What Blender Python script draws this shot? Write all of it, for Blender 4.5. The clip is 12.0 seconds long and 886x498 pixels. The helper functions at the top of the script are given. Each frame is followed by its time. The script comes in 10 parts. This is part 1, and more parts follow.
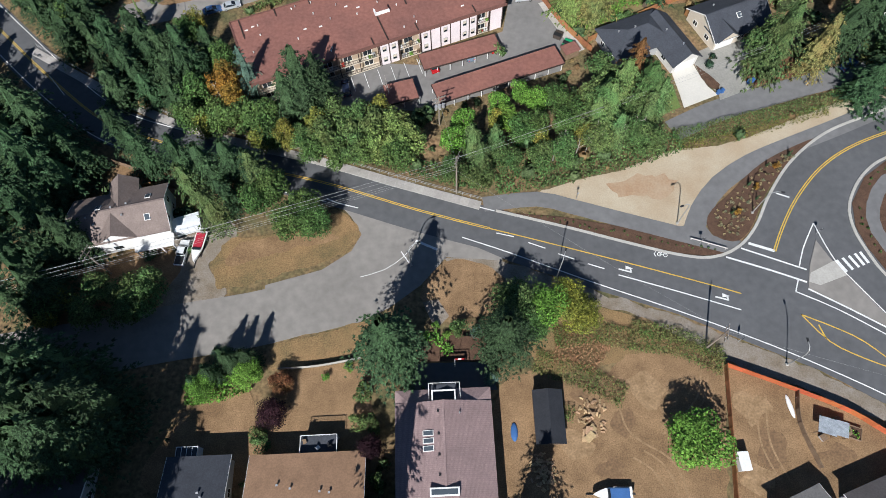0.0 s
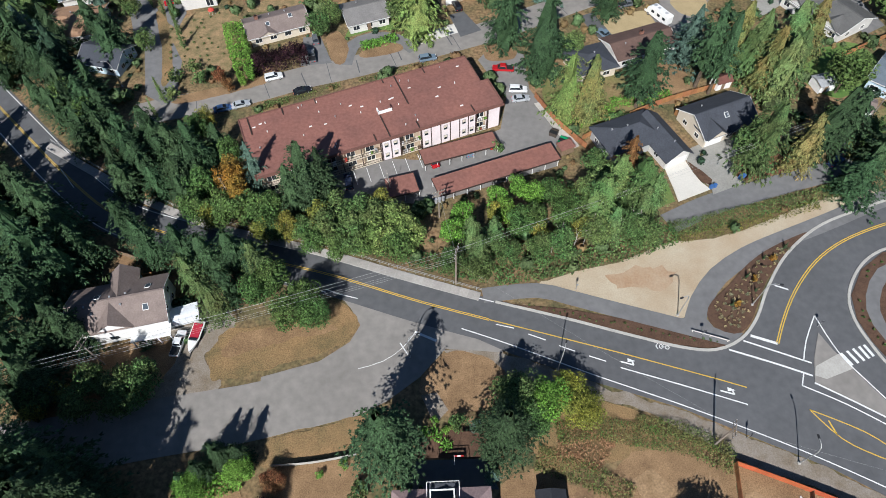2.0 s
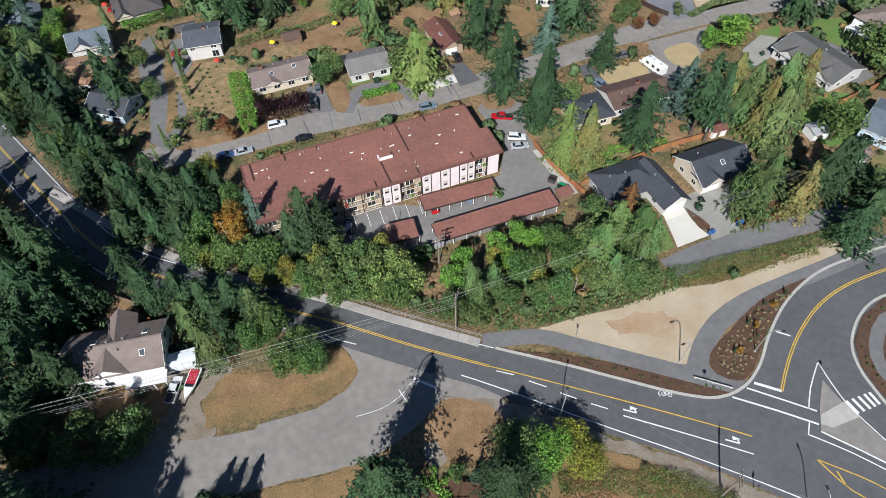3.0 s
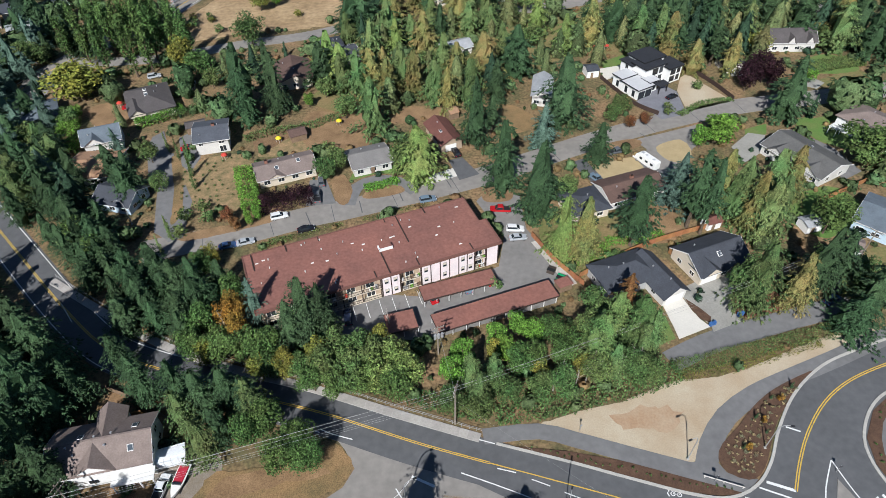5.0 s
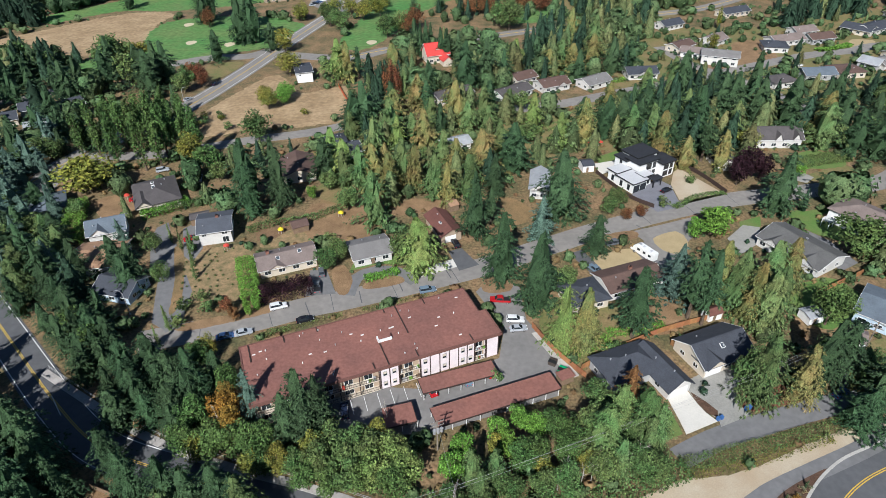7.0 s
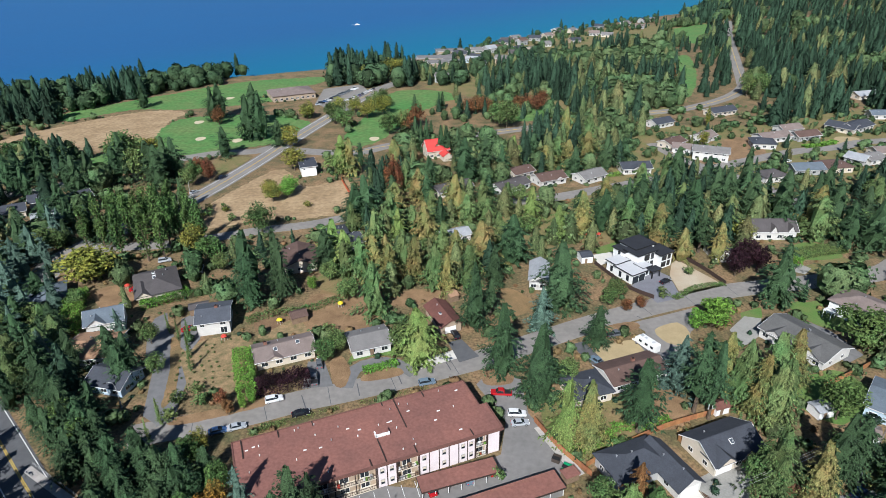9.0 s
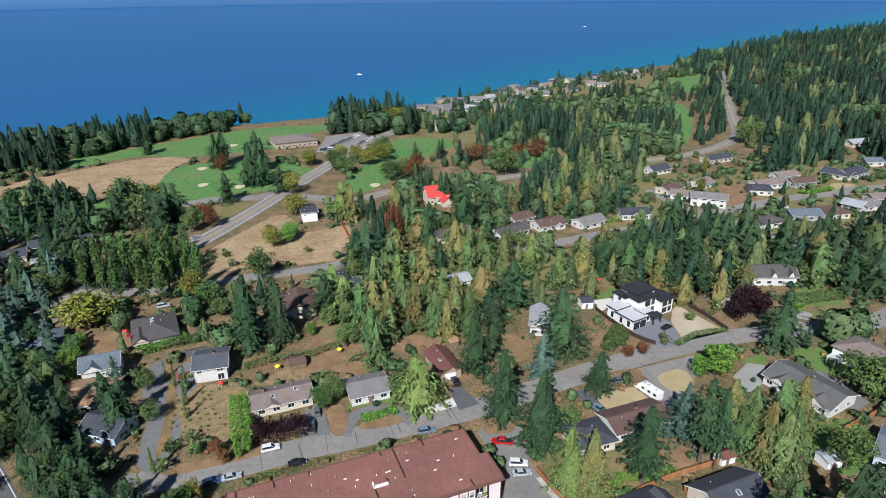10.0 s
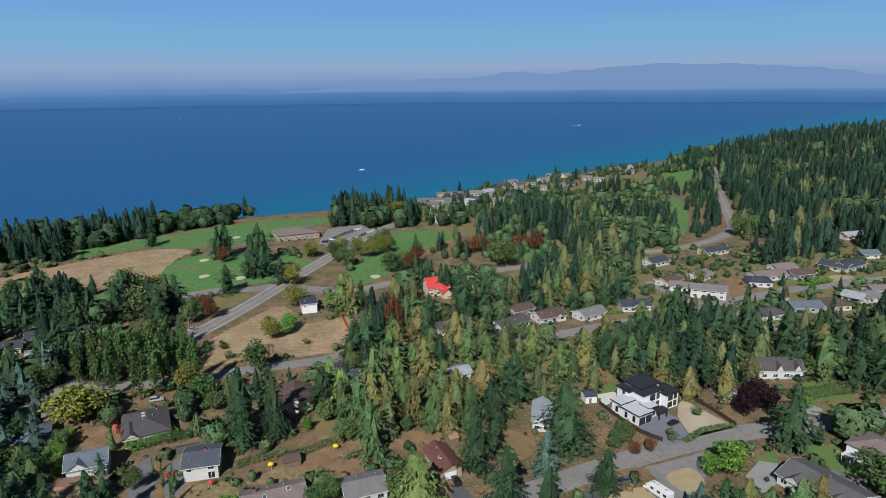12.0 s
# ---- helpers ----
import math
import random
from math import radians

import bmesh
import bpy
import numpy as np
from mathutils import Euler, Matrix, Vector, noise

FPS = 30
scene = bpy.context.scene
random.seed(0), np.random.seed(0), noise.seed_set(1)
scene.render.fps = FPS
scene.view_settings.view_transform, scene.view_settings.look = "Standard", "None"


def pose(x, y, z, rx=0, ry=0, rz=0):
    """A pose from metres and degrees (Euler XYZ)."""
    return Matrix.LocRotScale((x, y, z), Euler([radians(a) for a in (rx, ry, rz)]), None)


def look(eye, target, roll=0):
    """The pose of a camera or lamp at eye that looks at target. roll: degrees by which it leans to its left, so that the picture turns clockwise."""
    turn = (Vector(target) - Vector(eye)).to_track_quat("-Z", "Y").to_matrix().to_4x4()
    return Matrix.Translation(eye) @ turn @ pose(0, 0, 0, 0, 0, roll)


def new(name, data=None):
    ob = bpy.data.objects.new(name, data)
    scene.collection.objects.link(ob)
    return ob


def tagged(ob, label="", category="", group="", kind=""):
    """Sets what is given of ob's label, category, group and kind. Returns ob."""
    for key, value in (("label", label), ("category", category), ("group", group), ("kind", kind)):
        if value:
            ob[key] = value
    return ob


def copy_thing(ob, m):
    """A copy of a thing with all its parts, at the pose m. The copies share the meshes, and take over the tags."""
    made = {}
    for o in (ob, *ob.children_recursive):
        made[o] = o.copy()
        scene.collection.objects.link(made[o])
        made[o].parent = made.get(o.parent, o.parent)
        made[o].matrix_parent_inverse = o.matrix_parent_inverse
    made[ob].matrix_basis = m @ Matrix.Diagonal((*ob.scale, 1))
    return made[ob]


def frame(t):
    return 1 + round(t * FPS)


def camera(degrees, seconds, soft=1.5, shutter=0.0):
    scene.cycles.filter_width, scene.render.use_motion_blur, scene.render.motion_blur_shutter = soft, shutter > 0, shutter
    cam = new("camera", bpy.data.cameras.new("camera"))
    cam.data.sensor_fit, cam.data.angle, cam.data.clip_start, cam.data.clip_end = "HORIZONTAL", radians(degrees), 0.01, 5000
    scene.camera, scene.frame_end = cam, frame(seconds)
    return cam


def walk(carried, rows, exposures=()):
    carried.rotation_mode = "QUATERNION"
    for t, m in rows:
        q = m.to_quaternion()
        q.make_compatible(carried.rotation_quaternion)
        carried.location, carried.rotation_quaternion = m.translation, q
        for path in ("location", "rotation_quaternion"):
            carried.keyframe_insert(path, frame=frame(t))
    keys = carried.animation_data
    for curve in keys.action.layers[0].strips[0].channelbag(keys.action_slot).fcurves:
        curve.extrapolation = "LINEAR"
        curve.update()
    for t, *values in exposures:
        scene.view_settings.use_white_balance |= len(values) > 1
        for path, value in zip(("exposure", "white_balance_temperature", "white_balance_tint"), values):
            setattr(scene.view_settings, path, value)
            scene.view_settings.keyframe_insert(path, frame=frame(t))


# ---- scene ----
# ---- camera: hovers at 110 m and tilts up from the junction to the sea ----
cam = camera(71.13, 12.0, soft=0.5)
TILT = [(0, -64.886, -0.014, -2.597), (1, -60.693, -0.435, -2.110), (2, -56.504, -0.762, -1.732), (3, -52.319, -1.013, -1.440), (4, -48.139, -1.206, -1.216), (5, -43.963, -1.354, -1.043), (6, -39.788, -1.469, -0.908), (7, -35.612, -1.560, -0.800), (8, -31.434, -1.636, -0.712), (9, -27.248, -1.700, -0.639), (10, -23.052, -1.754, -0.578), (11, -18.839, -1.799, -0.531), (12, -14.605, -1.833, -0.501)]
walk(cam, [(t, pose(0, 0, 110, 90 + pitch, 0, yaw) @ pose(0, 0, 0, 0, 0, roll)) for t, pitch, yaw, roll in TILT],
     exposures=[(0, 0.52, 6000, 10), (3, 0.50, 5980, 10), (6, 0.48, 5950, 10), (9, 0.56, 5840, 10), (10.5, 0.38, 5850, 10), (12, 0.05, 5870, 10)])

# ---- world and sun: clear September noon, sun behind the camera ----
SUN_ELEV, SUN_AZ = radians(40), math.atan2(-0.28, -0.96)
world = bpy.data.worlds.new("sky")
scene.world = world
world.use_nodes = True
wt = world.node_tree
sky = wt.nodes.new("ShaderNodeTexSky")
sky.sky_type = "NISHITA"
sky.sun_disc = False
sky.sun_elevation = SUN_ELEV
sky.sun_rotation = SUN_AZ
sky.altitude = 100
sky.air_density = 1.0
sky.dust_density = 0.05
sky.ozone_density = 4.0
wt.links.new(sky.outputs[0], wt.nodes["Background"].inputs[0])
wt.nodes["Background"].inputs[1].default_value = 0.044
sun = new("sun", bpy.data.lights.new("sun", "SUN"))
sun.data.energy = 5.0
sun.data.angle = radians(0.6)
sun.data.color = (1.0, 0.96, 0.90)
sun.matrix_world = look((-28 * 0.766, -96 * 0.766, 100 * 0.643), (0, 0, 0))


# ---- materials ----
def mat(name, col, rough=0.8, metal=0.0, var=0.25, scale=1.0, col2=None, bump=0.0, fine=None, spec=0.3, per_object=0.0, per_island=0.0):
    """Principled surface: col mixed with col2 (or a darker col) by noise at two scales; random shade per object or island."""
    m = bpy.data.materials.new(name)
    m.use_nodes = True
    nt = m.node_tree
    n, l = nt.nodes, nt.links
    b = n["Principled BSDF"]
    b.inputs["Roughness"].default_value = rough
    b.inputs["Metallic"].default_value = metal
    b.inputs["Specular IOR Level"].default_value = spec
    geo = n.new("ShaderNodeNewGeometry")
    c1 = (*col, 1)
    c2 = (*col2, 1) if col2 else (*[v * (1 - var) for v in col], 1)
    no = n.new("ShaderNodeTexNoise")
    no.inputs["Scale"].default_value = scale
    no.inputs["Detail"].default_value = 6
    no.inputs["Roughness"].default_value = 0.65
    l.new(geo.outputs["Position"], no.inputs["Vector"])
    ramp = n.new("ShaderNodeMapRange")
    ramp.inputs[1].default_value, ramp.inputs[2].default_value = 0.35, 0.65
    l.new(no.outputs[0], ramp.inputs[0])
    mix = n.new("ShaderNodeMix")
    mix.data_type = "RGBA"
    mix.inputs[6].default_value, mix.inputs[7].default_value = c1, c2
    l.new(ramp.outputs[0], mix.inputs[0])
    out = mix.outputs[2]
    n2 = n.new("ShaderNodeTexNoise")
    n2.inputs["Scale"].default_value = fine or scale * 9
    n2.inputs["Detail"].default_value = 3
    l.new(geo.outputs["Position"], n2.inputs["Vector"])
    hsv = n.new("ShaderNodeHueSaturation")
    l.new(out, hsv.inputs["Color"])
    val = n.new("ShaderNodeMapRange")
    val.inputs[1].default_value, val.inputs[2].default_value = 0.3, 0.7
    val.inputs[3].default_value, val.inputs[4].default_value = 1 - var * 0.6, 1 + var * 0.6
    l.new(n2.outputs[0], val.inputs[0])
    vout = val.outputs[0]
    for amount, src in ((per_object, "o"), (per_island, "i")):
        if amount:
            if src == "o":
                r = n.new("ShaderNodeObjectInfo").outputs["Random"]
            else:
                r = geo.outputs["Random Per Island"]
            mr = n.new("ShaderNodeMapRange")
            mr.inputs[3].default_value, mr.inputs[4].default_value = 1 - amount, 1 + amount
            l.new(r, mr.inputs[0])
            mul = n.new("ShaderNodeMath")
            mul.operation = "MULTIPLY"
            l.new(vout, mul.inputs[0])
            l.new(mr.outputs[0], mul.inputs[1])
            vout = mul.outputs[0]
            if src == "o":
                hr = n.new("ShaderNodeMapRange")
                hr.inputs[3].default_value, hr.inputs[4].default_value = 0.5 - amount * 0.07, 0.5 + amount * 0.07
                mm = n.new("ShaderNodeMath")
                mm.operation = "FRACT"
                m3 = n.new("ShaderNodeMath")
                m3.operation = "MULTIPLY"
                m3.inputs[1].default_value = 7.31
                l.new(r, m3.inputs[0])
                l.new(m3.outputs[0], mm.inputs[0])
                l.new(mm.outputs[0], hr.inputs[0])
                l.new(hr.outputs[0], hsv.inputs["Hue"])
    l.new(vout, hsv.inputs["Value"])
    l.new(hsv.outputs[0], b.inputs["Base Color"])
    if bump:
        bn = n.new("ShaderNodeBump")
        bn.inputs["Strength"].default_value = 0.6
        bn.inputs["Distance"].default_value = bump
        l.new(n2.outputs[0], bn.inputs["Height"])
        l.new(bn.outputs[0], b.inputs["Normal"])
    return m


M = {}
M["asphalt_new"] = mat("dark asphalt", (0.104, 0.105, 0.108), 0.85, scale=0.1, var=0.16, fine=0.7)
M["asphalt_old"] = mat("weathered asphalt", (0.238, 0.22, 0.198), 0.9, scale=0.08, var=0.18, fine=0.6)
M["asphalt_lot"] = mat("parking lot asphalt", (0.2, 0.19, 0.178), 0.9, scale=0.1, var=0.16, fine=0.7)
M["asphalt_mid"] = mat("grey asphalt", (0.165, 0.162, 0.160), 0.9, scale=0.1, var=0.16, fine=0.7)
M["concrete"] = mat("concrete", (0.42, 0.40, 0.36), 0.85, scale=0.3, var=0.15, bump=0.005)
M["paint_white"] = mat("white road paint", (0.72, 0.72, 0.70), 0.7, scale=1.5, var=0.18)
M["paint_yellow"] = mat("yellow road paint", (0.60, 0.40, 0.06), 0.7, scale=1.5, var=0.18)
M["dry_grass"] = mat("dry grass", (0.26, 0.16, 0.075), 0.95, col2=(0.14, 0.105, 0.048), scale=0.14, var=0.55, fine=4.5, bump=0.03)
M["dirt"] = mat("bare dirt", (0.265, 0.168, 0.088), 0.95, col2=(0.165, 0.102, 0.052), scale=0.2, var=0.5, fine=4.5, bump=0.03)
M["pale_dirt"] = mat("pale sandy gravel", (0.43, 0.365, 0.265), 0.95, col2=(0.36, 0.275, 0.18), scale=0.09, var=0.16, fine=3.5, bump=0.01)
M["gravel"] = mat("grey gravel", (0.245, 0.215, 0.18), 0.95, col2=(0.17, 0.135, 0.095), scale=0.3, var=0.3, fine=4, bump=0.05)
M["mulch"] = mat("brown mulch", (0.105, 0.06, 0.038), 0.95, scale=0.5, var=0.35, fine=5, bump=0.05)
M["lawn"] = mat("green lawn", (0.085, 0.17, 0.035), 0.95, col2=(0.13, 0.165, 0.05), scale=0.15, var=0.3, fine=2.5, bump=0.05)
M["fairway"] = mat("golf fairway", (0.07, 0.185, 0.045), 0.95, col2=(0.12, 0.18, 0.055), scale=0.045, var=0.4, fine=0.4, bump=0.05)
M["rough_grass"] = mat("weedy grass", (0.125, 0.135, 0.045), 0.95, col2=(0.21, 0.15, 0.07), scale=0.12, var=0.35, fine=1.5, bump=0.1)
M["sand"] = mat("sand", (0.52, 0.44, 0.30), 0.95, scale=0.3, var=0.12)
M["pale_concrete"] = mat("clean concrete", (0.58, 0.55, 0.49), 0.85, scale=0.3, var=0.08)
M["concrete_dark"] = mat("aged concrete", (0.29, 0.28, 0.25), 0.9, scale=0.25, var=0.18)
M["mulch_red"] = mat("red bark mulch", (0.21, 0.095, 0.055), 0.95, scale=0.5, var=0.3, fine=4, bump=0.05)
M["dry_dirt_weeds"] = mat("weedy dry earth", (0.30, 0.20, 0.105), 0.95, col2=(0.14, 0.12, 0.055), scale=0.45, var=0.3, fine=2, bump=0.06)
M["straw"] = mat("straw lawn", (0.38, 0.295, 0.16), 0.95, scale=0.3, var=0.15, fine=3)
M["straw_field"] = mat("straw fairway", (0.37, 0.265, 0.15), 0.95, col2=(0.25, 0.17, 0.09), scale=0.07, var=0.35, fine=0.5)
M["rust_dirt"] = mat("rusty sandy earth", (0.38, 0.285, 0.19), 0.95, col2=(0.33, 0.215, 0.13), scale=0.2, var=0.15, fine=2.5)
M["slate_paving"] = mat("slate paving", (0.19, 0.19, 0.21), 0.8, scale=0.4, var=0.2)
M["metal_rail"] = mat("galvanised rail", (0.38, 0.38, 0.37), 0.5, 0.4, var=0.1)


# ---- building tools ----
KEEP_LINES, KEEP_AREAS = [], []
def part(name, bm, material, parent, label=""):
    """Links a bmesh as one mesh object under a thing or a part."""
    me = bpy.data.meshes.new(name)
    bm.to_mesh(me)
    bm.free()
    me.materials.append(material if not isinstance(material, str) else M[material])
    ob = new(name, me)
    ob.parent = parent
    if label:
        tagged(ob, label)
    return ob


def share(name, me, parent, m):
    """One more object on mesh data that is already there."""
    ob = new(name, me)
    ob.parent = parent
    ob.matrix_local = m
    return ob


def thing(name, m, label, category, group="", kind=""):
    ob = new(name)
    ob.empty_display_size = 0.5
    ob.matrix_world = m
    return tagged(ob, label, category, group, kind)


def box(bm, x0, y0, z0, x1, y1, z1, bevel=0.0):
    r = bmesh.ops.create_cube(bm, size=1)
    bmesh.ops.scale(bm, vec=(x1 - x0, y1 - y0, z1 - z0), verts=r["verts"])
    bmesh.ops.translate(bm, vec=((x0 + x1) / 2, (y0 + y1) / 2, (z0 + z1) / 2), verts=r["verts"])
    if bevel:
        es = list({e for v in r["verts"] for e in v.link_edges})
        bmesh.ops.bevel(bm, geom=es, offset=bevel, segments=1, affect="EDGES")
    return bm


def boxes(*bs):
    bm = bmesh.new()
    for b in bs:
        box(bm, *b)
    return bm


def solid(bm, pts, z0, z1):
    """A closed prism over a plan polygon."""
    n = len(pts)
    area = sum(pts[i][0] * pts[(i + 1) % n][1] - pts[(i + 1) % n][0] * pts[i][1] for i in range(n))
    if area < 0:
        pts = pts[::-1]
    lo = [bm.verts.new((p[0], p[1], z0)) for p in pts]
    hi = [bm.verts.new((p[0], p[1], z1)) for p in pts]
    bm.faces.new(hi)
    bm.faces.new(lo[::-1])
    for i in range(n):
        j = (i + 1) % n
        bm.faces.new((lo[i], lo[j], hi[j], hi[i]))
    return bm


def tube(bm, pts, radii, sides=8):
    """A tapered tube through points."""
    rings = []
    for i, p in enumerate(pts):
        p = Vector(p)
        d = Vector(pts[min(i + 1, len(pts) - 1)]) - Vector(pts[max(i - 1, 0)])
        q = d.to_track_quat("Z", "Y")
        rings.append([bm.verts.new(p + q @ Vector((radii[i] * math.cos(a), radii[i] * math.sin(a), 0)))
                      for a in [math.tau * k / sides for k in range(sides)]])
    for a, b in zip(rings, rings[1:]):
        for k in range(sides):
            bm.faces.new((a[k], a[(k + 1) % sides], b[(k + 1) % sides], b[k]))
    bm.faces.new(rings[0][::-1])
    bm.faces.new(rings[-1])
    return bm


def spline(pts, step=3.0, closed=False):
    """Catmull-Rom through plan points."""
    out = []
    n = len(pts)
    for i in range(n if closed else n - 1):
        p = [Vector(pts[(i + k) % n] if closed else pts[max(0, min(n - 1, i + k))]) for k in (-1, 0, 1, 2)]
        m = max(2, int((p[2] - p[1]).length / step))
        for k in range(m):
            t = k / m
            out.append(0.5 * (2 * p[1] + (p[2] - p[0]) * t + (2 * p[0] - 5 * p[1] + 4 * p[2] - p[3]) * t * t
                              + (3 * p[1] - p[0] - 3 * p[2] + p[3]) * t ** 3))
    if not closed:
        out.append(Vector(pts[-1]))
    return out


def normals(line):
    out = []
    for i in range(len(line)):
        d = (line[min(i + 1, len(line) - 1)] - line[max(i - 1, 0)]).normalized()
        out.append(Vector((-d.y, d.x)))
    return out


def ribbon(line, left, right, z0, z1):
    """A solid strip along a plan line, from offset right to offset left of it."""
    bm = bmesh.new()
    nn = normals(line)
    rows = []
    for p, q in zip(line, nn):
        a, b = p + q * left, p + q * right
        rows.append([bm.verts.new((a.x, a.y, z1)), bm.verts.new((b.x, b.y, z1)), bm.verts.new((b.x, b.y, z0)), bm.verts.new((a.x, a.y, z0))])
    for r, s in zip(rows, rows[1:]):
        for k in range(4):
            bm.faces.new((r[k], s[k], s[(k + 1) % 4], r[(k + 1) % 4]))
    bm.faces.new(rows[0])
    bm.faces.new(rows[-1][::-1])
    bmesh.ops.recalc_face_normals(bm, faces=bm.faces)
    return bm


def slab(name, pts, material, z1, label, category, smooth=False, z0=-0.2, kind="structure", ragged=0.0):
    """A flat sheet of ground cover as a closed slab."""
    if ragged:
        smooth = True
    line = spline(pts, 1.0 if ragged else 2.0, True) if smooth else [Vector(p) for p in pts]
    if ragged:
        line = [p + Vector((noise.noise((p.x * 0.5, p.y * 0.5, 3.1)), noise.noise((p.x * 0.5, p.y * 0.5, 9.7)))) * ragged for p in line]
    bm = bmesh.new()
    solid(bm, [tuple(p) for p in line], z0, z1)
    bm.normal_update()
    bmesh.ops.triangulate(bm, faces=[f for f in bm.faces if len(f.verts) > 4])
    ob = part(name, bm, material, None)
    KEEP_AREAS.append([tuple(p) for p in pts])
    return tagged(ob, label, category, kind=kind)


def street(name, pts, width, material, z1, label, category="road"):
    KEEP_LINES.append(([tuple(p) for p in spline(pts, 6)], width / 2 + 2.5))
    ob = part(name, ribbon(spline(pts), width / 2, -width / 2, -0.2, z1), material, None)
    return tagged(ob, label, category, kind="structure")


def stripe(name, pts, width, material, parent, z=0.075, dash=None, offset=0.0, step=2.0):
    """A painted line; dash (on, off) in metres makes separate strokes."""
    line = spline(pts, step)
    nn = normals(line)
    line = [p + q * offset for p, q in zip(line, nn)]
    runs = [line]
    if dash:
        fine = spline([tuple(p) for p in line], 0.5)
        runs, dist, run = [], 0.0, []
        for a, b in zip(fine, fine[1:]):
            dist += (b - a).length
            if dist % sum(dash) < dash[0]:
                run.append(a)
            elif len(run) > 1:
                runs.append(run)
                run = []
    for r in runs:
        part(name, ribbon(r, width / 2, -width / 2, z - 0.03, z), material, parent)


# ---- land and sea ----
COAST = [(-1500, 330), (-700, 420), (-324, 484), (-231, 516), (-165, 560), (-90, 585), (-5, 630), (73, 714), (152, 782), (226, 842), (290, 892), (350, 934), (420, 990), (500, 1064),
         (590, 1150), (710, 1268), (830, 1368), (960, 1468), (1110, 1582), (1260, 1655), (1700, 1900), (2600, 2300), (4900, 2900)]


def coast_y(x):
    for (xa, ya), (xb, yb) in zip(COAST, COAST[1:]):
        if x <= xb:
            return ya + (yb - ya) * (x - xa) / (xb - xa)
    return COAST[-1][1]


def make_ground():
    """One sheet from behind the camera to the horizon; it dips below the water past the coast."""
    xs = [-4900, -2500, -1500, -1100] + list(range(-900, 1500, 12)) + [1600, 1900, 2400, 3200, 4000, 4900]
    ys = [-900, -400, -150, -60] + list(range(-40, 1200, 12)) + [1300, 1450, 1600, 1800, 2000, 2300, 2600, 3000, 3600, 4300, 4900]
    verts, faces = [], []
    for y in ys:
        for x in xs:
            d = y - coast_y(x) + 6 * noise.noise((x * 0.03, y * 0.03, 0))
            z = 0.0
            if d > -14:
                z = -min(14.0, (d + 14) * 0.32)
            if d < -60 and abs(x) + y > 1100:
                z = 2.5 * noise.noise((x * 0.004, y * 0.004, 5)) * min(1, (abs(x) + y - 1100) / 400)
            verts.append((x, y, z - 0.05))
    w = len(xs)
    for j in range(len(ys) - 1):
        for i in range(w - 1):
            faces.append((j * w + i, j * w + i + 1, (j + 1) * w + i + 1, (j + 1) * w + i))
    me = bpy.data.meshes.new("ground")
    me.from_pydata(verts, [], faces)
    me.materials.append(M["ground"])
    return tagged(new("ground", me), "sunburnt grass and brown forest floor of a coastal suburb", "ground", kind="structure")


M["ground"] = mat("ground", (0.23, 0.145, 0.076), 0.95, col2=(0.085, 0.082, 0.036), scale=0.11, var=0.7, fine=1.3, bump=0.1)
make_ground()

M["water"] = mat("sea water", (0.020, 0.088, 0.212), 0.45, col2=(0.018, 0.092, 0.222), scale=0.004, var=0.06, fine=0.25, spec=0.06, bump=0.05)
# shallows turn turquoise towards the shore
nt = M["water"].node_tree
sep = nt.nodes.new("ShaderNodeSeparateXYZ")
geo = nt.nodes.new("ShaderNodeNewGeometry")
nt.links.new(geo.outputs["Position"], sep.inputs[0])
off = nt.nodes.new("ShaderNodeMath")
off.operation = "MULTIPLY_ADD"
off.inputs[1].default_value = -0.95
nt.links.new(sep.outputs["X"], off.inputs[0])
nt.links.new(sep.outputs["Y"], off.inputs[2])
depth = nt.nodes.new("ShaderNodeMapRange")
depth.interpolation_type = "SMOOTHSTEP"
depth.inputs[1].default_value, depth.inputs[2].default_value = 560, 1050
depth.inputs[3].default_value, depth.inputs[4].default_value = 0.75, 0.0
nt.links.new(off.outputs[0], depth.inputs[0])
shallow = nt.nodes.new("ShaderNodeMix")
shallow.data_type = "RGBA"
shallow.inputs[7].default_value = (0.008, 0.15, 0.215, 1)
base_in = nt.nodes["Principled BSDF"].inputs["Base Color"]
nt.links.new(base_in.links[0].from_socket, shallow.inputs[6])
nt.links.new(depth.outputs[0], shallow.inputs[0])
nt.links.new(shallow.outputs[2], base_in)
bm = bmesh.new()
solid(bm, [(-4900, 100), (4900, 100), (4900, 4900), (-4900, 4900)], -5.6, -5.0)
tagged(part("water", bm, "water", None), "calm deep blue sea with a faint ripple", "sea", kind="structure")


# ---- roads ----
MAIN = [(-215, 228), (-150, 162), (-109.3, 120.7), (-86.2, 97.6), (-71.0, 85.1), (-52.7, 77.6), (-36.5, 71.9), (-22.1, 67.3), (-4.7, 60.5), (9.4, 55.6), (19.6, 52.2), (34.3, 47.2), (49.5, 41.8), (64.0, 36.2), (79.0, 28.6), (125, 12), (170, -10)]
street("road", MAIN, 9.4, "asphalt_new", 0.045, "dark two-lane asphalt road with white and yellow lines")
WEST = [(-5.3, 57.0), (-10.4, 48.6), (-20.2, 43.2), (-33.8, 39.3), (-51.5, 36.9), (-71.9, 34.0), (-94.4, 32.4), (-130, 36)]
street("road", WEST, 11.0, "asphalt_old", 0.03, "weathered grey side street in tree shade")
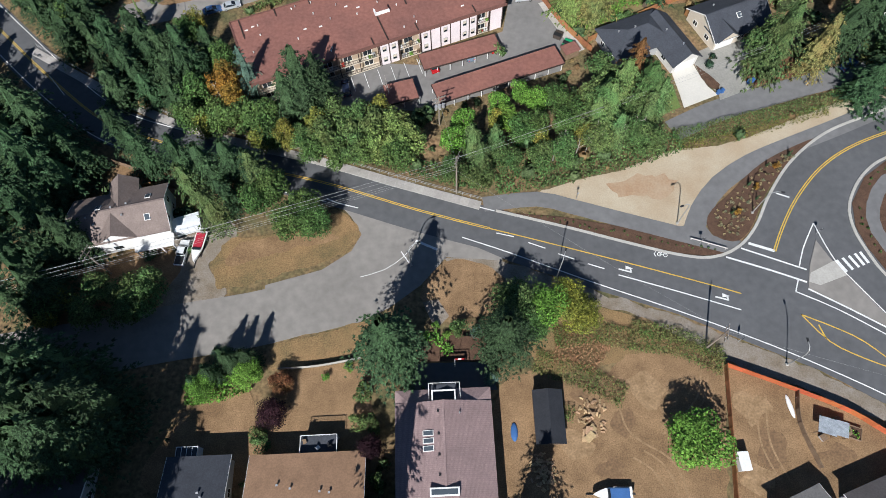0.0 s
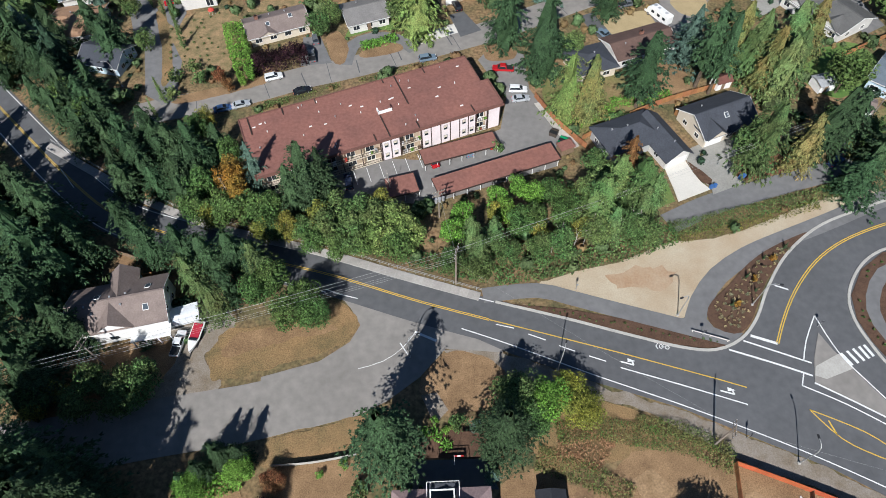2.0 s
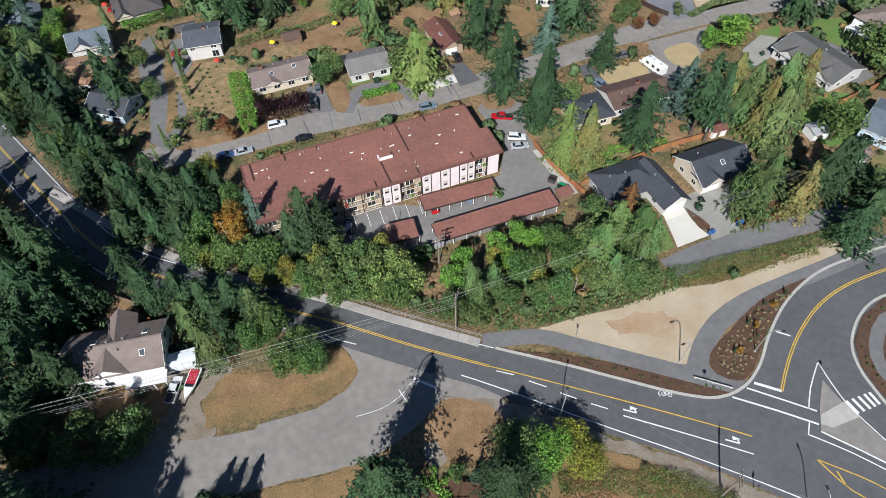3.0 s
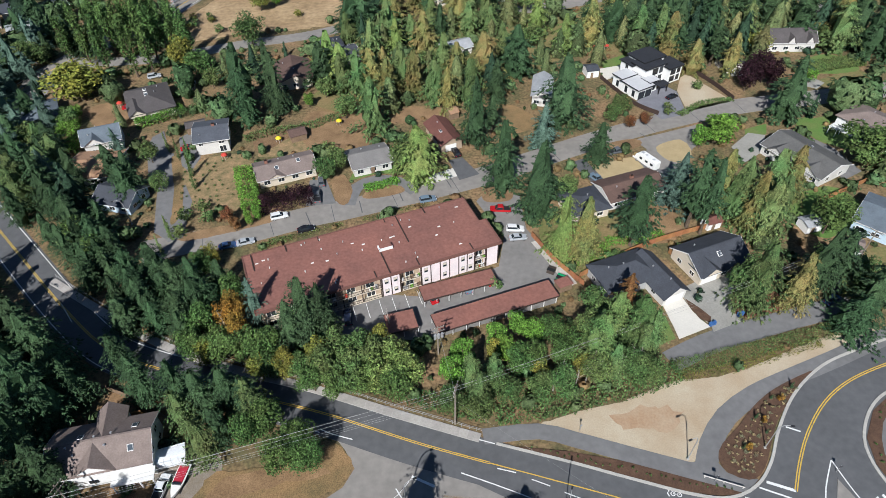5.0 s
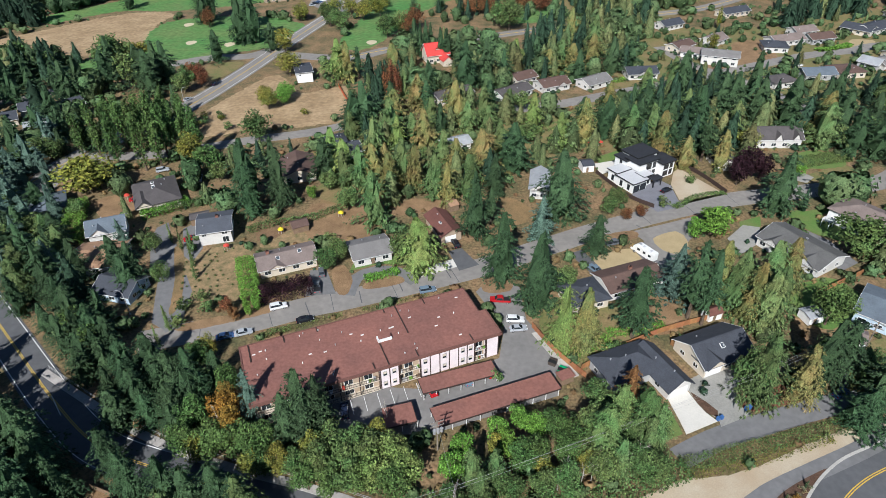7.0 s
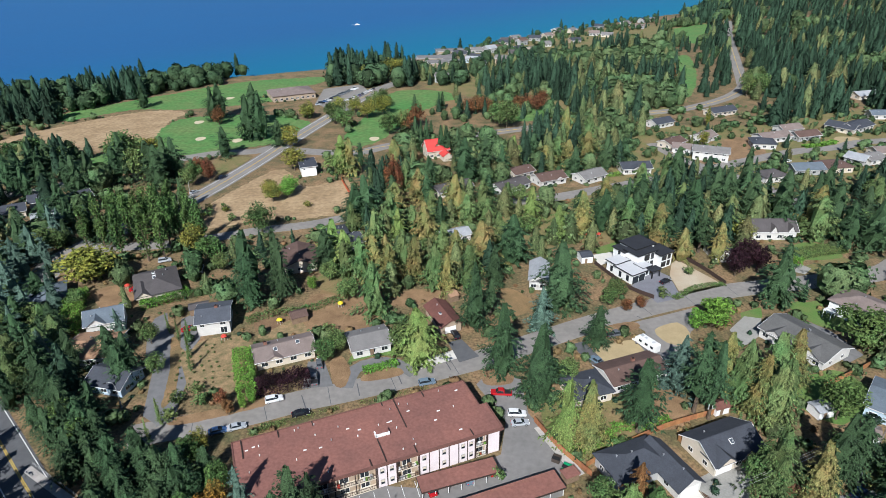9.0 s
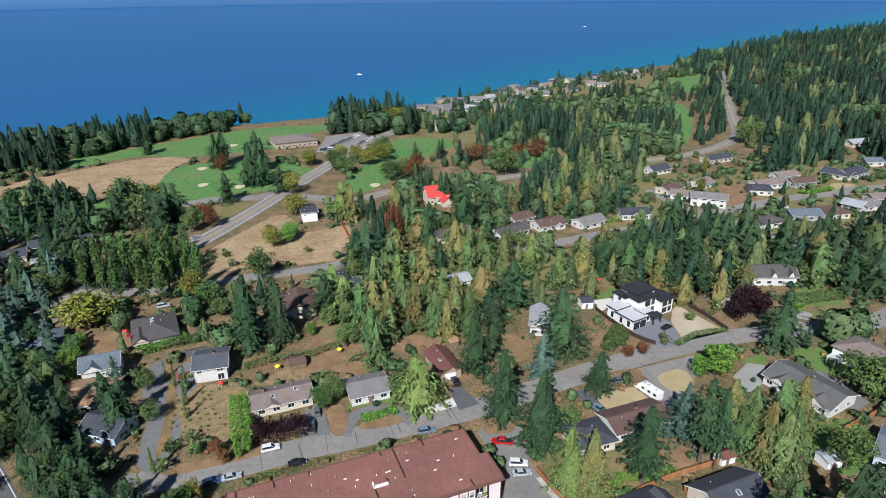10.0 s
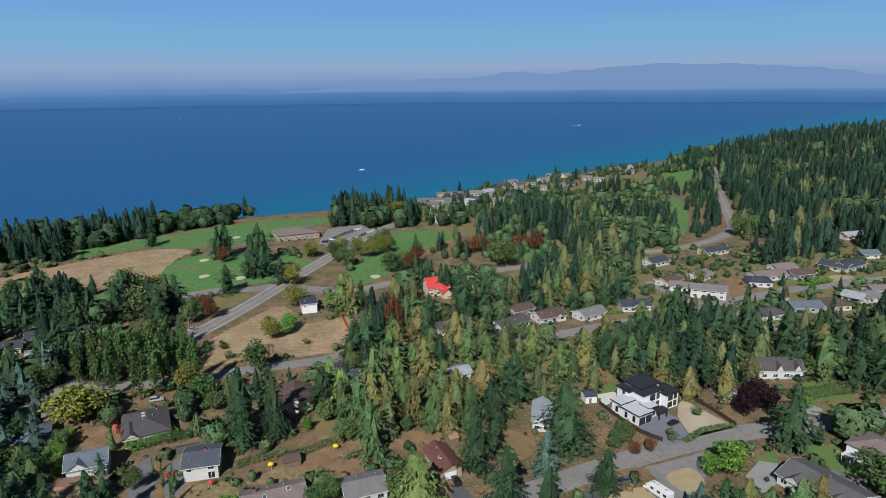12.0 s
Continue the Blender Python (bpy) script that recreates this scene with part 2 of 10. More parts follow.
slab("road", [(-21.7, 64.0), (-18.1, 59.5), (-16.0, 55.6), (-18.0, 52.0), (-23.6, 48.3), (-34.4, 45.6), (-33.5, 34.9), (-24.1, 35.6), (-15.8, 37.4), (-10.5, 39.9), (-4.5, 44.2), (0.6, 49.8), (11.5, 48.5), (10.8, 53.6), (-4.7, 59.8)], "asphalt_old", 0.036, "wide weathered asphalt mouth of the side street", "road")
BACK = [(-74.4, 116.7), (-62.9, 119.8), (-50.4, 122.4), (-33.4, 128.4), (-21.6, 131.6), (-0.2, 138.5), (19.0, 145.3), (32.6, 151.7), (54.0, 161.3), (78.0, 170.3), (103.3, 177.4), (132.4, 181.7), (160.3, 186.3), (200, 205), (330, 235)]
street("road", BACK, 8.5, "asphalt_old", 0.03, "pale grey residential street lined with driveways")
LANE = [(50.1, 76.9), (59.5, 81.2), (68.8, 84.0), (80.8, 87.3), (91.6, 89.9), (100.9, 91.9), (150, 112)]
street("road", LANE, 5.4, "asphalt_mid", 0.03, "grey cul-de-sac lane beside a hedge bank")
COASTROAD = [(-240, 215), (-147.8, 189.7), (-139.7, 215.1), (-125.2, 241.9), (-108.2, 269.5), (-92.7, 311.8), (-77.9, 360.7), (-58.1, 422.0), (-38.7, 479.8), (-19.6, 515.0), (-9.9, 558.7), (-10.4, 602.0), (0, 620)]
street("road", COASTROAD, 11.0, "asphalt_old", 0.03, "grey arterial road running down to the shore")
GOLFROAD = [(-300, 300), (-203.3, 282.0), (-164.1, 307.6), (-129.0, 331.4), (-112.5, 338.4), (-95.3, 339.4), (-83.2, 350.3)]
street("road", GOLFROAD, 9.0, "asphalt_old", 0.036, "grey road curving along the golf course")
EASTROAD = [(-81.0, 342.5), (-41.4, 332.8), (-16.6, 346.7), (30.7, 362.7), (82.7, 381.4), (131.7, 399.8), (174.1, 411.5), (215.0, 437.3), (243.1, 467.8), (257.1, 497.2), (290.5, 581.4), (345.0, 715.8), (402.7, 846.1)]
street("road", EASTROAD, 9.5, "asphalt_old", 0.04, "grey road climbing straight through dark forest")
MIDROAD = [(-137.4, 218.5), (-116.4, 222.3), (-99.7, 224.1), (-71.1, 233.7), (-49.2, 239.1), (-35.9, 244.8)]
street("road", MIDROAD, 7.0, "asphalt_old", 0.036, "narrow pale street between gardens")
FARSTREET = [(32.5, 257.4), (59.2, 262.5), (88.6, 273.5), (113.6, 282.7), (148.0, 297.0), (201.8, 319.3), (231.0, 325.5), (266.7, 335.8), (420, 340)]
street("road", FARSTREET, 8.0, "asphalt_old", 0.036, "pale residential street among bungalows")
FARCROSS = [(130.1, 339.3), (138.1, 309.1), (152.2, 286.7), (164.1, 260.5), (166.4, 237.3)]
street("road", FARCROSS, 7.0, "asphalt_old", 0.042, "pale crossing residential street")


# ---- junction, pavements and yards ----
slab("road", [(8.6, 60.6), (24.4, 55.3), (35.1, 51.7), (45.5, 48.2), (52.0, 47.3), (57.6, 49.3), (61.9, 53.5), (66.4, 60.4), (73.0, 68.1), (82.0, 74.7), (93.0, 79.0), (106.7, 83.1), (113.4, 63.9), (98.3, 18.6), (75.4, 18.1),
              (65.8, 24.5), (56.0, 29.4), (43.0, 36.1), (28.1, 41.8), (12.6, 48.4), (4.1, 53.0)], "asphalt_new", 0.05, "dark asphalt of a roundabout approach", "road")
slab("shoulder", [(0.6, 49.8), (12.6, 47.9), (28.0, 41.3), (42.9, 35.7), (55.9, 29.0), (65.6, 24.0), (75.3, 17.7), (74.0, 13.9), (64.5, 20.1), (50.2, 26.8), (35.6, 36.0), (25.5, 38.7), (10.1, 44.0)], "gravel", 0.02, "grey gravel road shoulder", "gravel", ragged=0.8)
slab("verge", [(-4.6, 42.4), (0.6, 49.0), (9.2, 47.0), (12.0, 41.6), (6.4, 37.4), (0.1, 37.7)], "dirt", 0.03, "brown dirt verge at the street corner", "verge", ragged=0.7)
slab("verge", [(-43.6, 45.5), (-33.4, 47.3), (-24.8, 49.5), (-18.2, 52.6), (-16.3, 56.0), (-18.4, 59.6), (-23.0, 61.5), (-29.6, 56.9), (-43.0, 55.1)], "dry_grass", 0.06, "sunburnt grass verge at the street corner", "verge", ragged=0.8)
slab("verge", [(-41.9, 50.1), (-31.6, 52.7), (-20.5, 54.6), (-25.1, 56.7), (-39.6, 54.7)], "dirt", 0.075, "bare orange dirt on the verge", "verge", ragged=0.8)
slab("verge", [(-31.3, 33.7), (-23.1, 35.3), (-14.7, 37.3), (-14.7, 31.9), (-23.9, 30.2), (-32.5, 29.1)], "dry_grass", 0.05, "dry grass bank above a retaining wall", "verge", ragged=0.5)
slab("dirt_lot", [(17.2, 62.0), (26.9, 65.5), (37.7, 67.9), (49.1, 71.8), (62.6, 73.6), (86.8, 82.4), (97.6, 85.1), (97.6, 82.4), (79.6, 74.7), (64.9, 68.6), (53.8, 61.0), (47.2, 54.0), (36.0, 57.6), (25.1, 61.1)], "pale_dirt", 0.03, "pale sandy vacant lot beside the road", "dirt lot", ragged=0.5)
slab("dirt_patch", [(34.2, 64.0), (42.1, 66.3), (48.7, 64.0), (43.5, 60.9), (36.6, 61.3)], "rust_dirt", 0.042, "faint orange stain of bare earth in the lot", "dirt lot", ragged=2.0)
street("path", [(8.6, 61.1), (19.5, 61.8), (26.1, 59.8), (35.8, 56.3), (46.3, 52.6), (52.5, 50.3)], 3.4, "asphalt_mid", 0.06, "grey asphalt footpath", "path")
street("path", [(49.0, 51.9), (51.9, 57.6), (57.2, 63.5), (64.8, 68.2), (74.0, 71.9), (84.8, 75.9), (97.0, 80.6), (109.7, 84.4)], 4.0, "asphalt_mid", 0.066, "grey asphalt footpath curving round the planted bed", "path")
slab("planting_bed", [(14.1, 58.8), (24.7, 57.3), (35.5, 54.6), (46.0, 50.9), (55.2, 47.7), (49.7, 47.7), (44.5, 48.7), (34.0, 52.2), (23.4, 56.0)], "mulch", 0.11, "brown mulch strip between kerb and path", "planting bed")
slab("path", [(46.5, 54.2), (52.0, 54.0), (53.0, 51.8), (56.2, 50.6), (58.3, 50.4), (56.6, 48.9), (53.0, 47.6), (47.5, 49.9)], "asphalt_mid", 0.072, "grey asphalt corner of the footpath at the kerb ramp", "path")
slab("planting_bed", [(52.4, 54.7), (54.2, 57.6), (58.5, 61.0), (62.5, 64.7), (67.0, 68.0), (72.5, 70.8), (79.5, 73.4), (75.2, 70.0), (70.6, 65.9), (66.7, 61.9), (63.6, 57.4), (61.2, 53.6), (59.0, 51.2), (56.5, 50.3), (53.3, 51.8)], "mulch", 0.11, "mulched bed dotted with young shrubs", "planting bed", smooth=True)

# kerbs
def kerb(pts, label):
    tagged(part("kerb", ribbon(spline(pts, 1.5), 0.28, -0.28, -0.1, 0.17), "concrete", None), label, "kerb", kind="structure")


kerb([(11.0, 59.5), (24.4, 55.2), (35.0, 51.5), (45.4, 48.1), (52.0, 47.2), (57.5, 49.2), (61.9, 53.5), (66.4, 60.4), (73.0, 68.1), (82.0, 74.6), (93.0, 78.8), (106.7, 83.1)], "pale concrete kerb sweeping into the roundabout")
kerb([(101.7, 69.8), (92.5, 67.8), (86.2, 63.7), (81.7, 57.6), (80.7, 52.3), (81.6, 47.4), (83.6, 41.9), (88.8, 35.1)], "pale concrete kerb of the central island")
slab("traffic_island", [(101.5, 69.2), (92.6, 67.3), (86.5, 63.3), (82.2, 57.6), (81.2, 52.3), (82.1, 47.6), (84.2, 42.2), (89.0, 35.6), (107.3, 39.3), (117.9, 63.6)], "mulch", 0.15, "mulched central island of the roundabout", "traffic island")
street("path", [(97.5, 64.7), (90.7, 62.4), (86.1, 56.7), (85.0, 51.1), (87.7, 43.7)], 2.6, "asphalt_mid", 0.17, "grey asphalt path on the island", "path")
SPLIT = [(72.6, 49.8), (74.0, 46.2), (76.1, 42.2), (80.9, 34.1), (85.5, 26.2), (86.2, 28.0), (80.2, 31.9), (74.4, 35.8), (68.3, 40.0), (69.9, 44.6)]
slab("traffic_island", SPLIT, "asphalt_old", 0.16, "raised grey splitter island at the crossing", "traffic island")
slab("traffic_island", [(69.6, 43.0), (74.8, 45.3), (76.3, 42.2), (70.7, 40.4), (68.8, 41.2)], "concrete", 0.165, "pale concrete refuge between the crossings", "traffic island")

# concrete pavement along the north side of the main road, slab by slab
walk_line = spline([(-93.7, 107.4), (-79.9, 98.2), (-66.8, 89.8), (-54.7, 83.5), (-40.6, 78.1), (-25.8, 73.4), (-9.2, 67.0), (7.9, 60.7)], 1.8)
pavement = tagged(part("pavement", ribbon(walk_line, 1.1, -0.85, -0.2, 0.13), "concrete", None), "pale concrete pavement with a rail on its bank side", "pavement", kind="structure")
M["slab"] = mat("concrete slab", (0.36, 0.335, 0.305), 0.85, scale=0.3, var=0.15, per_object=0.1)
nn = normals(walk_line)
for i in range(len(walk_line) - 1):
    a, b, q, r = walk_line[i], walk_line[i + 1], nn[i], nn[i + 1]
    d = (b - a).normalized() * 0.02
    bm = bmesh.new()
    solid(bm, [tuple(a + d - q * 0.8), tuple(b - d - r * 0.8), tuple(b - d + r * 1.05), tuple(a + d + q * 1.05)], 0.1, 0.16)
    part("paving_slab", bm, "slab", pavement)
rail = thing("railing", pose(0, 0, 0), "thin grey metal pedestrian railing along the bank", "railing")
for i in range(0, len(walk_line) - 1, 1):
    a = walk_line[i] + nn[i] * 1.5
    part("post", boxes((a.x - 0.04, a.y - 0.04, -0.1, a.x + 0.04, a.y + 0.04, 1.15)), "metal_rail", rail)
for zz in (0.55, 1.1):
    part("rail", ribbon([p + q * 1.5 for p, q in zip(walk_line, nn)], 0.035, -0.035, zz, zz + 0.06), "metal_rail", rail)

slab("verge", [(15.8, 36.9), (26.5, 38.1), (35.6, 35.5), (49.2, 26.8), (47.9, 25.4), (32.1, 27.6), (20.8, 26.1), (15.9, 27.3)], "dry_grass", 0.012, "sunburnt grass on the road bank", "verge", ragged=0.5)
# yards, lots and driveways
slab("yard", [(16.3, 26.3), (24.4, 22.9), (32.3, 28.7), (41.5, 28.7), (48.4, 25.3), (44.5, 2.7), (43.3, -6.2), (6.2, -4.7), (8.4, 22.6)], "dirt", 0.02, "bare brown dirt yard with tyre tracks", "yard", ragged=0.8)
slab("yard", [(49.5, 25.8), (74.4, 15.3), (85.4, 10.6), (78.4, -6.9), (43.9, -5.5)], "dirt", 0.026, "dusty brown back yard behind an orange fence", "yard")
slab("yard", [(-29.9, 28.0), (-15.6, 29.3), (-14.1, 24.7), (-13.9, 8.6), (-34.3, 9.5), (-32.3, 20.5)], "dirt", 0.022, "dry brown back lawn", "yard", ragged=0.3)
slab("yard", [(-46.3, 21.7), (-35.8, 25.6), (-35.2, 9.6), (-52.4, 10.3)], "dirt", 0.024, "dry brown back lawn", "yard", ragged=0.3)
slab("garden_terrace", [(-5.9, 29.4), (-4.3, 33.5), (1.0, 34.4), (7.3, 35.2), (7.3, 28.8)], "mulch", 0.05, "brown mulched garden terrace", "garden")
slab("garden_terrace", [(-4.3, 40.7), (-1.4, 41.1), (0.6, 37.7), (-2.1, 35.1)], "gravel", 0.05, "grey gravel garden corner", "garden")
slab("patio", [(-7.0, 24.3), (-5.9, 28.9), (6.8, 28.8), (8.5, 23.6)], "asphalt_new", 0.06, "dark paved terrace behind the house", "patio")
slab("driveway", [(-51.3, 50.6), (-54.8, 59.5), (-43.6, 60.9), (-40.6, 53.7), (-45.8, 50.3), (-41.8, 44.2), (-48.8, 40.0), (-54.5, 42.6)], "gravel", 0.027, "gravel drive with a parked boat", "driveway", ragged=0.4)
slab("yard", [(-69.5, 70.9), (-67.4, 75.7), (-56.6, 71.6), (-44.1, 65.5), (-44.7, 60.9), (-55.1, 61.4)], "dirt", 0.02, "bare brown garden behind a house", "yard")
slab("yard", [(-70.1, 50.3), (-54.1, 54.4), (-48.8, 40.0), (-77.1, 38.1), (-76.0, 47.1)], "dirt", 0.02, "dry dirt front garden in tree shade", "yard", ragged=0.5)
slab("parking_lot", [(-24.9, 93.0), (-20.0, 100.1), (-2.6, 98.0), (16.3, 107.1), (18.8, 118.0), (12.6, 132.6), (16.8, 138.2), (24.9, 134.2), (24.9, 120.8), (27.7, 114.4), (34.3, 100.5), (29.5, 97.5), (28.4, 94.6), (1.0, 85.9), (-5.4, 85.4), (-23.2, 87.1)], "asphalt_lot", 0.034, "grey asphalt parking lot behind apartments", "parking lot")
slab("pavement", [(25.5, 115.3), (27.6, 116.0), (34.5, 100.5), (32.2, 99.5)], "concrete", 0.16, "pale concrete strip beside the parking lot", "pavement")
slab("yard", [(28.1, 117.5), (35.3, 126.8), (61.3, 123.1), (62.3, 115.6), (40.7, 107.3), (35.6, 102.3)], "rough_grass", 0.02, "patchy yellow-green back garden", "yard", ragged=0.5)
slab("yard", [(56.0, 125.6), (65.4, 127.3), (64.5, 115.5), (54.8, 113.9)], "dirt", 0.026, "dry dirt garden under a fir", "yard", ragged=0.5)
slab("driveway", [(53.0, 92.9), (58.3, 94.6), (59.2, 90.8), (60.2, 88.2), (61.8, 85.9), (53.8, 82.8), (53.6, 86.6)], "pale_concrete", 0.05, "clean pale concrete driveway", "driveway")
slab("driveway", [(58.6, 94.6), (60.4, 98.4), (65.2, 100.6), (70.9, 103.3), (74.2, 102.8), (71.2, 96.8), (69.2, 93.2), (68.6, 89.6), (70.1, 87.4), (62.0, 84.4), (62.2, 86.4), (59.8, 89.6)], "concrete_dark", 0.044, "grey shared driveway between new houses", "driveway")
slab("planting_bed", [(58.8, 94.4), (61.2, 91.5), (62.9, 88.7), (62.2, 86.9), (60.3, 88.4), (59.2, 91.4)], "mulch", 0.09, "narrow mulched bed between two driveways", "planting bed")
slab("verge", [(69.2, 90.7), (73.5, 95.3), (85.7, 95.4), (88.6, 92.3), (71.1, 88.2)], "mulch_red", 0.05, "reddish bark bank below shrubs", "verge", ragged=0.4)
slab("lawn", [(47.3, 88.0), (52.5, 89.3), (53.1, 83.0), (49.8, 81.7)], "lawn", 0.03, "strip of dark green lawn", "lawn")
slab("lawn", [(96.4, 127.8), (113.3, 133.8), (116.4, 120.0), (101.9, 113.4), (95.4, 119.0)], "lawn", 0.03, "green back lawn behind a fence", "lawn", ragged=0.5)
slab("lawn", [(86.6, 85.8), (105.8, 106.2), (115.8, 107.4), (108.4, 87.7), (95.2, 93.2)], "rough_grass", 0.026, "weedy green garden by the lane", "yard", ragged=0.5)
# north side of the back street
slab("yard", [(-70.3, 133.9), (-74.1, 151.0), (-59.4, 159.4), (-51.2, 148.4), (-50.6, 133.9), (-60.8, 131.8)], "dry_dirt_weeds", 0.02, "dry field dotted with weeds", "yard", ragged=0.4)
slab("verge", [(-66.4, 122.7), (-51.1, 127.2), (-43.9, 129.0), (-43.6, 126.4), (-63.1, 120.4)], "dirt", 0.04, "dirt verge along the street", "verge", ragged=0.4)
slab("driveway", [(-73.8, 124.2), (-77.6, 140.1), (-81.5, 160.7), (-78.6, 160.6), (-70.3, 137.4), (-68.9, 120.7)], "asphalt_mid", 0.036, "grey driveway between trees", "driveway")
street("driveway", [(-22.9, 132.8), (-21.2, 140.5), (-15.9, 143.8), (-9.6, 143.0), (-4.1, 137.8)], 4.0, "asphalt_mid", 0.04, "curved asphalt drive round a clipped hedge", "driveway")
slab("lawn", [(-23.5, 143.8), (-22.4, 148.0), (-9.6, 151.1), (-8.8, 146.7), (-16.0, 146.8)], "lawn", 0.03, "small green front lawn", "lawn")
slab("driveway", [(-3.6, 143.6), (7.7, 148.7), (8.2, 144.4), (-2.5, 140.1)], "pale_concrete", 0.044, "pale concrete apron by the street", "driveway")
slab("driveway", [(5.8, 152.2), (9.9, 153.6), (14.5, 145.0), (8.5, 142.4)], "asphalt_new", 0.05, "fresh black asphalt driveway", "driveway")
slab("verge", [(-18.7, 135.6), (-17.3, 139.5), (-9.6, 141.0), (-7.2, 138.4), (-11.1, 136.3)], "dirt", 0.045, "dry dirt verge round the hedge", "verge", ragged=0.3)
slab("verge", [(-26.3, 134.8), (-28.5, 144.6), (-25.5, 146.9), (-22.3, 140.5), (-23.2, 133.5)], "dirt", 0.045, "dry dirt verge beside the drive", "verge", ragged=0.3)
slab("driveway", [(-34.6, 133.0), (-34.9, 144.9), (-30.1, 144.7), (-26.3, 133.7)], "asphalt_mid", 0.044, "grey driveway with parked vehicles", "driveway")
slab("verge", [(14.8, 132.5), (16.1, 138.3), (22.2, 137.9), (22.1, 132.5)], "dirt", 0.05, "dirt bed at the foot of a fir", "verge", ragged=0.4)
slab("yard", [(48.2, 146.3), (61.7, 150.7), (62.8, 141.7), (51.2, 138.7)], "straw", 0.03, "straw yellow dead front lawn", "yard", smooth=True)
slab("driveway", [(42.0, 149.3), (46.3, 150.9), (51.0, 137.9), (47.6, 136.5)], "asphalt_new", 0.05, "black asphalt driveway", "driveway")
slab("driveway", [(61.7, 150.7), (69.8, 157.0), (73.7, 141.0), (64.1, 140.4)], "asphalt_mid", 0.04, "grey driveway with a parked motorhome", "driveway")
slab("yard", [(69.4, 155.6), (77.9, 159.3), (79.6, 153.6), (76.2, 147.2), (71.0, 148.8)], "straw", 0.05, "dry front lawn with a brown patch", "yard", smooth=True)
slab("lawn", [(99.9, 163.7), (108.1, 166.6), (105.6, 160.8), (98.1, 158.0)], "lawn", 0.03, "bright green front lawn", "lawn")
slab("lawn", [(119.3, 166.6), (135.5, 169.2), (128.7, 153.2), (119.9, 156.8)], "lawn", 0.03, "green side lawn", "lawn", ragged=0.3)
slab("driveway", [(70.4, 182.4), (75.6, 170.9), (84.7, 173.6), (85.8, 187.9), (82.4, 192.9)], "slate_paving", 0.044, "grey paved forecourt of a modern house", "driveway")
slab("yard", [(90.9, 199.4), (93.4, 199.2), (102.5, 180.8), (85.3, 175.0), (86.1, 188.6)], "pale_dirt", 0.03, "pale stone garden beside a modern house", "yard")
slab("driveway", [(62.5, 205.4), (71.1, 207.7), (70.8, 201.3), (63.4, 197.3)], "pale_concrete", 0.04, "pale concrete yard", "driveway")
slab("lawn", [(63.3, 210.0), (75.1, 216.1), (74.6, 208.4), (64.8, 205.7)], "lawn", 0.036, "bright green back lawn", "lawn")
slab("verge", [(130.5, 190.0), (154.1, 200.0), (159.3, 192.5), (137.8, 188.4)], "rough_grass", 0.03, "green bank with ivy", "verge")
slab("yard", [(-37.3, 178.7), (-31.5, 197.3), (-14.9, 184.7), (-14.1, 164.0), (-28.3, 163.2), (-34.6, 171.7)], "dry_grass", 0.02, "dry brown back lawn", "yard", ragged=0.6)
slab("yard", [(-51.0, 161.3), (-39.7, 168.6), (-33.3, 160.4), (-50.2, 156.7)], "dry_dirt_weeds", 0.02, "vegetable garden with dry beds", "yard", ragged=0.6)
slab("yard", [(-12.8, 180.9), (4.4, 183.7), (8.0, 178.0), (-10.8, 173.8)], "dirt", 0.02, "bare dirt back yard", "yard", ragged=0.6)
slab("yard", [(-112.5, 184.7), (-103.9, 192.8), (-98.3, 182.1), (-106.6, 179.0)], "dirt", 0.02, "dirt front yard", "yard", ragged=0.5)
slab("yard", [(19.7, 181.0), (28.5, 182.3), (35.5, 171.2), (23.7, 165.2)], "dry_grass", 0.02, "dry garden slope", "yard", ragged=0.6)
# open land and golf course
slab("field", [(-101.4, 252.3), (-90.7, 281.9), (-74.4, 308.9), (-58.4, 283.7), (-37.1, 290.1), (-32.3, 254.6), (-47.4, 246.3), (-73.4, 243.6), (-93.0, 237.4)], "straw_field", 0.02, "pale dry vacant field", "field", ragged=1.5)
slab("field", [(-262.9, 359.5), (-235.8, 395.4), (-196.7, 431.9), (-164.7, 429.6), (-166.1, 401.1), (-158.4, 352.7), (-193.4, 344.5), (-217.3, 336.1), (-237.2, 318.9)], "straw_field", 0.02, "straw coloured dry fairway", "field", ragged=2.0)
slab("fairway", [(-246.6, 430.9), (-217.2, 462.5), (-195.4, 482.3), (-143.7, 518.3), (-108.9, 530.9), (-97.1, 465.8), (-163.3, 437.2), (-203.3, 438.5), (-236.8, 411.5)], "fairway", 0.014, "green golf fairway", "golf fairway", ragged=2.0)
slab("fairway", [(-156.3, 347.3), (-165.1, 398.4), (-149.0, 416.7), (-103.6, 417.8), (-69.1, 391.8), (-73.4, 363.8), (-92.5, 350.6), (-132.8, 334.7)], "fairway", 0.026, "green golf fairway with bunkers", "golf fairway", ragged=2.0)
slab("fairway", [(-194.6, 316.3), (-179.4, 341.6), (-156.3, 347.3), (-148.0, 333.7), (-177.3, 310.9)], "fairway", 0.024, "green golf fairway by the road", "golf fairway", ragged=2.0)
slab("fairway", [(-47.7, 362.1), (-38.0, 413.2), (-21.2, 478.5), (18.1, 475.5), (20.7, 440.0), (-3.6, 418.1), (-20.7, 366.1), (-36.1, 344.8)], "fairway", 0.02, "bright green golf fairway", "golf fairway", ragged=2.0)
slab("field", [(-1.7, 410.6), (16.9, 445.2), (33.7, 450.8), (71.6, 453.2), (84.3, 430.4), (35.0, 415.4)], "dry_grass", 0.03, "dry brown slope on the golf course", "field", ragged=2.0)
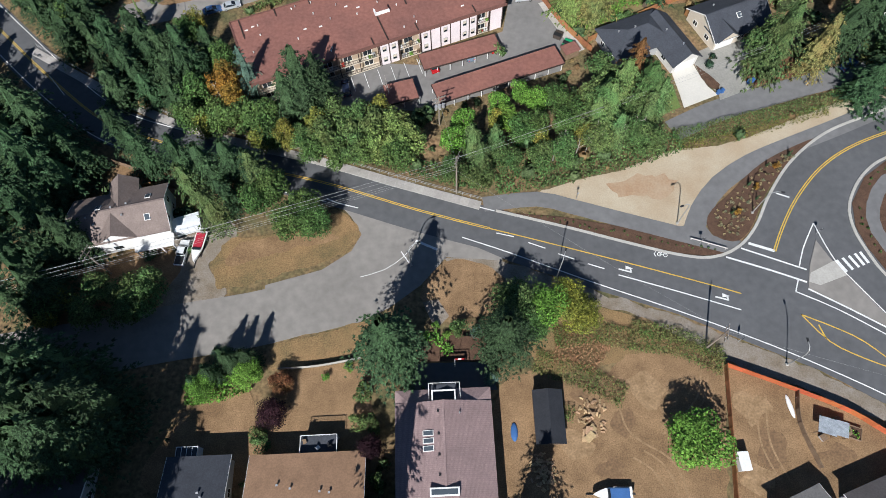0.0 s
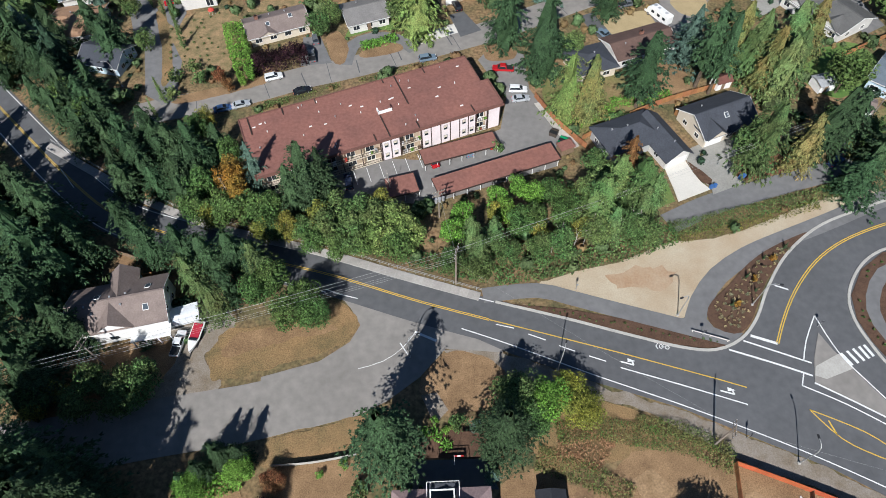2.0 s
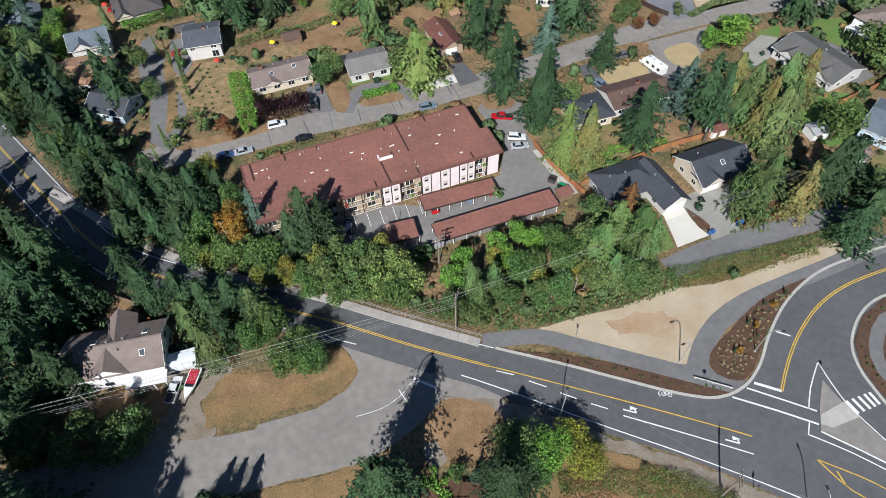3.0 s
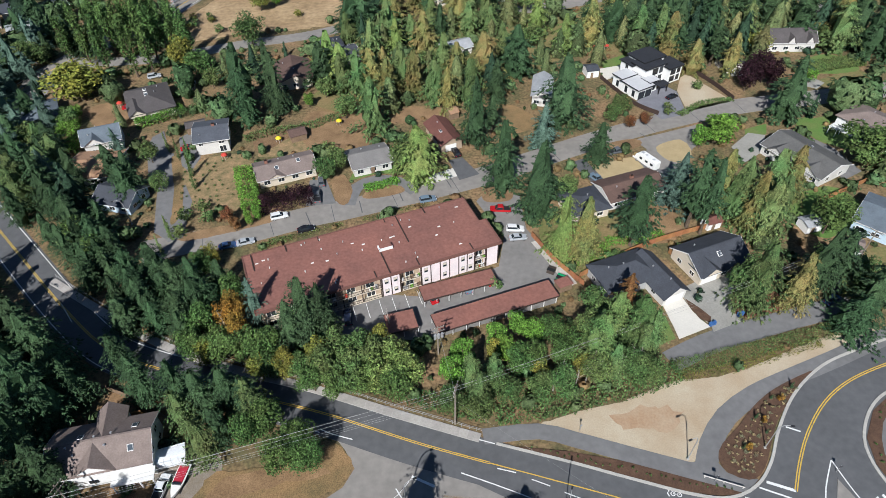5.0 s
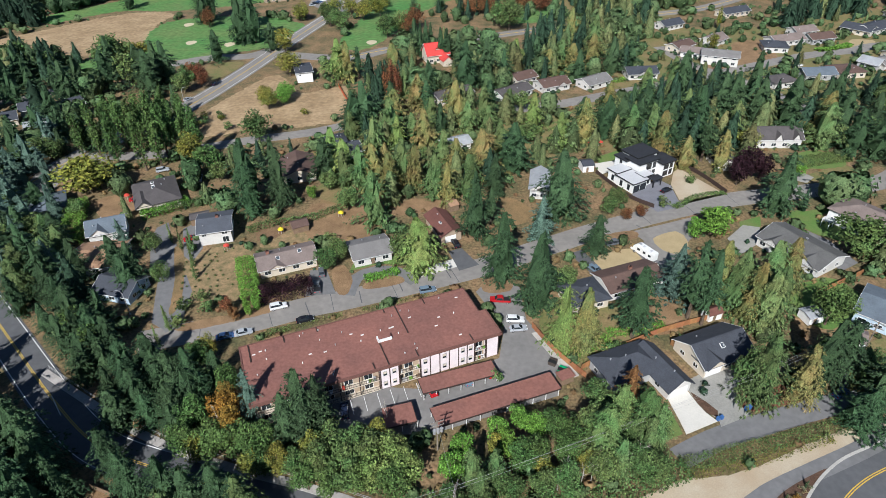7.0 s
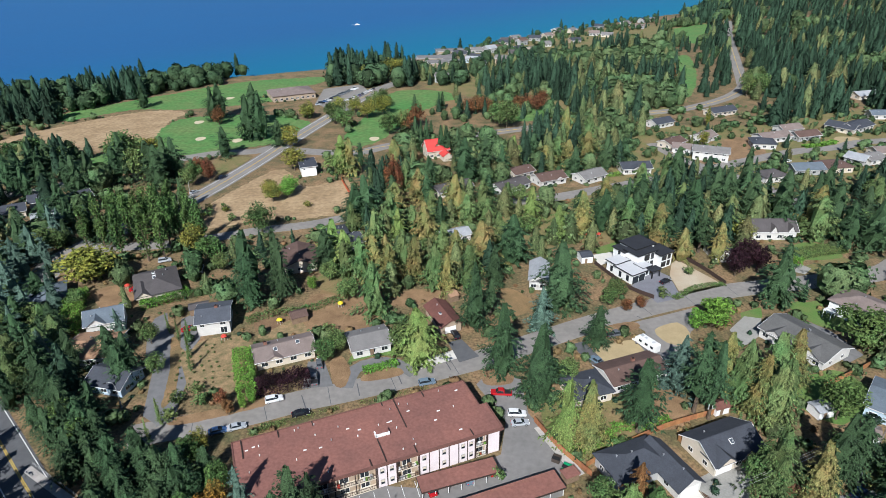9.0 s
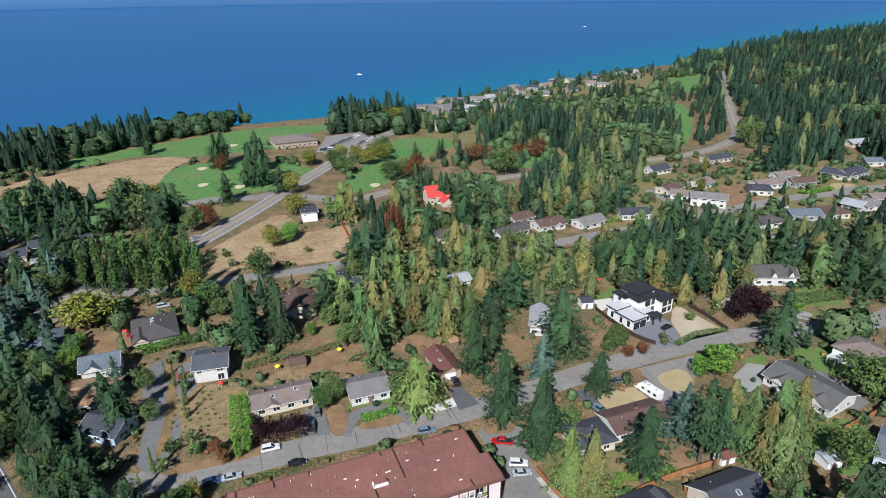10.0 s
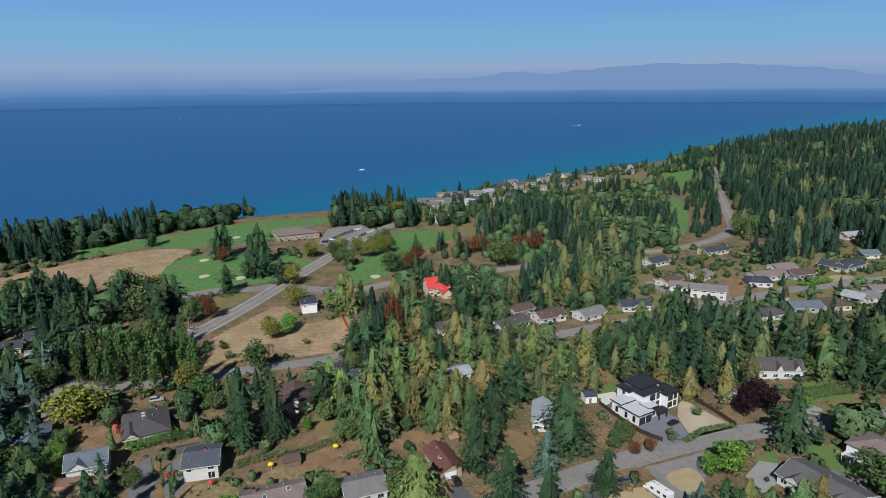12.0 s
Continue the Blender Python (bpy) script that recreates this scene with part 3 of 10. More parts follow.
slab("fairway", [(58.1, 413.8), (91.6, 426.7), (82.1, 397.6), (58.8, 391.0)], "fairway", 0.03, "small green by the road", "golf fairway", ragged=1.0)
slab("fairway", [(262.5, 726.6), (312.2, 787.4), (372.4, 820.8), (328.2, 730.5), (289.3, 675.2), (286.5, 713.9)], "fairway", 0.03, "far green fairway", "golf fairway", ragged=2.0)
slab("fairway", [(235.9, 589.2), (256.1, 607.2), (231.4, 525.4), (198.5, 452.9), (190.4, 453.5), (209.3, 508.5)], "fairway", 0.03, "far green fairway between trees", "golf fairway", ragged=1.5)
slab("parking_lot", [(-77.4, 447.1), (-77.5, 492.5), (-49.7, 506.7), (-40.9, 480.0), (-62.4, 425.4)], "asphalt_old", 0.03, "clubhouse parking lot", "parking lot")
slab("yard", [(143.7, 310.0), (157.8, 312.0), (152.5, 297.8), (139.7, 296.8)], "dirt", 0.024, "bare front yard of a white house", "yard", ragged=0.6)
slab("yard", [(241.0, 344.2), (252.7, 341.2), (242.5, 330.8), (232.3, 329.3)], "straw", 0.03, "straw yellow corner lawn", "yard", smooth=True)
slab("yard", [(172.6, 341.8), (190.4, 345.1), (184.4, 314.2), (166.1, 308.7), (159.9, 311.8)], "dirt", 0.02, "bare dirt yard on a far street", "yard", ragged=1.0)
slab("traffic_island", [(-110.2, 307.5), (-112.9, 327.6), (-96.2, 329.4), (-97.2, 317.3), (-104.7, 303.0)], "rough_grass", 0.06, "grassy triangle at the road junction", "traffic island", smooth=True)
for p in ((-134.0, 365.5), (-110.8, 360.6), (-143.8, 467.5), (-29.5, 358.6), (-146.4, 402.5)):
    slab("bunker", [(p[0] + 3 * math.cos(a) * (1 + 0.3 * math.sin(3 * a)), p[1] + 4 * math.sin(a)) for a in [k * 0.785 for k in range(8)]], "sand", 0.05, "pale sand bunker on the golf course", "bunker", smooth=True)
# lane and court among the western houses
slab("driveway", [(-81.3, 145.0), (-87.6, 163.4), (-87.7, 169.9), (-85.0, 173.1), (-78.9, 158.5), (-71.3, 140.8), (-76.7, 142.2)], "asphalt_mid", 0.05, "worn asphalt court in front of a house", "driveway")
slab("driveway", [(-79.1, 168.9), (-75.5, 172.6), (-69.6, 158.0), (-70.7, 150.2), (-74.3, 154.0)], "asphalt_mid", 0.048, "grey asphalt drive beside a white house", "driveway")
slab("driveway", [(-72.8, 128.3), (-74.3, 142.1), (-70.7, 144.5), (-66.9, 137.0), (-65.4, 121.8), (-68.9, 120.0)], "asphalt_mid", 0.046, "grey lane in deep tree shade", "driveway")
slab("verge", [(-78.6, 158.5), (-74.3, 154.0), (-68.7, 133.6), (-70.2, 127.1), (-73.3, 142.1)], "dry_grass", 0.056, "strip of dry grass beside the lane", "verge", ragged=0.3)
slab("yard", [(-106.7, 175.5), (-114.5, 188.4), (-101.1, 193.5), (-99.6, 180.3)], "dirt", 0.03, "bare dirt garden behind gabled houses", "yard", ragged=0.4)
slab("lawn", [(139.0, 197.7), (140.3, 207.8), (151.1, 211.1), (155.5, 199.5)], "lawn", 0.036, "green side garden behind a bank", "lawn", ragged=0.4)
slab("yard", [(-41.2, 168.9), (-37.8, 182.6), (-21.7, 173.0), (-19.0, 161.5), (-32.2, 156.2)], "dirt", 0.028, "bare brown garden between houses", "yard", ragged=0.8)
slab("lawn", [(-39.7, 188.4), (-35.3, 200.3), (-27.7, 195.7), (-28.2, 182.1)], "rough_grass", 0.024, "patchy green lawn behind houses", "lawn", ragged=0.6)
# wear of the bare yards
M["track"] = mat("packed pale dirt", (0.31, 0.205, 0.112), 0.95, col2=(0.21, 0.135, 0.07), scale=0.6, var=0.35, fine=3)
M["damp_earth"] = mat("dark damp earth", (0.15, 0.092, 0.05), 0.95, col2=(0.2, 0.125, 0.066), scale=0.5, var=0.4, fine=2.5)
for pts in ([(33.5, 12.9), (36.5, 10.8), (38.1, 7.3), (38.3, 3.0)], [(32.4, 12.2), (35.1, 10.1), (36.7, 6.7), (36.9, 3.0)], [(30.4, 11.2), (33.3, 9.1), (35.0, 5.7)], [(35.5, 15.8), (39.7, 17.5), (43.4, 21.0), (44.8, 25.0)],
            [(36.0, 14.8), (40.5, 16.7), (44.5, 20.4), (45.9, 24.4)], [(29.2, 21.7), (30.2, 15.9), (33.5, 12.9)], [(53.7, 20.6), (52.3, 13.0), (53.9, 6.6)], [(55.2, 20.5), (53.9, 12.9), (55.5, 6.6)]):
    tagged(part("tyre_track", ribbon(spline(pts, 1.0), 0.16, -0.16, -0.1, 0.052), "track", None), "faint tyre track worn into the dirt", "tyre track", kind="structure")
for i_, (x, y, r, m) in enumerate(((29.9, 17.3, 2.2, "damp_earth"), (26.3, 9.6, 1.8, "damp_earth"), (34.3, 22.5, 3.0, "track"), (23.4, 22.9, 2.2, "damp_earth"), (21.1, 13.5, 2.4, "track"), (52.3, 18.7, 2.5, "track"), (54.4, 12.0, 3.2, "damp_earth"),
                   (50.6, 6.8, 2.2, "track"), (64.2, 9.8, 2.2, "damp_earth"))):
    slab("dirt_patch", [(x + r * math.cos(a) * (1.1 + 0.4 * math.sin(2.3 * a + x)), y + r * math.sin(a) * (1 + 0.3 * math.cos(3 * a + y))) for a in [k * 0.628 for k in range(10)]], m, 0.03 + 0.004 * (i_ % 4), "worn patch of earth in the yard", "dirt patch", ragged=0.7)
# tar seams across the residential street
seams = spline(BACK, 1.0)
for k in range(14, 200, 17):
    p, q = seams[k], (seams[k + 1] - seams[k]).normalized()
    n_ = Vector((-q.y, q.x))
    tagged(part("tar_seam", ribbon([p - n_ * 3.9, p + n_ * 3.9], 0.09, -0.09, 0.0, 0.036), "asphalt_new", None), "dark tar seam across the pavement", "tar seam", kind="structure")
slab("driveway", [(63.6, 159.8), (73.9, 163.1), (87.3, 167.7), (89.0, 162.3), (80.3, 154.3), (71.8, 142.3), (66.6, 144.8), (66.2, 155.1)], "asphalt_old", 0.042, "wide asphalt apron with a parked motorhome", "driveway")
slab("verge", [(48.4, 153.9), (53.2, 157.9), (64.1, 160.4), (64.5, 156.7), (51.9, 152.5)], "dirt", 0.046, "dirt verge at the foot of a fir", "verge", ragged=0.3)
slab("driveway", [(92.3, 154.6), (100.2, 161.7), (105.0, 160.2), (100.8, 151.7), (92.3, 145.7)], "concrete_dark", 0.04, "grey driveway beside a grey-roofed house", "driveway")
slab("driveway", [(118.1, 158.5), (122.8, 152.0), (125.0, 140.4), (118.0, 136.7), (115.5, 148.0)], "asphalt_mid", 0.04, "dark asphalt drive behind a house", "driveway")
slab("driveway", [(129.5, 190.1), (136.0, 195.1), (138.6, 190.8), (134.1, 187.0)], "concrete_dark", 0.046, "short grey driveway to the street", "driveway")
slab("lawn", [(117.1, 166.8), (123.3, 169.2), (128.8, 160.2), (127.9, 151.8), (123.6, 153.5), (120.0, 160.6)], "lawn", 0.043, "bright green watered lawn", "lawn", ragged=0.3)
slab("garden_bed", [(-55.2, 169.5), (-47.8, 174.1), (-43.4, 169.5), (-49.2, 161.2), (-53.7, 161.4)], "damp_earth", 0.04, "dug brown vegetable bed", "garden bed", ragged=0.4)
slab("garden_bed", [(-29.4, 174.8), (-20.4, 179.6), (-17.1, 170.7), (-25.0, 166.2)], "dirt", 0.044, "bare brown garden bed", "garden bed", ragged=0.4)
slab("fairway", [(-187.6, 484.8), (-148.8, 522.3), (-112.8, 533.7), (-84.7, 536.4), (-84.1, 513.0), (-114.0, 493.6), (-157.0, 458.3)], "fairway", 0.012, "green golf course edge above the sea", "golf fairway", ragged=1.5)
slab("garden", [(-4.3, 516.2), (2.0, 600.9), (70.0, 678.6), (144.8, 740.6), (228.4, 793.3), (297.1, 820.4), (408.7, 899.0), (381.6, 811.9), (256.3, 686.3), (189.1, 653.0), (116.4, 591.6), (52.1, 503.0)], "rough_grass", 0.008, "rough green between shore houses", "grass", ragged=2.0)
KEEP_AREAS.pop()
slab("garden", [(5.0, 497.7), (98.8, 499.5), (213.8, 583.7), (253.6, 629.4), (183.6, 427.9), (87.3, 365.2), (81.6, 409.3), (22.4, 471.8)], "rough_grass", 0.006, "rough green forest edge", "grass", ragged=2.0)
KEEP_AREAS.pop()
slab("garden", [(108.8, 331.8), (141.6, 369.9), (175.7, 374.1), (215.0, 372.0), (257.3, 392.0), (310.4, 395.8), (238.6, 278.0), (180.0, 250.0), (100.0, 262.0), (90.0, 285.0)], "rough_grass", 0.005, "patchy green gardens between far bungalows", "grass", ragged=2.0)
KEEP_AREAS.pop()
slab("garden", [(-22.0, 205.0), (20.0, 196.0), (58.0, 215.0), (100.0, 212.0), (150.0, 216.0), (178.0, 247.0), (98.0, 259.0), (88.0, 268.0), (30.0, 254.0), (-24.0, 240.0)], "rough_grass", 0.004, "patchy undergrowth below the cedars", "grass", ragged=2.0)
KEEP_AREAS.pop()


# ---- road paint ----
paint = thing("road_markings", pose(0, 0, 0), "white and yellow painted road lines and arrows", "road marking", kind="structure")
W, Y = "paint_white", "paint_yellow"
west_part = [(-150, 162), (-109.3, 120.7), (-86.2, 97.6), (-71.0, 85.1), (-52.7, 77.6), (-36.5, 71.9), (-22.1, 67.3), (-4.7, 60.5), (9.4, 55.6)]
for o in (-0.17, 0.17):
    stripe("yellow_line", west_part, 0.16, Y, paint, 0.07, offset=o)
stripe("yellow_line", [(9.4, 55.6), (19.6, 52.2), (34.3, 47.2), (49.5, 41.8), (55.6, 39.5)], 0.2, Y, paint)
for o in (4.1, -4.1):
    stripe("edge_line", west_part[:7] if o < 0 else west_part, 0.18, W, paint, 0.07, offset=o)
stripe("edge_line", [(3.9, 53.9), (12.7, 50.2), (28.3, 43.1), (43.1, 36.7), (56.3, 30.5), (66.0, 25.4), (75.9, 19.6), (83.0, 14.5)], 0.2, W, paint)
stripe("edge_line", [(-23.3, 64.1), (-20.8, 62.9), (-16.8, 61.6)], 0.2, W, paint)
stripe("lane_line", [(33.3, 44.4), (43.9, 40.5), (54.8, 36.3)], 0.22, W, paint)
for a, b in (((10.7, 54.5), (14.1, 53.5)), ((16.8, 52.1), (20.0, 50.7)), ((22.4, 49.4), (25.3, 48.1)), ((27.8, 47.0), (30.8, 45.8))):
    stripe("lane_dash", [a, b], 0.2, W, paint)
stripe("guide_line", [(54.5, 47.1), (61.9, 44.1), (68.4, 41.2)], 0.35, W, paint)
stripe("guide_line", [(57.8, 48.8), (63.6, 46.2), (69.1, 43.7)], 0.3, W, paint)
stripe("stop_line", [(59.5, 49.8), (64.1, 47.9)], 0.55, W, paint)
for o in (-0.2, 0.2):
    stripe("yellow_line", [(64.1, 47.9), (67.2, 53.2), (71.7, 59.4), (78.1, 65.8), (85.5, 70.5), (94.7, 74.0), (104.2, 76.4)], 0.2, Y, paint, offset=o)
stripe("yellow_line", [(65.5, 34.9), (69.3, 29.5), (74.4, 26.2), (80.4, 23.4)], 0.2, Y, paint)
stripe("yellow_line", [(65.5, 34.9), (73.7, 30.5), (78.2, 26.3), (83.3, 20.2)], 0.2, Y, paint)
stripe("yellow_line", [(68.1, 32.8), (68.7, 30.1)], 0.25, Y, paint)
stripe("edge_line", [(66.9, 41.7), (65.8, 39.4)], 0.22, W, paint)
stripe("edge_line", [(65.8, 39.4), (72.3, 35.7), (79.7, 30.4), (85.4, 26.0)], 0.22, W, paint)
stripe("edge_line", [(67.8, 44.2), (69.7, 48.2), (73.2, 53.4)], 0.22, W, paint)
stripe("edge_line", [(73.2, 53.4), (74.0, 49.0), (75.1, 44.9), (76.4, 42.2)], 0.22, W, paint, 0.19)
stripe("edge_line", [(76.4, 42.2), (81.0, 34.3)], 0.22, W, paint, 0.19)
stripe("edge_line", [(68.2, 39.8), (74.4, 35.7), (80.1, 31.7)], 0.3, W, paint, 0.19)
stripe("yield_line", [(67.8, 60.6), (70.2, 59.5)], 0.3, W, paint)
for a, b in (((75.3, 45.4), (76.5, 42.9)), ((76.6, 45.8), (77.8, 43.3)), ((77.9, 46.2), (79.1, 43.7)), ((79.2, 46.6), (80.2, 44.1)), ((80.3, 46.9), (81.2, 44.5))):
    stripe("crossing_bar", [a, b], 0.55, W, paint)
for a, b in (((-88.2, 99.8), (-83.5, 94.0)),):
    stripe("lane_dash", [a, b], 0.15, W, paint)
stripe("stop_line", [(-5.3, 53.6), (-1.1, 51.5)], 0.5, W, paint)
stripe("guide_line", [(-16.1, 46.4), (-11.5, 47.7), (-7.7, 50.3), (-5.3, 53.4)], 0.1, W, paint)
stripe("guide_line", [(-8.2, 51.4), (-6.7, 48.9)], 0.2, W, paint)


def turn_arrow(pos, turn):
    bm = bmesh.new()
    solid(bm, [(-1.9, -0.14), (0.6, -0.14), (0.6, 0.14), (-1.9, 0.14)], 0.055, 0.085)
    solid(bm, [(0.3, 0.1), (0.7, 0.0), (0.35, 0.75), (0.05, 0.7)], 0.055, 0.085)
    solid(bm, [(-0.6, 0.25), (0.75, 0.85), (-0.75, 1.05)], 0.055, 0.085)
    ob = part("turn_arrow", bm, W, paint)
    ob.matrix_local = pose(pos[0], pos[1], 0, 0, 0, turn)


turn_arrow((35.3, 45.0), -19)
turn_arrow((52.4, 38.5), -19)
bm = bmesh.new()
for cx in (-0.75, 0.75):
    ring = spline([(cx + 0.5 * math.cos(k * 0.785), 0.5 * math.sin(k * 0.785)) for k in range(9)], 0.3)
    b2 = ribbon(ring, 0.09, -0.09, 0.055, 0.085)
    me = bpy.data.meshes.new("ring")
    b2.to_mesh(me)
    b2.free()
    bm.from_mesh(me)
    bpy.data.meshes.remove(me)
for a, b in (((-0.75, 0), (0.0, 0.75)), ((0.0, 0.75), (0.6, 0.7)), ((0.75, 0), (0.5, 0.9)), ((-0.75, 0), (0.1, 0)), ((0.1, 0), (0.6, 0.7))):
    b2 = ribbon([Vector(a), Vector(b)], 0.08, -0.08, 0.055, 0.085)
    me = bpy.data.meshes.new("bar")
    b2.to_mesh(me)
    b2.free()
    bm.from_mesh(me)
    bpy.data.meshes.remove(me)
solid(bm, [(-2.2, -0.1), (-1.7, 0.8), (-1.5, 0.8), (-1.95, 0.0), (-1.5, -0.8), (-1.7, -0.8)], 0.055, 0.085)
cyc = part("cycle_symbol", bm, W, paint)
cyc.matrix_local = pose(*(42.4, 48.2), 0, 0, 0, -12) @ Matrix.Diagonal((0.75, 0.75, 1, 1))
# paint on the far roads
for o in (-0.15, 0.15):
    stripe("yellow_line", COASTROAD[1:9], 0.16, Y, paint, 0.06, offset=o, step=4)
    stripe("yellow_line", EASTROAD[1:12], 0.2, Y, paint, 0.07, offset=o, step=6)
for o in (-4.2, 4.2):
    stripe("edge_line", COASTROAD[1:9], 0.2, W, paint, 0.06, offset=o, step=4)
# worn tar seams across the pale street
for a, b in (((-8.9, 137.8), (-7.7, 133.8)), ((4.6, 143.1), (6.0, 139.1)), ((-19.9, 134.5), (-18.8, 129.4)), ((-34.3, 130.3), (-32.3, 125.1)), ((66.4, 163.5), (70.4, 157.6))):
    stripe("tar_seam", [a, b], 0.3, "asphalt_new", paint, 0.04)
# parking stall lines behind the apartments
for k in range(6):
    a = (-19.0 + 3.0 * k, 95.5 + 0.88 * k)
    stripe("stall_line", [a, (a[0] + 1.2, a[1] - 4.3)], 0.12, W, paint, 0.05)


# ---- trees ----
M["bark"] = mat("bark", (0.13, 0.095, 0.065), 0.95, scale=1.2, var=0.35, bump=0.03)
def foliage(name, col, col2=None, scale=0.3, spread=0.22):
    return mat(name, col, 0.7, col2=col2, scale=scale, var=0.9, fine=3.6, bump=0.4, per_object=spread, per_island=0.62, spec=0.12)


M["fir"] = foliage("fir needles", (0.046, 0.083, 0.035), (0.032, 0.059, 0.027))
M["spruce"] = foliage("blue spruce needles", (0.085, 0.135, 0.10), (0.06, 0.10, 0.075))
M["cedar"] = foliage("cedar sprays", (0.076, 0.138, 0.048), (0.098, 0.122, 0.044), 0.16, 0.26)
M["leaf"] = foliage("green leaves", (0.068, 0.128, 0.040), (0.095, 0.122, 0.040), 0.25, 0.28)
M["leaf_lime"] = foliage("lime green leaves", (0.115, 0.23, 0.034), (0.095, 0.18, 0.032), 0.3, 0.15)
M["leaf_yellow"] = foliage("yellowing leaves", (0.20, 0.18, 0.032), (0.11, 0.135, 0.032), 0.25, 0.15)
M["cedar_bronze"] = foliage("bronzed cedar sprays", (0.18, 0.135, 0.048), (0.108, 0.138, 0.046), 0.2, 0.2)
M["cedar_lime"] = foliage("lime cedar sprays", (0.115, 0.19, 0.05), (0.14, 0.165, 0.05), 0.2, 0.15)
M["weeds"] = foliage("rank weeds", (0.082, 0.14, 0.034), (0.15, 0.125, 0.05), 0.5, 0.1)
M["leaf_dark"] = foliage("deep green leaves", (0.062, 0.118, 0.034), (0.08, 0.125, 0.034), 0.25, 0.2)
M["leaf_gold"] = foliage("golden leaves", (0.215, 0.205, 0.032), (0.125, 0.155, 0.032), 0.25, 0.1)
M["leaf_orange"] = foliage("orange autumn leaves", (0.30, 0.15, 0.025), (0.17, 0.13, 0.03), 0.3, 0.15)
M["leaf_purple"] = foliage("dark purple leaves", (0.040, 0.016, 0.022), None, 0.3, 0.1)
M["leaf_rust"] = foliage("rust brown leaves", (0.16, 0.06, 0.028), (0.10, 0.06, 0.025), 0.3, 0.2)


def mesh_of(name, verts, faces, material):
    me = bpy.data.meshes.new(name)
    me.from_pydata(verts, [], faces)
    me.materials.append(M[material])
    return me


def crown_core(V, F, rng, height, radius, low, taper, rings=5, sides=7):
    """Dense inner growth round the trunk: a jagged, fluted cone inside the boughs."""
    base = len(V)
    for k in range(rings):
        u = low + (0.97 - low) * k / (rings - 1)
        r = radius * (min(1.0, 0.55 + (u - low) * 3.2) * (1 - u) ** taper * 0.5 + 0.01)
        for j in range(sides):
            a = 6.283 * (j + 0.5 * (k % 2)) / sides
            q = r * rng.uniform(0.55, 1.25)
            V.append((q * math.cos(a), q * math.sin(a), height * u + rng.uniform(-0.03, 0.03) * height))
    for k in range(rings - 1):
        for j in range(sides):
            i, n = base + k * sides, (j + 1) % sides
            F += [(i + j, i + n, i + sides + n), (i + j, i + sides + n, i + sides + j)]


def conifer_geo(rng, height, radius, whorls, tufts, droop, low, ragged, taper):
    """Boughs in uneven whorls, each hung with drooping tufts of needles, over a dense core; the outline is lobed and ragged."""
    V, F = [], []
    crown_core(V, F, rng, height, radius, low, taper)
    seed = rng.random() * 50
    per = 9
    boughs = tufts // per
    size = 1.45 * math.sqrt(math.pi * radius * height * (1 - low) * 0.62 / tufts)
    for k in range(boughs):
        while True:
            u = rng.random()
            env = min(1.0, 0.5 + u * 3.2) * (1 - u) ** taper
            if rng.random() < env + 0.14:
                break
        u = (math.floor(u * whorls) + 0.5 * rng.random()) / whorls
        a = rng.random() * 6.283
        dx, dy = math.cos(a), math.sin(a)
        L = radius * (env + 0.03) * (1 + 0.6 * noise.noise((dx * 1.5 + seed, dy * 1.5, u * 5.0))) * rng.uniform(1 - 0.6 * ragged, 1.06)
        z = height * (low + (1 - low) * u)
        dr = droop * rng.uniform(0.5, 1.3)
        for j in range(per):
            t = 0.42 + 0.6 * (j + rng.random()) / per
            side = rng.uniform(-0.3, 0.3) * L * (1.15 - 0.7 * t)
            p = (dx * L * t - dy * side, dy * L * t + dx * side, z + 0.1 * L - dr * L * t * t * 0.6 - abs(side) * 0.3)
            s = size * rng.uniform(0.65, 1.35) * (0.55 + 0.45 * env)
            for da in (-0.75, 0.0, 0.75):
                b = a + da + (0.5 if side > 0 else -0.5) * abs(side) / (0.3 * L + 0.01) + rng.uniform(-0.3, 0.3)
                c, d, q = math.cos(b), math.sin(b), s * (1.0 if da == 0 else 0.8) * rng.uniform(0.8, 1.2)
                w = 0.24 * s
                i = len(V)
                V += [(p[0] - d * w, p[1] + c * w, p[2] + 0.1 * w), (p[0] + d * w, p[1] - c * w, p[2] - 0.1 * w), (p[0] + c * q, p[1] + d * q, p[2] - droop * q * rng.uniform(0.1, 1.8))]
                F.append((i + 1, i + 2, i))
    i = len(V)
    V += [(-0.12, 0.1, height * 0.92), (0.12, 0.05, height * 0.92), (0, -0.13, height * 0.92), (0, 0, height * 1.02)]
    F += [(i, i + 1, i + 3), (i + 1, i + 2, i + 3), (i + 2, i, i + 3)]
    return V, F


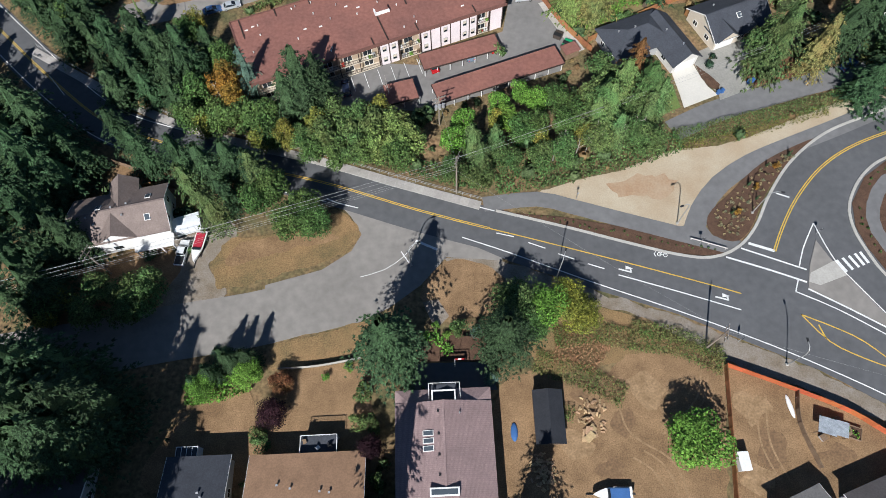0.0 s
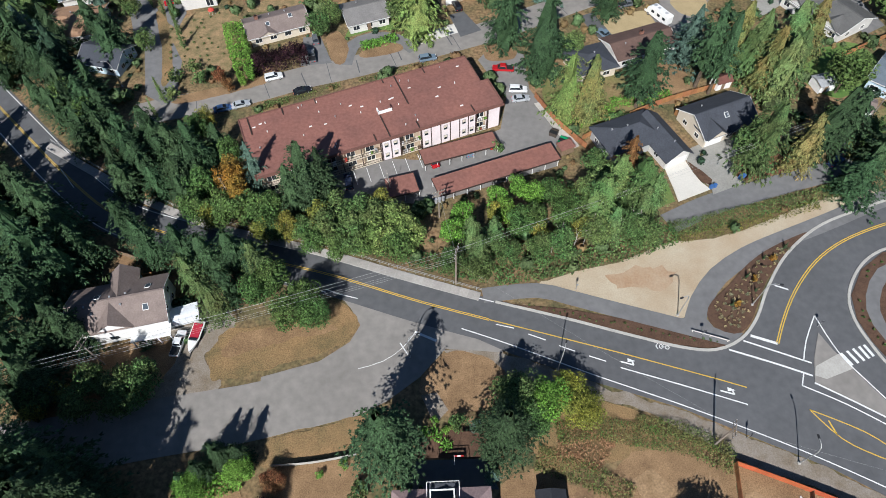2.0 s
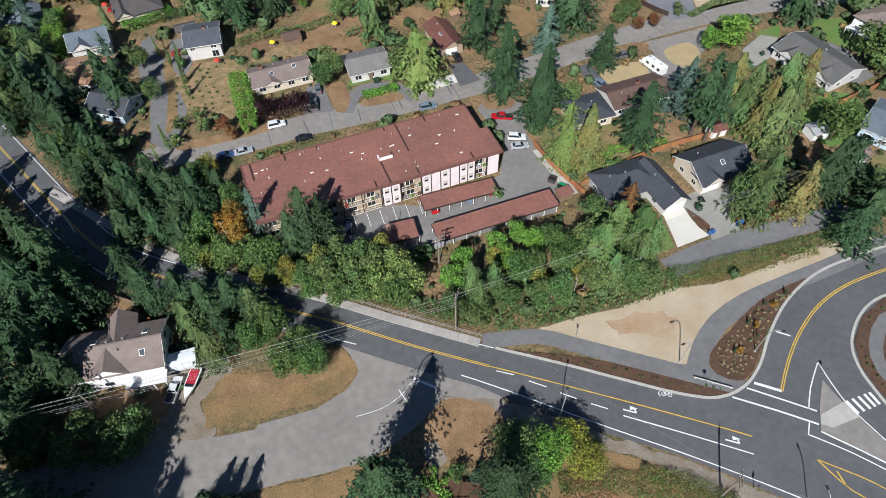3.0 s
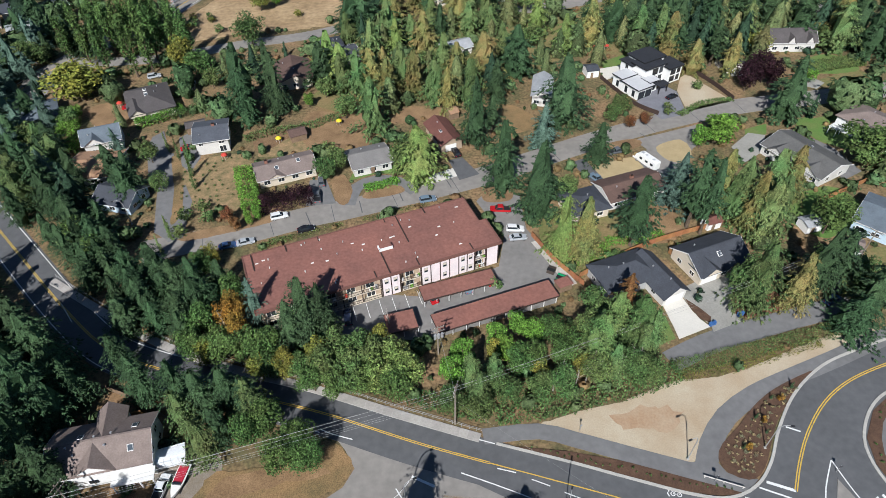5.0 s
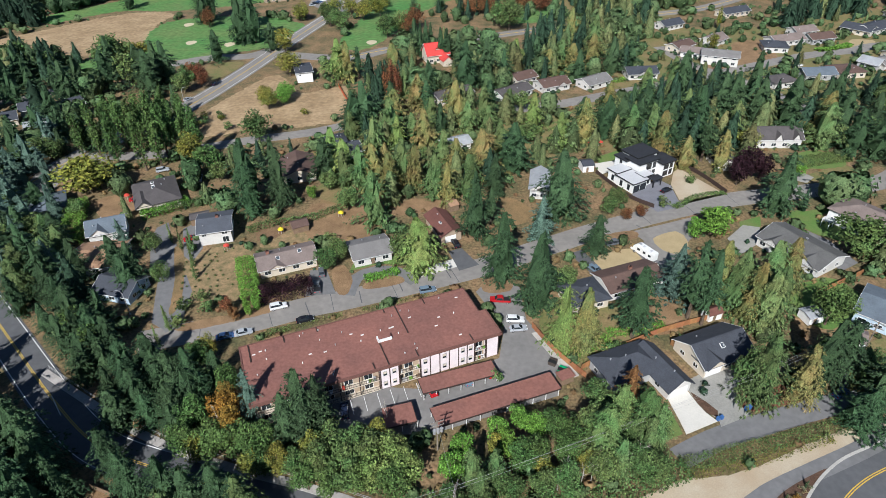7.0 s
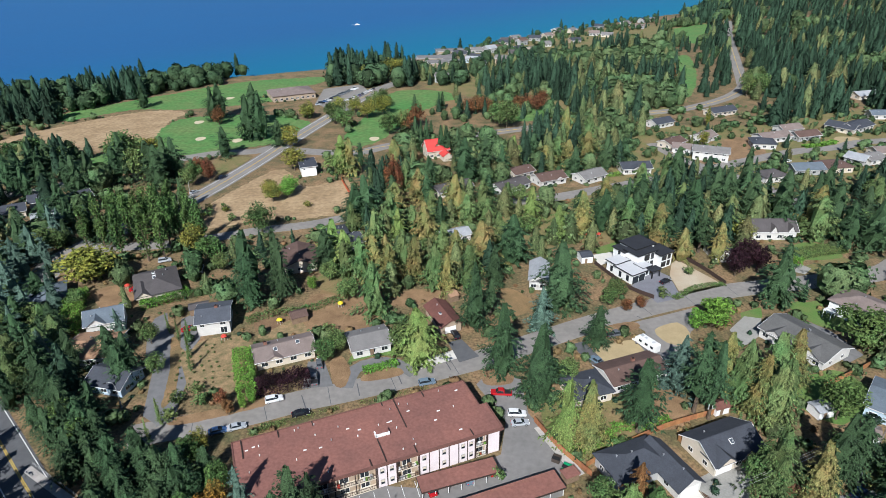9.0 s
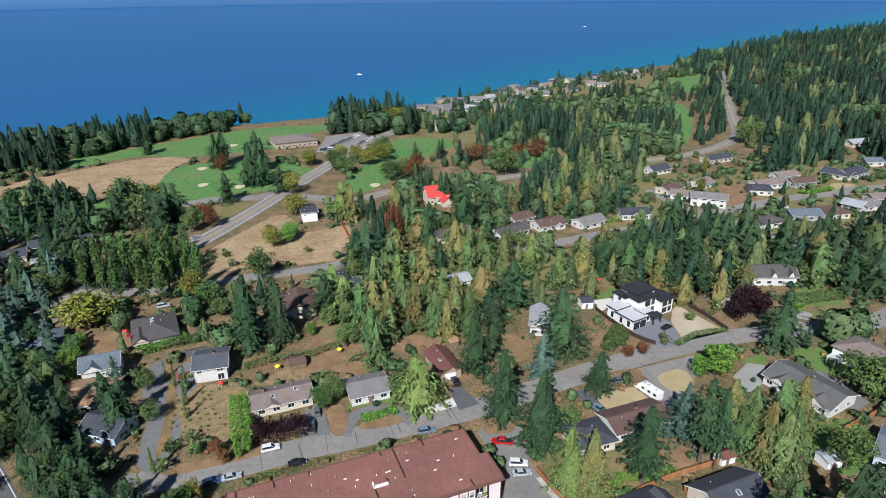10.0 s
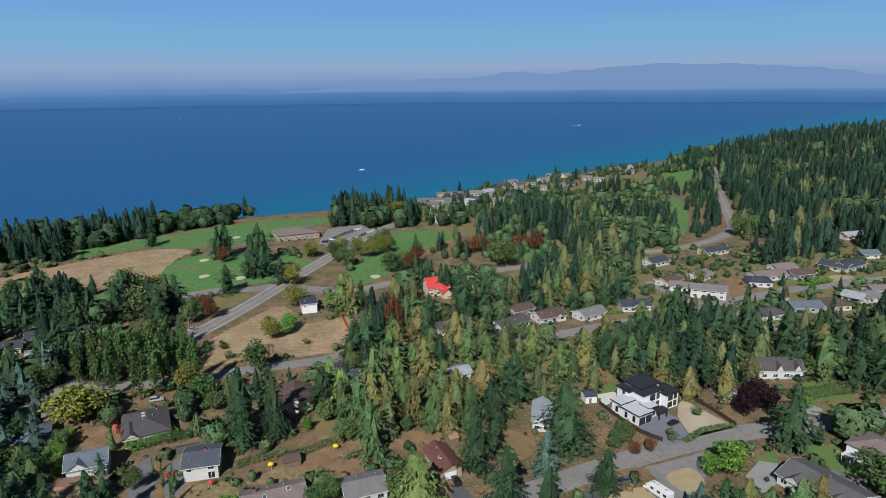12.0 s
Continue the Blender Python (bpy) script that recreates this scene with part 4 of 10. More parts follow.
def leafy_geo(rng, height, radius, low, clumps, leaves, size, columnar=1.0):
    """Leaf cards on the shells of many overlapping clumps."""
    V, F = [], []
    cs = []
    zc, rz = height * (1 + low) / 2, height * (1 - low) / 2
    for c in range(clumps):
        while True:
            p = Vector((rng.uniform(-1, 1), rng.uniform(-1, 1), rng.uniform(-1, 1)))
            if 0.25 < p.length < 1.0:
                break
        p = p * 0.72
        r = rng.uniform(0.26, 0.42)
        cs.append((Vector((p.x * radius, p.y * radius, zc + p.z * rz)), r))
    for i in range(leaves):
        c, r = cs[i % clumps]
        d = Vector((rng.gauss(0, 1), rng.gauss(0, 1), rng.gauss(0.35, 1))).normalized()
        k = rng.uniform(0.75, 1.08)
        p = c + Vector((d.x * r * radius * k, d.y * r * radius * k, d.z * r * max(radius, rz * 0.8) * k))
        nrm = (d + Vector((rng.uniform(-0.8, 0.8), rng.uniform(-0.8, 0.8), rng.uniform(-0.3, 0.9)))).normalized()
        t1 = nrm.orthogonal().normalized()
        t1 = (t1 * math.cos(i * 2.4) + nrm.cross(t1) * math.sin(i * 2.4))
        t2 = nrm.cross(t1)
        s = size * rng.uniform(0.6, 1.35)
        j = len(V)
        V += [p - t1 * s, p + t2 * s * 0.62 - nrm * s * 0.15, p + t1 * s, p - t2 * s * 0.62 - nrm * s * 0.15]
        F.append((j, j + 1, j + 2, j + 3))
    return V, F, cs


def trunk_mesh(name, height, r, limbs=(), lean=0.0):
    bm = bmesh.new()
    tube(bm, [(0, 0, -0.3), (0.02 * height * lean, 0, height * 0.4), (0, 0.01 * height, height)], [r * 1.25, r * 0.75, r * 0.12], 6)
    for p in limbs:
        z0 = max(0.25 * height, p.z * 0.55)
        tube(bm, [(0, 0, z0), (p.x * 0.5, p.y * 0.5, (z0 + p.z) / 2 - 0.1), tuple(p)], [r * 0.45, r * 0.3, r * 0.08], 3)
    me = bpy.data.meshes.new(name)
    bm.to_mesh(me)
    bm.free()
    me.materials.append(M["bark"])
    return me


# species: conifers (height, radius, layers, tufts, droop, crown base, ragged, taper), broadleaf (height, radius, base, clumps, leaves, leaf size)
CONIFERS = {"great_fir": (24, 6.9, 13, 1250, 0.5, 0.05, 0.6, 0.52), "fir": (24, 7.3, 12, 900, 0.5, 0.04, 0.6, 0.54), "cedar": (18, 5.7, 9, 850, 0.75, 0.02, 0.45, 0.45), "spruce": (15, 4.3, 11, 700, 0.4, 0.03, 0.35, 0.72),
            "old_fir": (28, 6.0, 12, 650, 0.6, 0.26, 0.75, 0.5), "slim_cedar": (20, 2.4, 8, 500, 0.7, 0.02, 0.25, 0.45)}
LEAFY = {"maple": (11, 4.6, 0.10, 34, 2300, 0.34), "bush": (4, 2.4, 0.02, 12, 260, 0.36), "poplar": (20, 2.5, 0.0, 40, 1900, 0.36), "alder": (10, 3.4, 0.06, 26, 1700, 0.32)}
PROTO = {}
PLACED = []
trng = random.Random(11)
WORDS = {"great_fir": "broad dark green fir", "fir": "dark green fir", "old_fir": "tall ragged fir with bare lower trunk", "cedar": "olive green cedar with browning sprays", "slim_cedar": "slender cedar",
         "spruce": "blue-green spruce", "maple": "broad leafy tree", "bush": "rounded leafy shrub", "poplar": "tall columnar poplar", "alder": "bushy roadside tree"}


def tree(kind, pos, h, wide=1.0, tone="", label="", variants=3, z=0.0):
    """A tree with trunk and crown; repeats share their meshes."""
    var = trng.randrange(variants)
    far = math.hypot(*pos)
    lod = 3 if far > 190 else (0 if far < 62 else (1 if far < 128 else 2))
    key = (kind, tone, var, lod)
    turn = trng.uniform(0, 360)
    name = {"bush": "shrub"}.get(kind, kind.replace("old_", "").replace("great_", "").replace("slim_", "") + "_tree")
    if key not in PROTO:
        rng = random.Random(hash_of(key))
        if kind in CONIFERS:
            H0, R0, wh, tufts, droop, low, rag, taper = CONIFERS[kind]
            V, F = conifer_geo(rng, H0, R0 * rng.uniform(0.9, 1.1), wh, int(tufts * (1.7, 1.2, 0.85, 0.55)[lod]), droop, low, rag, taper)
            limbs = ()
        else:
            H0, R0, low, cl, lv, sz = LEAFY[kind]
            lv, sz = int(lv * (2.4, 1.35, 0.9, 0.65)[lod]), sz * (0.6, 0.76, 0.9, 1.02)[lod]
            V, F, cs = leafy_geo(rng, H0, R0, low, cl, lv, sz)
            limbs = [c[0] for c in cs[:7]]
        crown = mesh_of("crown", V, F, tone or {"old_fir": "fir", "great_fir": "fir", "slim_cedar": "cedar", "maple": "leaf", "bush": "leaf", "poplar": "leaf_dark", "alder": "leaf"}.get(kind, kind))
        trunk = trunk_mesh("trunk", H0 * 0.94 if kind in CONIFERS else H0 * 0.75, H0 * 0.014 + 0.05, limbs, rng.uniform(-1, 1))
        PROTO[key] = (crown, trunk, H0)
    crown, trunk, H0 = PROTO[key]
    s = h / H0
    ob = thing(name, pose(pos[0], pos[1], z, 0, 0, turn) @ Matrix.Diagonal((s * wide, s * wide, s, 1)),
               label or (tone.split("_")[1] + " " if "_" in tone else "") + WORDS[kind] + " growing among the houses", "tree" if kind != "bush" else "shrub", WORDS[kind])
    share("crown", crown, ob, Matrix())
    share("trunk", trunk, ob, Matrix())
    PLACED.append((pos[0], pos[1]))
    return ob


def hash_of(key):
    return sum(ord(c) * (i + 3) for i, c in enumerate(str(key)))


def inside(p, poly):
    r = False
    for (xa, ya), (xb, yb) in zip(poly, poly[1:] + poly[:1]):
        if (ya > p[1]) != (yb > p[1]) and p[0] < (xb - xa) * (p[1] - ya) / (yb - ya) + xa:
            r = not r
    return r


def scatter(poly, n, gap, seed):
    rng = random.Random(seed)
    xs, ys = [p[0] for p in poly], [p[1] for p in poly]
    out = []
    for _ in range(n * 40):
        p = (rng.uniform(min(xs), max(xs)), rng.uniform(min(ys), max(ys)))
        if inside(p, poly) and all((p[0] - q[0]) ** 2 + (p[1] - q[1]) ** 2 > gap * gap for q in out):
            out.append(p)
            if len(out) == n:
                break
    return out


M["dead_bramble"] = mat("dead bramble", (0.33, 0.185, 0.10), 0.9, col2=(0.22, 0.12, 0.06), scale=0.4, var=0.3, per_island=0.3)


# ---- houses ----
M["glass"] = mat("window glass", (0.02, 0.025, 0.03), 0.08, spec=0.6, var=0.1)
M["white_paint"] = mat("white paint", (0.72, 0.71, 0.68), 0.6, scale=0.4, var=0.08)
M["cream"] = mat("cream siding", (0.55, 0.48, 0.38), 0.7, scale=0.4, var=0.1)
M["grey_wall"] = mat("grey siding", (0.35, 0.35, 0.34), 0.7, scale=0.4, var=0.1)
M["blue_wall"] = mat("pale blue siding", (0.42, 0.52, 0.60), 0.7, scale=0.4, var=0.1)
M["pink_wall"] = mat("pale pinkish white siding", (0.72, 0.63, 0.62), 0.7, scale=0.4, var=0.1)
M["tan_wall"] = mat("tan siding", (0.36, 0.28, 0.2), 0.7, scale=0.4, var=0.1)
ROOFS = {"slate": (0.055, 0.06, 0.072), "black": (0.028, 0.03, 0.036), "grey": (0.19, 0.18, 0.17), "brown": (0.12, 0.075, 0.06), "taupe": (0.21, 0.165, 0.145), "tan": (0.33, 0.20, 0.12),
         "lightgrey": (0.33, 0.34, 0.35), "red": (0.55, 0.06, 0.05), "maroon": (0.145, 0.062, 0.048), "charcoal": (0.09, 0.08, 0.078), "pink": (0.30, 0.215, 0.205), "bluegrey": (0.125, 0.15, 0.175), "steel": (0.085, 0.092, 0.108), "ash": (0.115, 0.112, 0.106)}
for k, c in ROOFS.items():
    M["roof_" + k] = mat(k + " roofing", c, 0.85, scale=0.35, var=0.22, fine=3.5, bump=0.02)
M["brick"] = mat("red-brown brick", (0.25, 0.12, 0.085), 0.9, scale=2, var=0.3)
M["metal_pale"] = mat("pale metal", (0.6, 0.6, 0.6), 0.4, 0.6, var=0.1)
M["metal_dark"] = mat("dark metal", (0.04, 0.04, 0.042), 0.5, 0.5, var=0.1)
M["wood"] = mat("weathered wood", (0.22, 0.15, 0.095), 0.85, scale=0.8, var=0.3)
M["cedar_wood"] = mat("orange-brown cedar boards", (0.34, 0.155, 0.065), 0.8, scale=0.8, var=0.3, per_object=0.15)


def gable_roof(L, W, h, rise, over, along_x=True, thick=0.22):
    """Two slabs meeting at a ridge. Plan: 0..L by 0..W."""
    bm = bmesh.new()
    a, b = (L, W) if along_x else (W, L)
    half = b / 2
    slope = rise / half
    prof = [(-over, h - over * slope), (half, h + rise), (b + over, h - over * slope)]
    pts = [(p[0], p[1] + thick) for p in prof] + [(p[0], p[1]) for p in prof[::-1]]
    ends = []
    for x in (-over, a + over):
        ends.append([bm.verts.new((x, y, z) if along_x else (y, x, z)) for y, z in pts])
    for i in range(6):
        j = (i + 1) % 6
        bm.faces.new((ends[0][i], ends[0][j], ends[1][j], ends[1][i]))
    for e in ends:
        bm.faces.new((e[0], e[1], e[4], e[5]))
        bm.faces.new((e[1], e[2], e[3], e[4]))
    bmesh.ops.recalc_face_normals(bm, faces=bm.faces)
    return bm


def hip_roof(L, W, h, rise, over, thick=0.2):
    bm = bmesh.new()
    x0, y0, x1, y1 = -over, -over, L + over, W + over
    r = min(x1 - x0, y1 - y0) / 2
    if x1 - x0 >= y1 - y0:
        ridge = [(x0 + r, (y0 + y1) / 2), (x1 - r + 0.01, (y0 + y1) / 2)]
    else:
        ridge = [((x0 + x1) / 2, y0 + r), ((x0 + x1) / 2, y1 - r + 0.01)]
    lo = [bm.verts.new((x, y, h)) for x, y in ((x0, y0), (x1, y0), (x1, y1), (x0, y1))]
    mid = [bm.verts.new((x, y, h + thick)) for x, y in ((x0, y0), (x1, y0), (x1, y1), (x0, y1))]
    a, b = [bm.verts.new((*p, h + rise + thick)) for p in ridge]
    bm.faces.new(lo[::-1])
    for i in range(4):
        bm.faces.new((lo[i], lo[(i + 1) % 4], mid[(i + 1) % 4], mid[i]))
    if x1 - x0 >= y1 - y0:
        fs = [(mid[0], mid[1], b, a), (mid[1], mid[2], b), (mid[2], mid[3], a, b), (mid[3], mid[0], a)]
    else:
        fs = [(mid[0], mid[1], a), (mid[1], mid[2], b, a), (mid[2], mid[3], b), (mid[3], mid[0], a, b)]
    for f in fs:
        bm.faces.new(f)
    bmesh.ops.recalc_face_normals(bm, faces=bm.faces)
    return bm


def house_walls(L, W, h, rise, gable):
    """Closed wall block with gable ends: 'x' ridge along the front, 'y' ridge running back, '' none."""
    bm = bmesh.new()
    box(bm, 0, 0, -0.3, L, W, h)
    if gable:
        g = bmesh.new()
        if gable == "x":
            ends = [[(x, 0.02, h), (x, W - 0.02, h), (x, W / 2, h + rise - 0.02)] for x in (0.0, L)]
        else:
            ends = [[(0.02, y, h), (L - 0.02, y, h), (L / 2, y, h + rise - 0.02)] for y in (0.0, W)]
        vs = [[bm.verts.new(p) for p in e] for e in ends]
        for i in range(3):
            bm.faces.new((vs[0][i], vs[0][(i + 1) % 3], vs[1][(i + 1) % 3], vs[1][i]))
        bm.faces.new(vs[0])
        bm.faces.new(vs[1])
        g.free()
        bmesh.ops.recalc_face_normals(bm, faces=bm.faces)
    return bm


FRONTS = []
M["off_white"] = mat("weathered white siding", (0.56, 0.54, 0.50), 0.7, scale=0.4, var=0.12)


def window(parent, x, z, w, h, side="front", L=0, W=0, frame_mat="white_paint", bars=1, name="window"):
    """A framed window on a wall: frame standing proud, glass set back, a sill; its mullions part of the frame."""
    t = 0.09
    bm = boxes((-w / 2 - t, -0.06, -t, w / 2 + t, 0.03, 0), (-w / 2 - t, -0.06, h, w / 2 + t, 0.03, h + t), (-w / 2 - t, -0.06, 0, -w / 2, 0.03, h), (w / 2, -0.06, 0, w / 2 + t, 0.03, h),
               *[(-w / 2 + w * (k + 1) / (bars + 1) - 0.035, -0.05, 0, -w / 2 + w * (k + 1) / (bars + 1) + 0.035, 0.03, h) for k in range(bars)])
    m = {"front": pose(x, 0, z), "right": pose(L, x, z, 0, 0, 90), "left": pose(0, x, z, 0, 0, -90), "back": pose(x, W, z, 0, 0, 180)}[side]
    fr = part(name, bm, frame_mat, parent)
    fr.matrix_local = m
    part("pane", boxes((-w / 2, -0.02, 0, w / 2, 0.02, h)), "glass", fr)
    return fr


def plan_of(A, B):
    d = Vector(B) - Vector(A)
    return d.length, math.degrees(math.atan2(d.y, d.x))


def gablet(parent, x, W, h, roof, wall, run, width, rise, y0=-0.4):
    """A cross gable set on a roof slope, facing the front."""
    bm = gable_roof(width, run, 0, rise, 0.25, along_x=False)
    g = part("cross_gable", bm, "roof_" + roof, parent)
    g.matrix_local = pose(x, y0, h)
    bm = bmesh.new()
    vs = [bm.verts.new(p) for p in ((0.1, 0.1, -0.6), (width - 0.1, 0.1, -0.6), (width - 0.1, 0.1, 0), (width / 2, 0.1, rise - 0.05), (0.1, 0.1, 0))]
    f = bm.faces.new(vs)
    r = bmesh.ops.extrude_face_region(bm, geom=[f])
    bmesh.ops.translate(bm, vec=(0, run - 0.4, 0), verts=[v for v in r["geom"] if isinstance(v, bmesh.types.BMVert)])
    bmesh.ops.recalc_face_normals(bm, faces=bm.faces)
    part("gable_wall", bm, wall, g)
    return g


def house(A, B, W, h, roof, wall, ridge="x", rise=1.8, over=0.65, label="", hip=False, chimney=None, vents=2, skylights=(), front=(), sides=True, name="house", category="house", garage=None, group="", door=None, z=0.0, gables=()):
    """A house whose near eave runs from A to B; W deep. front: windows (x, z, w, h)."""
    L, turn = plan_of(A, B)
    c, sn = math.cos(radians(turn)), math.sin(radians(turn))
    KEEP_AREAS.append([(A[0] + c * u - sn * v, A[1] + sn * u + c * v) for u, v in ((-3, -7), (L + 3, -7), (L + 3, W + 3), (-3, W + 3))])
    ob = thing(name, pose(A[0], A[1], z, 0, 0, turn), label or "suburban house among gardens", category, group)
    FRONTS.append((A, turn, L, W, door, garage))
    part("wall", house_walls(L, W, h, rise, "" if hip else ridge), wall, ob)
    rf = part("roof", hip_roof(L, W, h, rise, over) if hip else gable_roof(L, W, h, rise, over, ridge == "x"), "roof_" + roof, ob)
    half = W / 2 if ridge == "x" else L / 2
    if ridge == "x" and not hip:
        part("ridge_cap", boxes((-over, W / 2 - 0.18, h + rise + 0.16, L + over, W / 2 + 0.18, h + rise + 0.27)), "roof_" + roof, rf)
        part("gutter", boxes((-over, -over - 0.12, h - over * rise / half + 0.02, L + over, -over - 0.01, h - over * rise / half + 0.16)), "white_paint", rf)
        for x in (-over - 0.05, L + over + 0.01):
            bm = bmesh.new()
            s = rise / half
            for y0, y1 in ((-over, half), (half, W + over)):
                za, zb = h + rise - abs(y0 - half) * s, h + rise - abs(y1 - half) * s
                vs = [bm.verts.new(p) for p in [(x, y0, za), (x, y1, zb), (x, y1, zb + 0.24), (x, y0, za + 0.24), (x + 0.05, y0, za), (x + 0.05, y1, zb), (x + 0.05, y1, zb + 0.24), (x + 0.05, y0, za + 0.24)]]
                for f in ((0, 1, 2, 3), (4, 5, 6, 7), (0, 1, 5, 4), (1, 2, 6, 5), (2, 3, 7, 6), (3, 0, 4, 7)):
                    bm.faces.new([vs[i] for i in f])
            bmesh.ops.recalc_face_normals(bm, faces=bm.faces)
            part("barge_board", bm, "white_paint", rf)

    def on_roof(x, y):
        if hip:
            d = min(x, y, L - x, W - y) + over
            return h + 0.2 + d * rise / (min(L, W) / 2 + over)
        c, o = (y, W) if ridge == "x" else (x, L)
        return h + 0.22 + rise * (1 - abs(c - o / 2) / (o / 2))
    vr = random.Random(int(L * 100 + W * 37))
    for _ in range(vents):
        x, y = vr.uniform(0.15, 0.85) * L, vr.uniform(0.15, 0.8) * W
        z0 = on_roof(x, y)
        bm = bmesh.new()
        tube(bm, [(x, y, z0 - 0.2), (x, y, z0 + 0.35)], [0.11, 0.1], 8)
        box(bm, x - 0.17, y - 0.17, z0 + 0.33, x + 0.17, y + 0.17, z0 + 0.42)
        part("roof_vent", bm, "metal_pale", rf)
    for x, y in skylights:
        z0 = on_roof(x * L, y * W)
        sl = math.degrees(math.atan2(rise, half)) * (1 if y < 0.5 else -1) if ridge == "x" else 0
        sky_ob = part("skylight", boxes((-0.55, -0.65, -0.1, 0.55, 0.65, 0.12)), "white_paint", rf)
        sky_ob.matrix_local = pose(x * L, y * W, z0, sl)
        part("pane", boxes((-0.45, -0.55, 0.1, 0.45, 0.55, 0.14)), "skylight_pane", sky_ob)
    if chimney:
        x, y = chimney[0] * L, chimney[1] * W
        top = h + rise + 0.9
        ch = part("chimney", boxes((x - 0.45, y - 0.35, h - 0.5, x + 0.45, y + 0.35, top), (x - 0.52, y - 0.42, top - 0.16, x + 0.52, y + 0.42, top)), "brick", rf)
        part("flue", boxes((x - 0.14, y - 0.14, top, x + 0.14, y + 0.14, top + 0.3)), "metal_dark", ch)
    if not front:
        n = max(2, int(L / 3.6))
        front = [((i + 0.5) * L / n, 0.95 + f, min(1.7, L / n * 0.55), 1.15) for f in ([0, 2.7] if h > 4.6 else [0]) for i in range(n)]
    for x, zz, w, hh in front:
        if garage is not None and abs(x - garage[0]) < garage[1] / 2 + w / 2 + 0.2 and zz < 2.6:
            continue
        window(ob, x, zz, w, hh, "front")
    if sides:
        for sd in ("left", "right"):
            for k in (0.28, 0.72):
                for f in ([0, 2.7] if h > 4.6 else [0]):
                    window(ob, W * k, 0.95 + f, 1.3, 1.1, sd, L, W)
    if garage is not None:
        gx, gw = garage[:2]
        gd = part("garage_door", boxes((gx - gw / 2, -0.08, 0, gx + gw / 2, 0.02, 2.3), *[(gx - gw / 2 + 0.06, -0.11, 0.08 + k * 0.56, gx + gw / 2 - 0.06, -0.07, 0.56 + k * 0.56) for k in range(4)]), garage[2] if len(garage) > 2 else "white_paint", ob)
    for gx, gw in gables:
        gablet(ob, gx * L - gw / 2, W, h, roof, wall, W * 0.5, gw, rise * 0.72, -0.7)
    if door is not None:
        dd = part("door", boxes((door - 0.55, -0.07, 0, door + 0.55, 0.02, 2.15), (door - 0.45, -0.1, 0.1, door + 0.45, -0.06, 2.05)), "wood", ob)
        part("door_handle", boxes((door + 0.3, -0.16, 1.0, door + 0.36, -0.09, 1.12)), "metal_pale", dd)
    return ob


M["skylight_pane"] = mat("tinted skylight", (0.07, 0.085, 0.1), 0.15, var=0.05)

# houses behind the apartment street
house((-70.4, 159.0), (-61.1, 161.0), 11, 4.6, "steel", "off_white", label="white two-storey house with slate blue gable roof", front=((1.6, 3.2, 1.2, 1.1), (7.6, 0.3, 1.8, 2.0), (7.6, 3.2, 1.6, 1.1)), rise=1.5, chimney=(0.6, 0.5))
house((-48.3, 141.4), (-33.1, 146.9), 8.5, 3.0, "taupe", "cream", label="long low bungalow with taupe shingle roof", gables=((0.3, 4.5),), rise=1.5, chimney=(0.2, 0.65), skylights=((0.35, 0.3), (0.75, 0.4)))
house((-21.8, 145.4), (-11.2, 148.9), 9.4, 3.0, "grey", "off_white", label="small white bungalow with grey gable roof", rise=1.5, door=5.5)
house((3.9, 156.2), (10.1, 158.6), 13, 3.0, "maroon", "tan_wall", ridge="y", label="tan house with reddish brown gable roof and open garage", rise=1.7, garage=(3.0, 3.6), skylights=((0.3, 0.4),))
house((37.6, 121.8), (47.4, 124.7), 9, 3.0, "slate", "cream", label="house with dark slate hip roof and cream walls", rise=1.7, hip=True)
house((48.5, 126.9), (64.6, 132.4), 9, 3.0, "brown", "off_white", label="low white house with brown shingle roof", gables=((0.8, 5.0),), rise=1.6, chimney=(0.55, 0.6))
house((63.2, 98.4), (76.6, 103.4), 10.5, 3.2, "slate", "cream", label="new house with dark slate hip roof and white trim", gables=((0.2, 5.4), (0.62, 4.2)), rise=2.8, garage=(2.8, 4.6), skylights=((0.5, 0.3),), door=8.6)
house((52.7, 92.4), (58.6, 94.8), 13, 3.0, "slate", "off_white", ridge="y", label="new house with dark gable roof over a white garage", rise=2.3, garage=(3.2, 4.8))
house((40.6, 94.5), (53.6, 99.3), 9, 3.2, "slate", "grey_wall", label="wing of a new house under dark slate hip roof", rise=2.4, hip=True)
house((99.5, 151.0), (108.6, 133.8), 13, 3.2, "ash", "off_white", label="large house with grey shingle gable roof and white trim", gables=((0.25, 5.0), (0.8, 5.5)), rise=2.2)
house((127.5, 163.0), (136.5, 148.5), 12, 4.5, "taupe", "white_paint", label="white two-storey house with taupe hip roof", rise=2.2, hip=True)
house((108.7, 116.0), (116.9, 108.1), 14, 3.5, "bluegrey", "blue_wall", label="pale blue house with light grey-blue roof", rise=1.6)
house((34.8, 181.8), (40.6, 180.6), 13, 4.0, "lightgrey", "off_white", ridge="y", label="white house with pale grey gable roof in the trees", rise=1.6)
house((-51.3, 196.3), (-40.1, 198.9), 15, 3.0, "brown", "cream", ridge="y", label="house with dark brown gable roof and pale trim", rise=2.2)
house((-95.7, 177.5), (-83.6, 183.2), 17, 3.2, "charcoal", "cream", label="house with charcoal roof and a row of skylights", gables=((0.14, 5.0),), rise=2.4, hip=True, skylights=((0.47, 0.42), (0.47, 0.52), (0.47, 0.62), (0.47, 0.72)))
house((-104.0, 159.7), (-94.2, 163.2), 9, 4.5, "bluegrey", "off_white", label="pale house with blue-grey gabled roof", gables=((0.3, 5.0),), rise=2.4)
